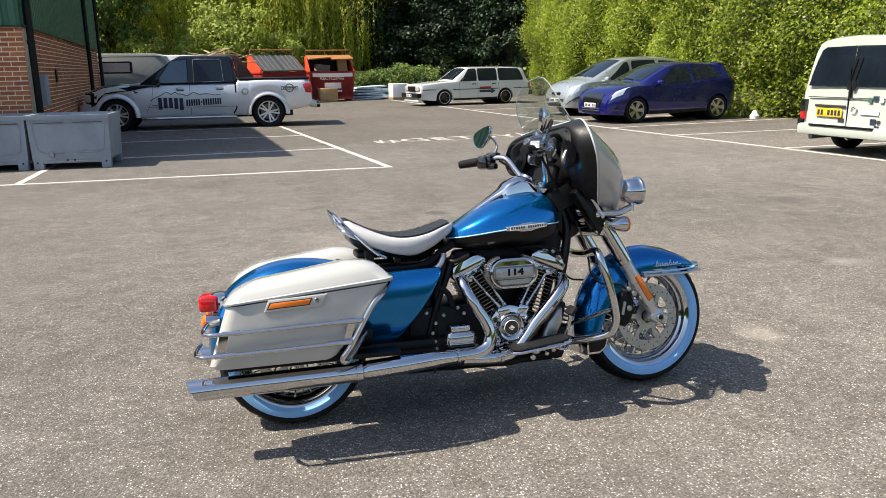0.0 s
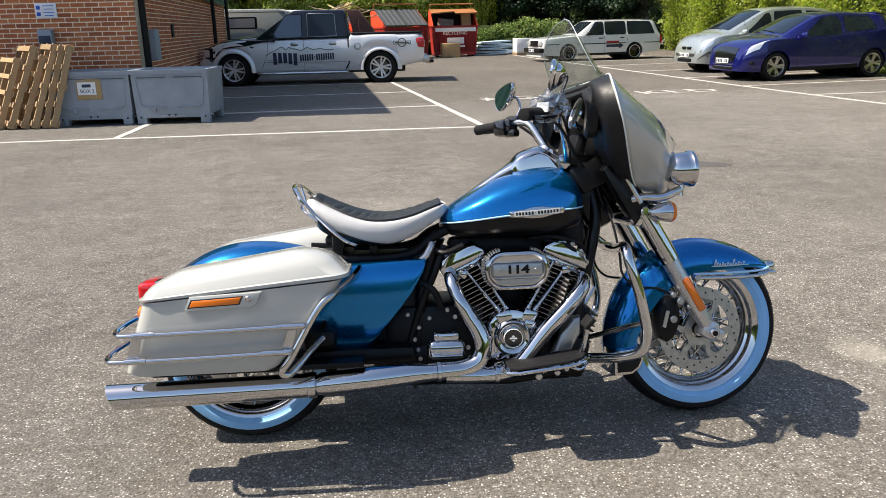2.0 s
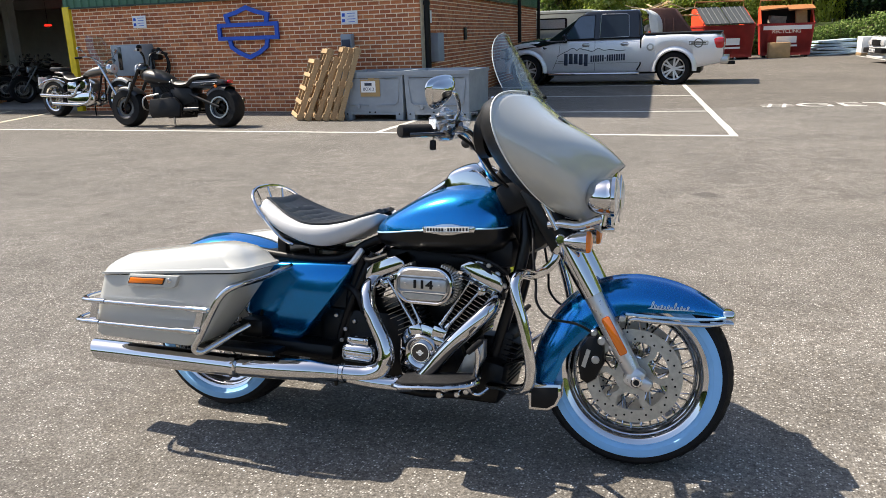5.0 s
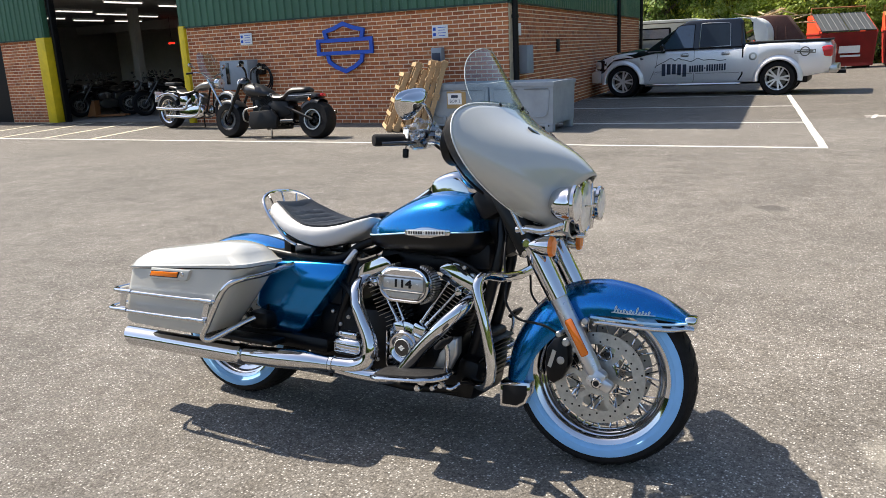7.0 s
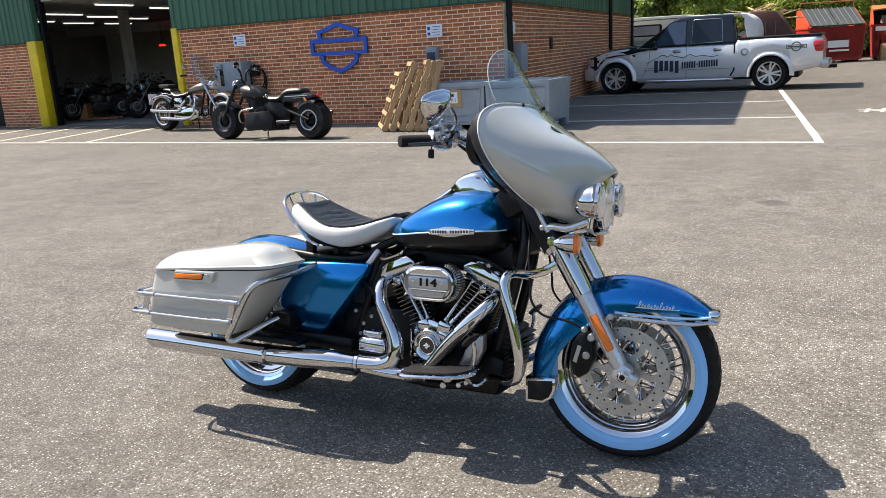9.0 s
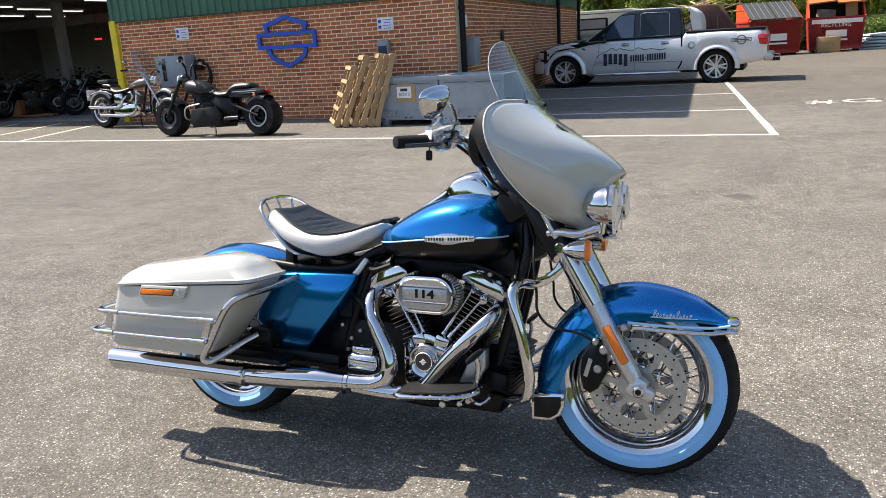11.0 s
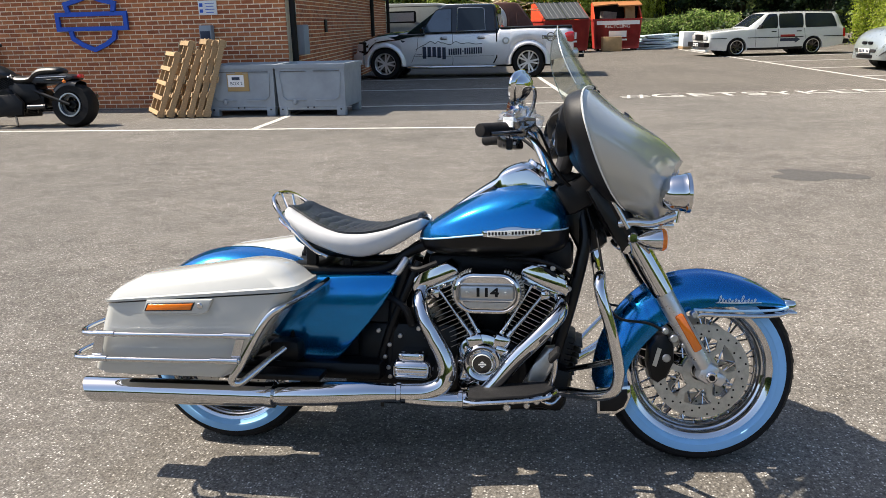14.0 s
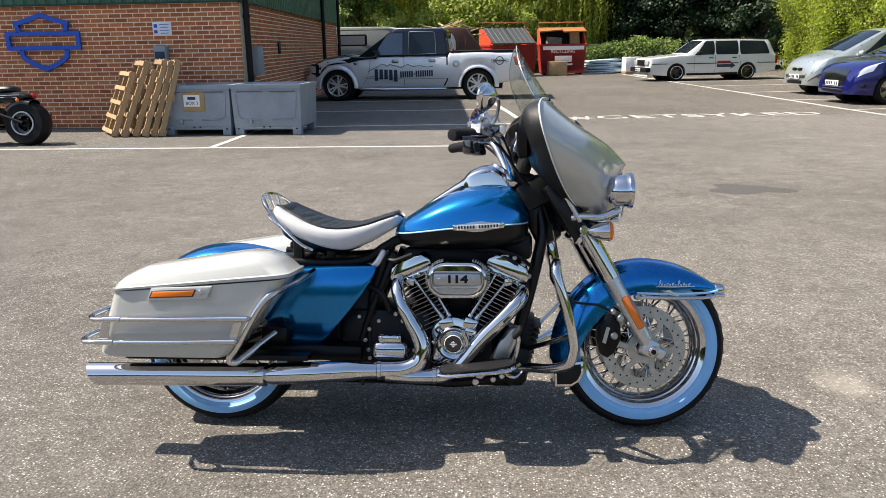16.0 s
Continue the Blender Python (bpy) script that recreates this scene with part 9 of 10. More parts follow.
# Dark alloy in place of chrome: the workshop's shade is put into colour.
_w = cruiser("workshop_motorcycle", "motorcycle in the workshop, its bright parts painted dark as shade", F_FRAME @ pose(11.2, -3.3, 0.01, 0, 0, 65), M_BLACK_PAINT, M_BLACK_PAINT, M_DARKALLOY, 0.16, group="workshop motorcycles", dull=True)
for x, y, a in [(12.1, -3.6, 60), (13.7, -3.0, 75), (14.8, -3.4, 110), (10.3, -4.6, 80), (11.8, -5.6, 95), (13.4, -5.4, 70), (15.2, -5.6, 100), (12.6, -7.4, 85), (14.6, -7.6, 90), (16.0, -4.2, 60), (10.8, -7.4, 70), (16.6, -2.4, 80), (17.6, -3.6, 70), (17.0, -5.6, 95), (18.4, -5.2, 60), (18.6, -7.2, 85), (20.0, -6.4, 75), (16.8, -7.8, 100), (20.6, -8.6, 80), (18.8, -9.6, 65)]:
    copy_thing(_w, F_FRAME @ pose(x, y, 0.01, 0, 0, a))


# ---- pallet boxes, pallets ----
def pallet_box(m, sign):
    t = thing("pallet_box", "grey plastic pallet box by the wall" + (" with a taped paper sign" if sign else ", empty and unmarked"), "pallet box", m, "pallet boxes")
    W, D, H, z0 = 1.125, 0.98, 0.80, 0.125
    bm = B()
    rr = []
    for w, d, z in ((W - 0.05, D - 0.05, z0), (W - 0.03, D - 0.03, z0 + 0.02), (W, D, H - 0.10), (W, D, H - 0.06)):
        rr.append([V(sx * w / 2, sy * d / 2, z) for sx, sy in ((-1, -1), (1, -1), (1, 1), (-1, 1))])
    for w, d, z in ((W + 0.03, D + 0.03, H - 0.06), (W + 0.03, D + 0.03, H), (W - 0.05, D - 0.05, H), (W - 0.08, D - 0.08, H - 0.06), (W - 0.10, D - 0.10, z0 + 0.04)):
        rr.append([V(sx * w / 2, sy * d / 2, z) for sx, sy in ((-1, -1), (1, -1), (1, 1), (-1, 1))])
    rings(bm, rr)
    part("body", bm, M_GREYBIN, t, "grey moulded box body", smooth=False)
    for sx in (-1, 0, 1):
        for sy in (-1, 1):
            bm = B()
            w = 0.14 if sx else 0.22
            box(bm, (sx * (W / 2 - 0.09), sy * (D / 2 - 0.075), z0 / 2 + 0.01), (w, 0.13, z0 + 0.02), 0.012) if sx else box(bm, (0, sy * (D / 2 - 0.07), z0 - 0.012), (W - 0.2, 0.10, 0.045), 0.01)
            part("foot" if sx else "skid", bm, M_GREYBIN, t)
    for face in (-1, 1):
        y = face * (D / 2 + 0.002)
        bm = B()
        pts = [(-0.50, H - 0.13), (-0.46, 0.30), (-0.40, 0.255), (-0.08, 0.250)]
        for sx in (-1, 1):
            tube(bm, [V(sx * x, y, z) for x, z in pts], 0.009, 6)
        part("moulded_rib", bm, M_GREYBIN, t)
        for sx in (-1, 1):
            for k in range(3):
                block(t, "louvre", (sx * 0.27, y, H - 0.095 - 0.014 * k), (0.42, 0.012, 0.007), M_DARKALLOY if k % 2 else M_GREYBIN, "", 0.0)
        block(t, "drain_lug", (-0.27, y, 0.225), (0.07, 0.03, 0.09), M_GREYBIN, "", 0.02)
    for x in (-0.48, -0.06, 0.04, 0.48):
        bm = B()
        disc(bm, (x, -D / 2 - 0.001, 0.105 if abs(x) > 0.3 else 0.135), (0, 1, 0), 0.014, 0.006, 12)
        part("drain_hole", bm, M_BLACK, t)
    if sign:
        y = -D / 2 - 0.004
        block(t, "cardboard_backing", (-0.03, y, 0.545), (0.36, 0.006, 0.30), M_TAPE, "brown tape round a paper sign", 0.0)
        block(t, "paper_sign", (-0.06, y - 0.004, 0.555), (0.265, 0.004, 0.185), M_WHITE_SIGN, "white paper sign", 0.0)
        block(t, "sign_bar", (-0.06, y - 0.0075, 0.595), (0.13, 0.003, 0.045), M_INK, "dark printed word bar", 0.0)
        lettering("BOX 2", 0.072, pose(-0.055, y - 0.0065, 0.515, 90, 0, 0), M_INK, t, "sign_words", 0.0008, "dark printed words")
        block(t, "old_label", (-0.43, y + 0.001, 0.62), (0.075, 0.004, 0.065), M_WHITE_SIGN, "", 0.0)
    return t


pallet_box(pose(-3.700, 13.30, 0, 0, 0, 0.5), True)
pallet_box(pose(-2.535, 13.30, 0, 0, 0, -0.5), False)


def pallet(m, label):
    """1.2 high, 0.9 deep, 0.13 thick, standing on edge: x thickness, y depth, z height."""
    t = thing("pallet", label, "pallet", m, "leaning pallets")
    for y in (-0.42, 0.0, 0.42):
        bm = B()
        box(bm, (0.0, y, 0.6), (0.085, 0.042, 1.2), 0.004)
        part("bearer", bm, M_PALLET, t, smooth=False)
    for k in range(5):
        bm = B()
        box(bm, (-0.053, 0, 0.06 + 0.27 * k), (0.018, 0.92, 0.075), 0.003)
        part("board", bm, M_PALLET, t, smooth=False)
    for z in (0.06, 0.6, 1.14):
        bm = B()
        box(bm, (0.053, 0, z), (0.02, 0.92, 0.10), 0.003)
        part("board", bm, M_PALLET, t, smooth=False)
    return t


for k, (x, y, lean, yaw, h) in enumerate([(-5.28, 12.96, 22, 37, 0.90), (-5.10, 12.94, 23, 36, 1.06), (-4.91, 12.98, 22, 34, 0.93), (-4.74, 12.96, 21, 33, 1.06), (-4.58, 12.98, 19, 31, 1.03), (-4.44, 12.99, 18, 29, 1.03)]):
    pallet(pose(x, y, 0.015, 0, lean, yaw) @ Matrix.Diagonal((1, 1, h, 1)), "pale wooden pallet on edge leaning in a stack" if k else "short weathered wooden pallet on edge leaning in a stack")


# ---- things fixed to the walls ----
def on_wall(name, fr, x, z, label, category):
    return thing(name, label, category, fr @ pose(x, 0.010, z))


def wall_shield():
    t = on_wall("shield_sign", F_FRAME, 3.59, 1.54, "large blue bar-and-shield shaped sign on the brick wall", "wall sign")
    def stroke(pts, w, name, closed=True):
        """A flat band with mitred corners along pts."""
        n = len(pts)
        lo, hi = [], []
        for i, (x, z) in enumerate(pts):
            a = Vector(pts[i - 1]) if (i or closed) else None
            b = Vector(pts[(i + 1) % n]) if (i < n - 1 or closed) else None
            p = Vector((x, z))
            d0 = (p - a).normalized() if a is not None else (b - p).normalized()
            d1 = (b - p).normalized() if b is not None else d0
            n0, n1 = Vector((-d0.y, d0.x)), Vector((-d1.y, d1.x))
            m_ = (n0 + n1).normalized()
            m_ *= w / 2 / max(0.35, m_.dot(n0))
            lo.append(p - m_)
            hi.append(p + m_)
        bm = B()
        rings(bm, [[V(a.x, 0.012, a.y), V(a.x, 0.058, a.y), V(b.x, 0.058, b.y), V(b.x, 0.012, b.y)] for a, b in zip(lo, hi)], loop=closed)
        part(name, bm, M_BLUE_SIGN, t, smooth=False)
    stroke([(-0.655, 0.125), (0.655, 0.125), (0.655, -0.125), (-0.655, -0.125)], 0.075, "bar_frame")
    stroke([(-0.43, 0.15), (-0.47, 0.30), (-0.22, 0.36), (0, 0.44), (0.22, 0.36), (0.47, 0.30), (0.43, 0.15)], 0.078, "shield_top", False)
    stroke([(-0.43, -0.15), (-0.40, -0.29), (-0.23, -0.40), (0, -0.49), (0.23, -0.40), (0.40, -0.29), (0.43, -0.15)], 0.078, "shield_bottom", False)


wall_shield()
for x, z in ((1.39, 1.71), (6.21, 1.81)):
    t = on_wall("parking_sign", F_FRAME, x, z, "small white and blue notice on the brick wall", "notice")
    block(t, "board", (0, 0.008, 0), (0.34, 0.012, 0.24), M_WHITE_SIGN, "", 0.004)
    block(t, "blue_square", (0.115, 0.016, 0.05), (0.06, 0.004, 0.06), M_BLUE_SIGN, "", 0.0)
    block(t, "blue_square", (0.115, 0.016, -0.05), (0.06, 0.004, 0.055), M_BLUE_SIGN, "", 0.0)
    for k in range(4):
        block(t, "text_bar", (-0.045, 0.016, 0.075 - 0.05 * k), (0.17 - 0.03 * (k % 2), 0.004, 0.011), M_BLUE_SIGN, "", 0.0)
t = on_wall("meter_box", F_FRAME, 1.42, 1.27, "grey electrical box on the brick wall", "electrical box")
block(t, "case", (0, 0.07, 0), (0.22, 0.14, 0.30), M_GREYBIN, "grey case", 0.012)
block(t, "dark_front", (0.0, 0.142, -0.04), (0.18, 0.008, 0.19), M_INK, "dark front panel", 0.004)
bm = B()
tube(bm, [(0, 0.05, -0.14), (0, 0.05, -1.1)], 0.014, 8)
part("conduit", bm, M_BLACK, t)
t = on_wall("charging_unit", F_FRAME, 6.34, 1.06, "grey wall cabinet with a dark display and coiled hose", "wall cabinet")
block(t, "case", (0, 0.18, 0), (0.80, 0.34, 0.62), M_GREYBIN, "light grey cabinet case", 0.015)
block(t, "display", (0.18, 0.355, 0.04), (0.10, 0.01, 0.46), M_BLACK_GLOSS, "dark display strip", 0.004)
for r_ in (0.26, 0.29, 0.23):
    bm = B()
    tube(bm, [V(-0.62 + 0.02 * math.sin(9 * r_), 0.10 + 0.03 * (r_ - 0.23) * 30 * 0.1, -0.06) + V(r_ * 0.82 * math.cos(a), 0, r_ * math.sin(a) - (r_ - 0.23)) for a in np.linspace(0, 2 * math.pi, 33)[:-1]], 0.015, 8, closed=True)
    part("hose_loop", bm, M_BLACK, t, "black coiled hose")
block(t, "hose_hanger", (-0.55, 0.09, 0.10), (0.16, 0.16, 0.22), M_BLACK, "", 0.03)
t = on_wall("side_cabinet", S_FRAME, 0.80, 1.13, "grey meter cabinet on the side wall", "electrical box")
block(t, "case", (0, 0.08, 0), (0.42, 0.16, 0.52), M_GREYBIN, "", 0.012)
t = on_wall("side_notice", S_FRAME, 0.62, 1.68, "small pale notice on the side wall", "notice")
block(t, "board", (0, 0.008, 0), (0.20, 0.012, 0.22), M_WHITE_SIGN, "", 0.003)
t = on_wall("wall_vent", S_FRAME, 3.45, 1.36, "dark square vent hole in the side wall", "vent")
block(t, "grille", (0, 0.012, 0), (0.24, 0.02, 0.26), M_BLACK, "", 0.004)
t = thing("pallet_truck", "orange hand pallet truck inside the workshop door", "pallet truck", F_FRAME @ pose(13.3, -1.4, 0.01, 0, 0, 25) @ Matrix.Scale(0.75, 4))
bm = B()
slab(bm, [(0, 0.05), (0.35, 0.05), (0.10, 0.62), (0, 0.62)], "y", -0.2, 0.2, 0.02)
part("frame", bm, M_ORANGE, t)
for y in (-0.16, 0.16):
    block(t, "fork", (-0.55, y, 0.06), (1.15, 0.16, 0.06), M_ORANGE, "", 0.01)

# ---- far end of the yard: skips, stacks ----
def skip(m, lid, end, label, ajar=False):
    t = thing("waste_skip", label, "skip", m, "waste skips")
    bm = B()
    rr = [[V(sx * w, sy * 0.80, z) for sx, sy in ((-1, -1), (1, -1), (1, 1), (-1, 1))] for w, z in ((0.92, 0.08), (1.02, 1.28), (1.05, 1.28), (1.05, 1.34), (0.98, 1.34), (0.90, 0.2))]
    rings(bm, rr)
    part("body", bm, M_RED_SKIP, t, "dark red steel skip body", smooth=False)
    for sx in (-1, 1):
        bm = B()
        slab(bm, [(-0.80, 1.34), (0.80, 1.34), (0.80, 2.0), (0.45, 2.02)], "x", sx * 1.0 - 0.03, sx * 1.0 + 0.03)
        part("end_panel", bm, end, t, "", smooth=False)
        lidp = B()
        if ajar:
            tilt = 0.05 if sx < 0 else -0.04
            plate(lidp, [V(sx * 0.02, -0.72, 1.86 + tilt), V(sx * 1.02, -0.72, 1.84), V(sx * 1.02, 0.46, 2.02), V(sx * 0.02, 0.46, 2.02)], 0.05, (0, -0.2, 1))
        else:
            plate(lidp, [V(sx * 0.03, -0.80, 1.36), V(sx * 0.96, -0.80, 1.36), V(sx * 0.96, 0.46, 2.02), V(sx * 0.03, 0.46, 2.02)], 0.05, (0, -0.5, 1))
        lp = part("lid", lidp, lid, t, "hinged skip lid", smooth=False)
        for k in range(0 if ajar else 4):
            rb_ = B()
            x = sx * (0.15 + 0.22 * k)
            tube(rb_, [V(x, -0.82, 1.40), V(x, 0.44, 2.07)], 0.022, 6)
            part("lid_rib", rb_, lid, lp)
        block(t, "leg", (sx * 0.8, 0, 0.04), (0.12, 1.4, 0.09), M_BLACK, "", 0.0)
    if ajar:
        # Black panel paints the shaded depth of the open skip.
        block(t, "dark_opening_panel", (0, 0.44, 1.66), (1.94, 0.04, 0.64), M_BLACK, "", 0.0)
        block(t, "packing_card", (-0.35, -0.15, 1.48), (0.60, 0.5, 0.30), plain("grey_card", (0.22, 0.19, 0.16), 0.9, vary=0.3), "grey crushed card", 0.01, pose(0, 0, 0, 0, 6, 10))
        block(t, "packing_card", (0.55, -0.20, 1.58), (0.42, 0.4, 0.52), M_CARDBOARD, "brown card packing", 0.01, pose(0, 0, 0, 0, -5, 0))
        block(t, "white_band", (0, -0.995, 1.17), (1.80, 0.006, 0.16), M_WHITE_SIGN, "", 0.0, pose(0, 0, 0, 4.5, 0, 0))
    bm = B()
    tube(bm, [(-1.0, 0.5, 2.02), (-1.0, 0.5, 2.28), (1.0, 0.5, 2.28), (1.0, 0.5, 2.02)], 0.03, 6)
    part("top_rail", bm, M_ORANGE, t)
    block(t, "logo_bar", (0.0, -0.93, 0.70), (0.75, 0.006, 0.26), M_WHITE_SIGN, "white brand bar", 0.0, pose(0, 0, 0, 4.5, 0, 0))
    block(t, "address_bar", (0.05, -0.90, 0.46), (0.72, 0.006, 0.07), M_WHITE_SIGN, "", 0.0, pose(0, 0, 0, 4.5, 0, 0))
    return t


skip(pose(1.03, 35.6, 0, 0, 0, 22), M_GREYLID, M_RED_BRIGHT, "red waste skip with grey ribbed lids")
skip(pose(3.43, 37.2, 0, 0, 0, 3), M_ORANGE, M_RED_BRIGHT, "dark red recycling skip with faded orange lids propped open", True)
lettering("RECYCLING", 0.20, pose(3.46, 36.34, 1.02, 90, 0, 3), M_WHITE_SIGN, None, "skip_lettering", 0.004, "white word painted on the skip front")
tagged(bpy.data.objects["skip_lettering"], category="lettering")
t = thing("cardboard_box", "brown cardboard box standing before the skip", "cardboard box", pose(3.20, 35.85, 0, 0, 0, 6))
block(t, "carton", (0, 0, 0.30), (0.80, 0.55, 0.60), M_CARDBOARD, "brown carton", 0.01)
block(t, "tape", (0, 0, 0.603), (0.80, 0.06, 0.004), M_TAPE, "", 0.0)
t = thing("crate_stack", "white wrapped crate on a pallet beside the estate car", "crate", pose(6.57, 36.8, 0, 0, 0, 8))
block(t, "crate", (0, 0, 0.42), (0.78, 0.7, 0.62), M_WHITE_SIGN, "white wrapped crate", 0.02)
block(t, "base", (0, 0, 0.055), (0.8, 0.72, 0.11), M_PALLET, "", 0.01)
t = thing("crate_stack", "pale grey low crate with timber on it", "crate", pose(7.55, 37.2, 0, 0, 0, 8))
block(t, "crate", (0, 0, 0.30), (0.6, 0.6, 0.58), plain("pale_lilac_sheet", (0.50, 0.49, 0.55), 0.6), "pale crate", 0.02)
block(t, "timber", (0.05, 0, 0.615), (0.5, 0.4, 0.05), M_PALLET, "", 0.01)
t = thing("sheet_pile", "loose pile of pale blue-grey sheets beyond the skips", "sheet pile", pose(5.55, 38.2, 0, 0, 0, 12))
_pm = plain("pale_blue_sheet", (0.42, 0.52, 0.58), 0.55, vary=0.15)
for k in range(7):
    block(t, "sheet", (0.1 * (k % 3) - 0.1, 0.05 * k, 0.05 + 0.085 * k), (2.6 - 0.2 * k, 1.2, 0.07), _pm, "", 0.01, pose(0, 0, 0, 0, 3 * (k % 3) - 3, 5 * (k % 4) - 6))
t = thing("timber_heap", "heap of broken pale timber above the far fence", "timber heap", pose(-1.13, 34.6, 0, 0, 0, 0))
rnd = random.Random(8)
M_TIMBER = plain("pale_sawn_timber", (0.55, 0.43, 0.26), 0.8, vary=0.25, scale=5)
block(t, "timber_bulk", (-0.25, 0, 0.84), (1.5, 1.2, 1.66), M_PALLET, "", 0.02)
for k in range(26):
    block(t, "plank", (rnd.uniform(-1.1, 0.7), rnd.uniform(-0.7, 0.3), 1.68 + rnd.uniform(0, 0.55)), (rnd.uniform(0.7, 1.5), 0.10, 0.03), M_TIMBER, "", 0.0, pose(0, 0, 0, 0, rnd.uniform(-22, 22), rnd.uniform(-40, 40)))
t = thing("white_post", "small white marker stone at the hedge foot", "marker stone", pose(12.6, 18.1, 0))
bm = B()
rings(bm, [[V(r_ * math.cos(2 * math.pi * k / 10), r_ * math.sin(2 * math.pi * k / 10), z) for k in range(10)] for r_, z in ((0.11, 0.0), (0.12, 0.08), (0.07, 0.15), (0.05, 0.2), (0.02, 0.22))])
part("stone", bm, M_WHITE_SIGN, t)
puddle_patch("stain", (3.6, 8.04), 0.36, 0.24, plain("dark_stain", (0.070, 0.066, 0.060), 0.85, vary=0.4, scale=40, bump=0.4), "dark oil stain on the asphalt", 2)

# ---- greenery ----
def leaf_mesh(name, C, N, size, mat, parent=None, label="", seed=0, long=1.6, kind="", droop=None):
    """Many small bent leaves: C centres, N rough outward directions."""
    rng = np.random.default_rng(seed)
    n = len(C)
    d = N + rng.normal(0, 0.75, (n, 3))
    d /= np.linalg.norm(d, axis=1, keepdims=True) + 1e-9
    t = rng.normal(0, 1, (n, 3)) if droop is None else np.tile(np.array(droop, float), (n, 1)) + rng.normal(0, 0.25, (n, 3))
    t -= d * np.sum(t * d, axis=1, keepdims=True)
    t /= np.linalg.norm(t, axis=1, keepdims=True) + 1e-9
    b = np.cross(d, t)
    s = size * rng.uniform(0.6, 1.35, (n, 1))
    v = np.empty((n, 4, 3))
    v[:, 0] = C - t * s * long * 0.5
    v[:, 1] = C + b * s * 0.45 + d * s * 0.12
    v[:, 2] = C + t * s * long * 0.5
    v[:, 3] = C - b * s * 0.45 + d * s * 0.12
    me = bpy.data.meshes.new(name)
    me.vertices.add(n * 4)
    me.vertices.foreach_set("co", v.reshape(-1))
    me.loops.add(n * 4)
    me.loops.foreach_set("vertex_index", np.arange(n * 4, dtype=np.int32))
    me.polygons.add(n)
    me.polygons.foreach_set("loop_start", np.arange(0, n * 4, 4, dtype=np.int32))
    me.update(calc_edges=True)
    me.materials.append(mat)
    ob = new(name, me)
    if parent is not None:
        ob.parent = parent
    return tagged(ob, label, kind=kind)


M_HEDGE = leaf_mat("hedge_leaves", [(0.0, (0.20, 0.16, 0.07)), (0.10, (0.11, 0.17, 0.016)), (0.4, (0.21, 0.30, 0.020)), (0.75, (0.33, 0.41, 0.034)), (0.95, (0.45, 0.50, 0.07)), (1.0, (0.60, 0.60, 0.40))], 0.5)
M_WILLOW = leaf_mat("willow_leaves", [(0.0, (0.30, 0.35, 0.04)), (0.5, (0.50, 0.54, 0.08)), (1.0, (0.64, 0.66, 0.16))], 0.6)
M_BUSH = leaf_mat("bright_bush_leaves", [(0.0, (0.22, 0.30, 0.04)), (0.6, (0.40, 0.48, 0.09)), (1.0, (0.55, 0.60, 0.22))], 0.55)
M_DARKLEAF = leaf_mat("dark_conifer_needles", [(0.0, (0.007, 0.018, 0.008)), (0.6, (0.017, 0.040, 0.015)), (0.95, (0.030, 0.060, 0.02)), (1.0, (0.05, 0.08, 0.03))], 0.1)
M_IVY = leaf_mat("ground_ivy", [(0.0, (0.14, 0.12, 0.06)), (0.15, (0.07, 0.13, 0.025)), (0.6, (0.16, 0.25, 0.045)), (1.0, (0.28, 0.35, 0.10))], 0.4)
# Dark green puts the shade inside foliage into colour, for hedges and far woods.
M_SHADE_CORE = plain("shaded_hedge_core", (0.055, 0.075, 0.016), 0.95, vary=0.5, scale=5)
M_BARK = plain("bark", (0.075, 0.058, 0.042), 0.95, vary=0.35, scale=7, bump=0.5)
M_TWIG = plain("dry_twigs", (0.20, 0.165, 0.12), 0.9, vary=0.3, scale=9)


def bumpy(p, k=1.0):
    q = Vector(p)
    return noise.noise(q * 0.45 * k) * 0.9 + noise.noise(q * 1.1 * k) * 0.45 + noise.noise(q * 2.6 * k) * 0.2


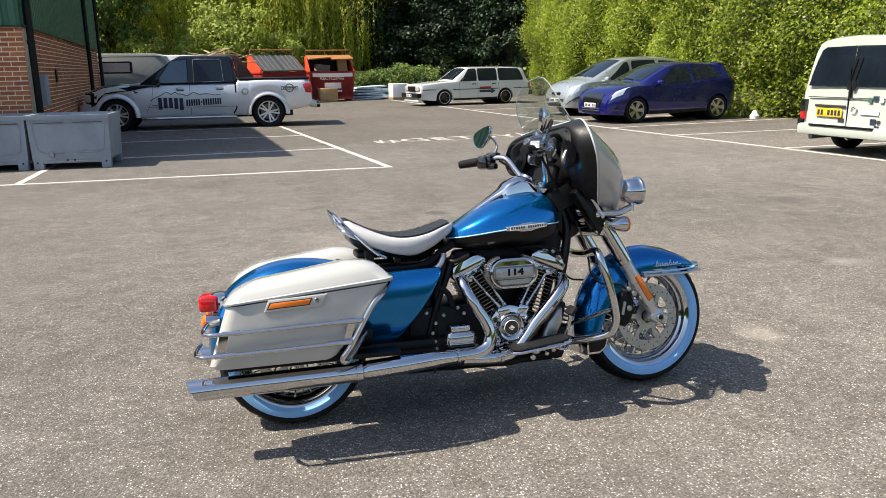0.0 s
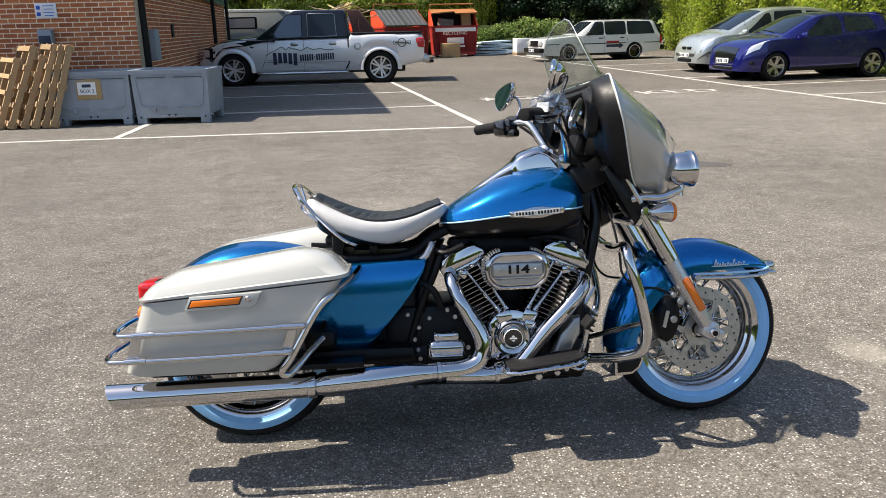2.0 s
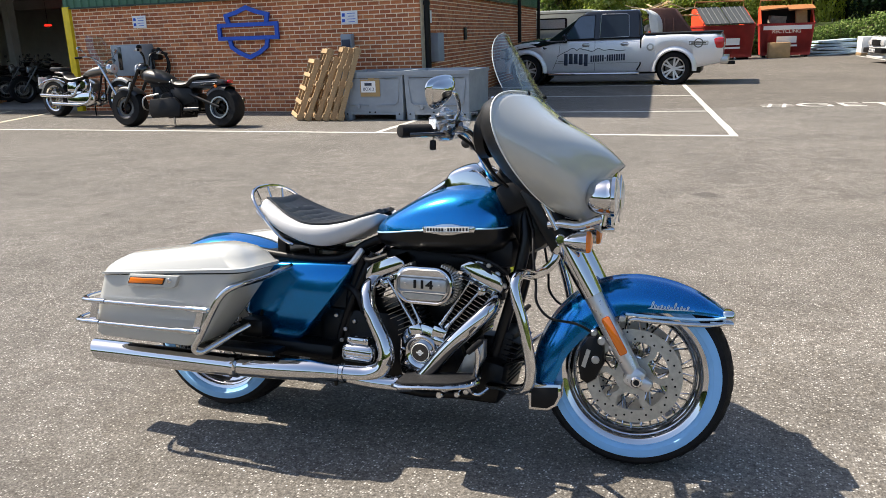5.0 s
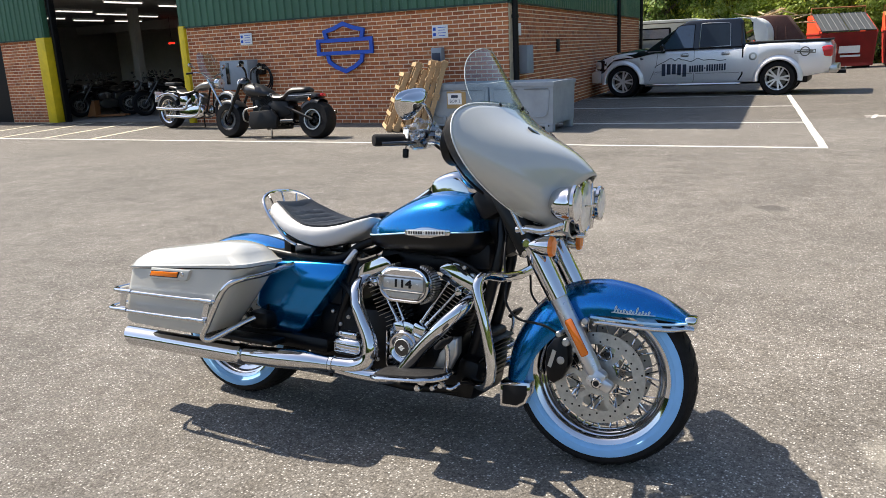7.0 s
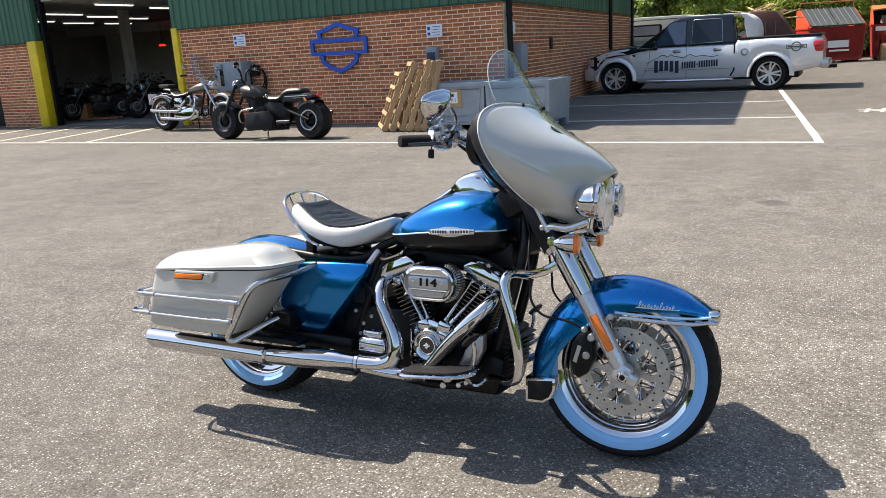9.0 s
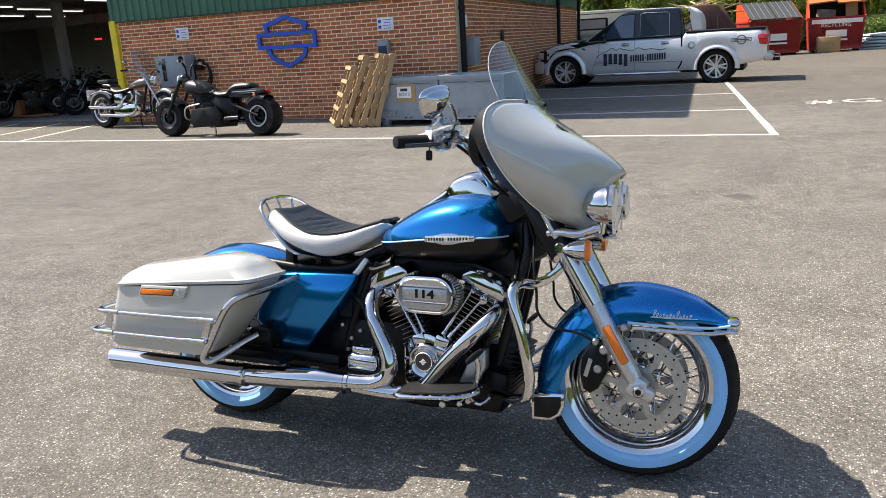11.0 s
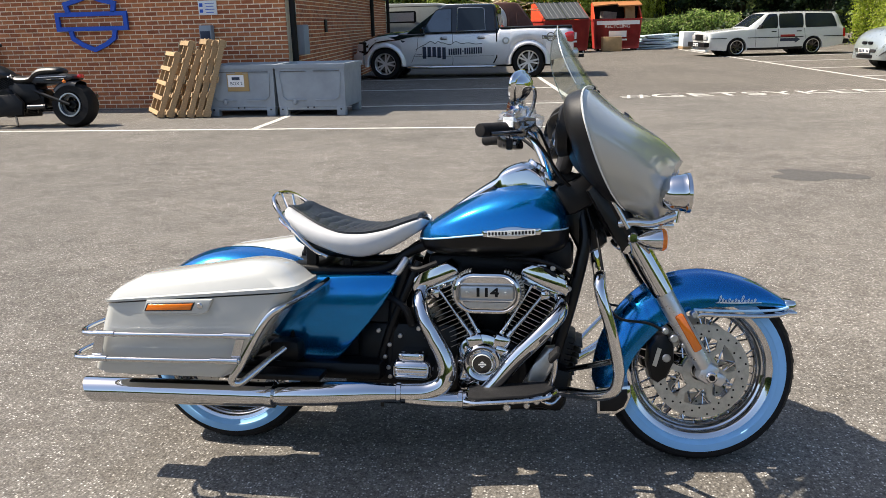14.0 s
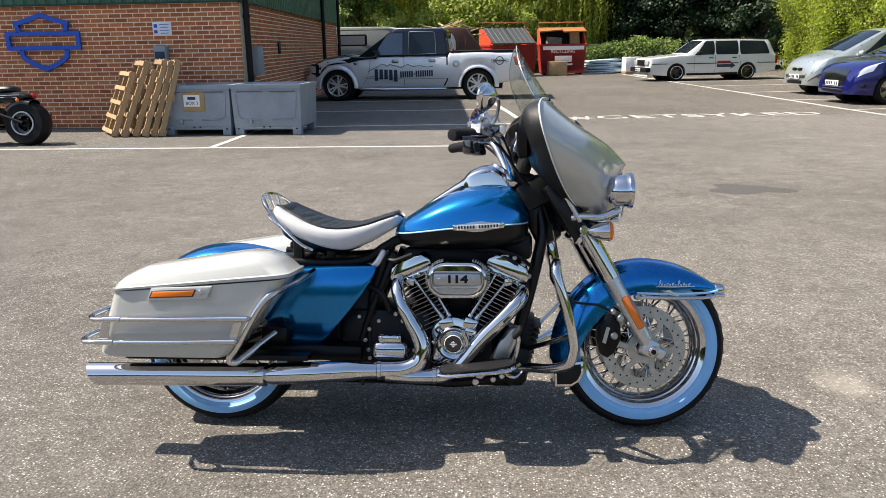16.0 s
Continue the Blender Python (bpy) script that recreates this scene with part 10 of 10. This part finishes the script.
def hedge(name, label, path, height, thick, n, seed, mat=None, leaf=0.12, flowers=0.0):
    """A tall overgrown hedge along a ground path, its face bulging to the yard side (left of the path)."""
    rng = np.random.default_rng(seed)
    P = [Vector((*p, 0)) for p in path]
    seg = [(b - a).length for a, b in zip(P, P[1:])]
    tot = sum(seg)
    t = thing(name, label, "hedge")
    def at(s):
        for (a, b), L in zip(zip(P, P[1:]), seg):
            if s <= L:
                d = (b - a).normalized()
                return a + d * s, V(-d.y, d.x, 0)
            s -= L
        d = (P[-1] - P[-2]).normalized()
        return P[-1], V(-d.y, d.x, 0)
    def face(s, z):
        p, nrm = at(s)
        prof = 0.35 + 0.75 * math.sin(math.pi * min(1, 0.15 + 0.75 * z / height))
        return p + nrm * (prof * 0.8 + bumpy((s, z, seed))) + V(0, 0, z), nrm
    m = int(tot / 0.8)
    grid = []
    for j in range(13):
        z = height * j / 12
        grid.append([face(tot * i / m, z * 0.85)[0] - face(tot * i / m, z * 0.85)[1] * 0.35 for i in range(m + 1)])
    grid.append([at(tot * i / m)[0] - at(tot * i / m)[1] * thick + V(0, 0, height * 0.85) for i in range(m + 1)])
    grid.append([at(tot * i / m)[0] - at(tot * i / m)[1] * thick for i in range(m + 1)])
    # Dark sheet behind the leaves paints their inner shade and blocks the sky.
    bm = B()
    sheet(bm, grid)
    part("core", bm, M_SHADE_CORE, t, "dark sheet painted as the shaded twigs inside the hedge")
    C, N = np.empty((n, 3)), np.empty((n, 3))
    S = rng.uniform(0, tot, n)
    crest = lambda a: 0.86 + 0.40 * noise.noise(Vector((a * 0.32, seed * 3.7, 0))) + 0.16 * noise.noise(Vector((a * 1.3, seed, 5)))
    Z = height * rng.uniform(0.0, 1.06, n) * np.array([crest(a) for a in S])
    for i in range(n):
        p, nrm = face(S[i], Z[i])
        q = p + nrm * rng.normal(0.0, 0.16) + V(rng.normal(0, 0.08), rng.normal(0, 0.08), rng.normal(0, 0.08))
        C[i] = q
        N[i] = nrm + V(0, 0, 0.7)
    C[:, 2] = np.maximum(C[:, 2], 0.03)
    leaf_mesh("leaves", C, N, leaf, mat or M_HEDGE, t, "bright green leaves", seed, kind="stuff")
    # dry bare twigs at the foot
    bm = B()
    rnd = random.Random(seed)
    for k in range(int(tot * 14)):
        p, nrm = face(rnd.uniform(0, tot), rnd.uniform(0.0, 0.5))
        p = p + nrm * 0.1
        p.z = max(0.02, p.z)
        q = p + V(rnd.uniform(-0.35, 0.35), rnd.uniform(-0.35, 0.35), rnd.uniform(0.05, 0.5))
        tube(bm, [p, q], [0.010, 0.004], 4)
    part("twigs", bm, M_TWIG, t, "dry tangled twigs at the foot", kind="stuff")
    return t


hedge("tall_hedge", "tall overgrown bright green hedge along the yard edge", [(17.8, 4.0), (15.6, 11.0), (14.1, 16.5), (13.7, 20.2), (13.8, 26.0), (14.0, 32.0), (14.8, 38.5)], 7.4, 1.6, 210000, 3, None, 0.058)
hedge("ivy_bank", "low ivy-covered bank behind the skips", [(9.3, 40.0), (7.0, 40.8), (4.2, 41.0), (1.4, 40.9)], 1.55, 1.2, 20000, 5, M_IVY, 0.075)


def limb_tree(name, label, base, h, spread, mat, n, leaf, seed, kind="round", trunk=0.22):
    rng = np.random.default_rng(seed)
    rnd = random.Random(seed)
    t = thing(name, label, "tree", pose(*base))
    bm = B()
    tube(bm, spline([(0, 0, -0.1), (0.06, 0.03, h * 0.2), (-0.05, 0.06, h * 0.45), (0.05, 0, h * 0.8)], 4), [trunk * (1 - 0.8 * k / 12) for k in range(13)], 10)
    tips = []
    for k in range(22):
        a = 2.4 * k + rnd.uniform(-0.4, 0.4)
        z0 = h * rnd.uniform(0.2, 0.75)
        r_ = spread * rnd.uniform(0.5, 1.0) * (1.0 if kind != "conifer" else 1.05 - 0.85 * z0 / h)
        z1 = z0 + h * (rnd.uniform(0.08, 0.28) if kind != "conifer" else rnd.uniform(-0.08, 0.04))
        tip = V(r_ * math.cos(a), r_ * math.sin(a), z1)
        tube(bm, spline([(0, 0, z0), tuple(tip * 0.5 + V(0, 0, (z0 - z1) * 0.1 + z0 * 0.5 + 0.1)) if False else (tip.x * 0.5, tip.y * 0.5, (z0 + z1) / 2 + 0.15), tuple(tip)], 3), [trunk * 0.3 * (1 - 0.13 * q) for q in range(7)], 6)
        tips.append(tip)
    part("trunk", bm, M_BARK, t, "brown branching trunk")
    if kind == "willow":
        C, N = [], []
        for k in range(int(n / 46)):
            tip = rnd.choice(tips)
            x, y = tip.x + rnd.gauss(0, spread * 0.22), tip.y + rnd.gauss(0, spread * 0.22)
            z = min(h, tip.z + rnd.uniform(0.0, h * 0.22))
            L = z - rnd.uniform(0.15, 0.5) * z
            sx, sy = rnd.gauss(0, 0.05), rnd.gauss(0, 0.05)
            for i in range(46):
                u = i / 45
                C.append((x + sx * u * L + rnd.gauss(0, 0.05), y + sy * u * L + rnd.gauss(0, 0.05), z - L * u))
                N.append((-1.0, -0.45, 0.3))
        C, N = np.array(C), np.array(N)
        N /= np.linalg.norm(N, axis=1, keepdims=True)
        leaf_mesh("crown", C, N, leaf, mat, t, "hanging strands of narrow leaves", seed, 2.8, "stuff", droop=(0, 0, -1))
    else:
        cl = []
        for tip in tips:
            for q in range(4):
                cl.append(tip * rnd.uniform(0.55, 1.05) + V(rnd.gauss(0, 0.3), rnd.gauss(0, 0.3), rnd.gauss(0, 0.35)))
        cl += [V(rnd.gauss(0, spread * 0.3), rnd.gauss(0, spread * 0.3), h * rnd.uniform(0.55, 1.0)) for _ in range(26)]
        if kind == "bush":
            cl += [V(rnd.gauss(0, spread * 0.5), rnd.gauss(0, spread * 0.4), h * rnd.uniform(0.05, 0.6)) for _ in range(60)]
        if kind == "conifer":
            cl += [V(spread * (1.05 - z) * math.cos(a) * q, spread * (1.05 - z) * math.sin(a) * q, h * z) for z, a, q in ((rnd.uniform(0.03, 1.0), rnd.uniform(0, 6.28), rnd.uniform(0.5, 1.05)) for _ in range(170))]
        cl = np.array([tuple(c) for c in cl])
        idx = rng.integers(0, len(cl), n)
        rad = spread * (0.20 if kind != "conifer" else 0.17)
        D = rng.normal(0, 1, (n, 3))
        D /= np.linalg.norm(D, axis=1, keepdims=True)
        C = cl[idx] + D * rad * rng.uniform(0.3, 1.15, (n, 1)) * np.array([1.15, 1.15, 0.62 if kind == "conifer" else 0.85])
        if kind == "conifer":
            C[:, 2] -= 0.25 * np.hypot(C[:, 0], C[:, 1]) * 0.25
        C[:, 2] = np.maximum(C[:, 2], 0.05)
        leaf_mesh("crown", C, D + np.array([-0.5, -0.1, 0.75]), leaf, mat, t, "crown of many small leaves", seed, 1.5, "stuff")
    return t


WILLOW = "weeping willow with long hanging pale green strands"
limb_tree("willow_tree", WILLOW, (-4.1, 44.0, 0), 9.0, 3.4, M_WILLOW, 60000, 0.066, 11, "willow", 0.35)
limb_tree("willow_tree", WILLOW, (-0.1, 44.5, 0), 9.5, 3.6, M_WILLOW, 66000, 0.066, 12, "willow", 0.35)
limb_tree("willow_tree", WILLOW, (3.6, 43.8, 0), 9.0, 2.6, M_WILLOW, 56000, 0.066, 19, "willow", 0.35)
limb_tree("bright_bush", "rounded bright green bush beyond the timber heap", (-1.4, 40.2, 0), 4.4, 2.3, M_BUSH, 20000, 0.11, 13, "bush", 0.12)
limb_tree("bright_bush", "rounded bright green bush beyond the skips", (1.2, 41.0, 0), 3.2, 1.7, M_BUSH, 14000, 0.11, 14, "bush", 0.12)
limb_tree("bright_bush", "low bright green bush beyond the old van", (-4.1, 40.0, 0), 2.8, 1.7, M_BUSH, 12000, 0.11, 20, "bush", 0.12)
limb_tree("dark_tree", "dark green broadleaf tree behind the building", (-7.0, 40.5, 0), 8.5, 2.2, M_IVY, 20000, 0.13, 15, "round", 0.25)
limb_tree("conifer", "broad dark green conifer at the yard end", (6.2, 45.0, 0), 12.0, 4.3, M_DARKLEAF, 48000, 0.115, 16, "conifer", 0.3)
limb_tree("conifer", "broad dark green conifer at the yard end", (9.9, 43.8, 0), 11.0, 4.4, M_DARKLEAF, 48000, 0.115, 17, "conifer", 0.3)
limb_tree("conifer", "broad dark green conifer at the yard end", (13.6, 42.0, 0), 10.0, 3.6, M_DARKLEAF, 34000, 0.115, 18, "conifer", 0.3)


def far_belt():
    """Woods round the yard, far behind everything; the unseen low arc is added to darken chrome reflections."""
    rng = np.random.default_rng(21)
    bm = B()
    grid = []
    n = 150
    def rad(a):
        return 58 + 9 * noise.noise(Vector((math.cos(a) * 3, math.sin(a) * 3, 0)))
    for j, (dz, dr) in enumerate(((0, 0), (0.35, -0.8), (0.7, -0.2), (0.92, 1.0), (1.0, 3.0))):
        row = []
        for k in range(n):
            a = 2 * math.pi * k / n
            hgt = (15 if math.sin(a) > 0.2 else 9.0) + 2.0 * noise.noise(Vector((k * 0.21, 3, 1)))
            row.append(V((rad(a) + dr) * math.cos(a), (rad(a) + dr) * math.sin(a) + 4, hgt * dz))
        grid.append(row)
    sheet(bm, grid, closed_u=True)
    t = thing("far_woods", "far belt of dark green trees, with an unseen arc added behind the camera", "woods", kind="stuff")
    # Dark sheet hides the horizon and paints the shade between the trees.
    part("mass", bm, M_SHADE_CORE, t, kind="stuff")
    m = 26000
    A = rng.uniform(0, 2 * math.pi, m)
    Z = rng.uniform(0, 1.03, m)
    R_ = np.array([rad(a) for a in A])
    H = np.where(np.sin(A) > 0.2, 15.0, 9.0)
    C = np.stack([(R_ - 0.7 + rng.normal(0, 0.5, m)) * np.cos(A), (R_ - 0.7 + rng.normal(0, 0.5, m)) * np.sin(A) + 4, H * Z], 1)
    N = np.stack([-np.cos(A), -np.sin(A), np.full(m, 0.5)], 1)
    leaf_mesh("far_leaves", C, N, 0.55, M_IVY, t, "", 22, 1.3, "stuff")


far_belt()

# ---- bricks of the walls ----
BL, BH, PITCH, COURSE = 0.2100, 0.0595, 0.225, 0.07607


def brick_mesh(L):
    bm = B()
    box(bm, (0, -0.0110, 0), (L, 0.028, BH), 0.0015, seg=1)
    me = bpy.data.meshes.new("brick")
    bm.to_mesh(me)
    bm.free()
    me.materials.append(M_BRICK)
    return me


def brick_rows(x0, x1, courses=28):
    for r in range(courses):
        z = COURSE * (r + 0.5)
        x = x0 - (0 if r % 2 == 0 else PITCH / 2)
        while x < x1 - 0.02:
            a, b = max(x, x0), min(x + BL, x1)
            if b - a > 0.03:
                yield (a + b) / 2, z, b - a
            x += PITCH


def joined_bricks(name, parent, fr, x0, x1, seed, past=-1.0):
    rnd = random.Random(seed)
    vs, fs = [], []
    for cx, z, L in brick_rows(x0, x1):
        if cx < past:
            continue
        n0 = len(vs)
        dy = rnd.uniform(-0.0015, 0.0015)
        for y in (-0.02, 0.003 + dy):
            for sx, sz in ((-1, -1), (1, -1), (1, 1), (-1, 1)):
                vs.append(fr @ V(cx + sx * L / 2, y, z + sz * BH / 2))
        for f_ in ((4, 5, 6, 7), (0, 1, 5, 4), (1, 2, 6, 5), (2, 3, 7, 6), (3, 0, 4, 7), (3, 2, 1, 0)):
            fs.append([n0 + k for k in f_])
    me = bpy.data.meshes.new(name)
    me.from_pydata(vs, [], fs)
    me.update()
    me.materials.append(M_BRICK_FAR)
    ob = new(name, me)
    ob.parent = parent
    return tagged(ob, "red stretcher-bond bricks", kind="stuff")


NEAR = 2.36
_meshes = {}
for cx, z, L in brick_rows(0.0, D0 - 0.17):
    if cx >= NEAR:
        continue
    k = round(L, 3)
    if k not in _meshes:
        _meshes[k] = brick_mesh(L)
    o = new("brick", _meshes[k])
    o.matrix_basis = F_FRAME @ pose(cx, 0, z)
    o.parent = wall_front
joined_bricks("bricks", wall_front, F_FRAME, 0.0, D0 - 0.17, 2, NEAR)
joined_bricks("bricks", wall_pier, F_FRAME, D1 + 0.41, D2, 3)
joined_bricks("bricks", wall_side, S_FRAME, 0.0, 14.6, 4)
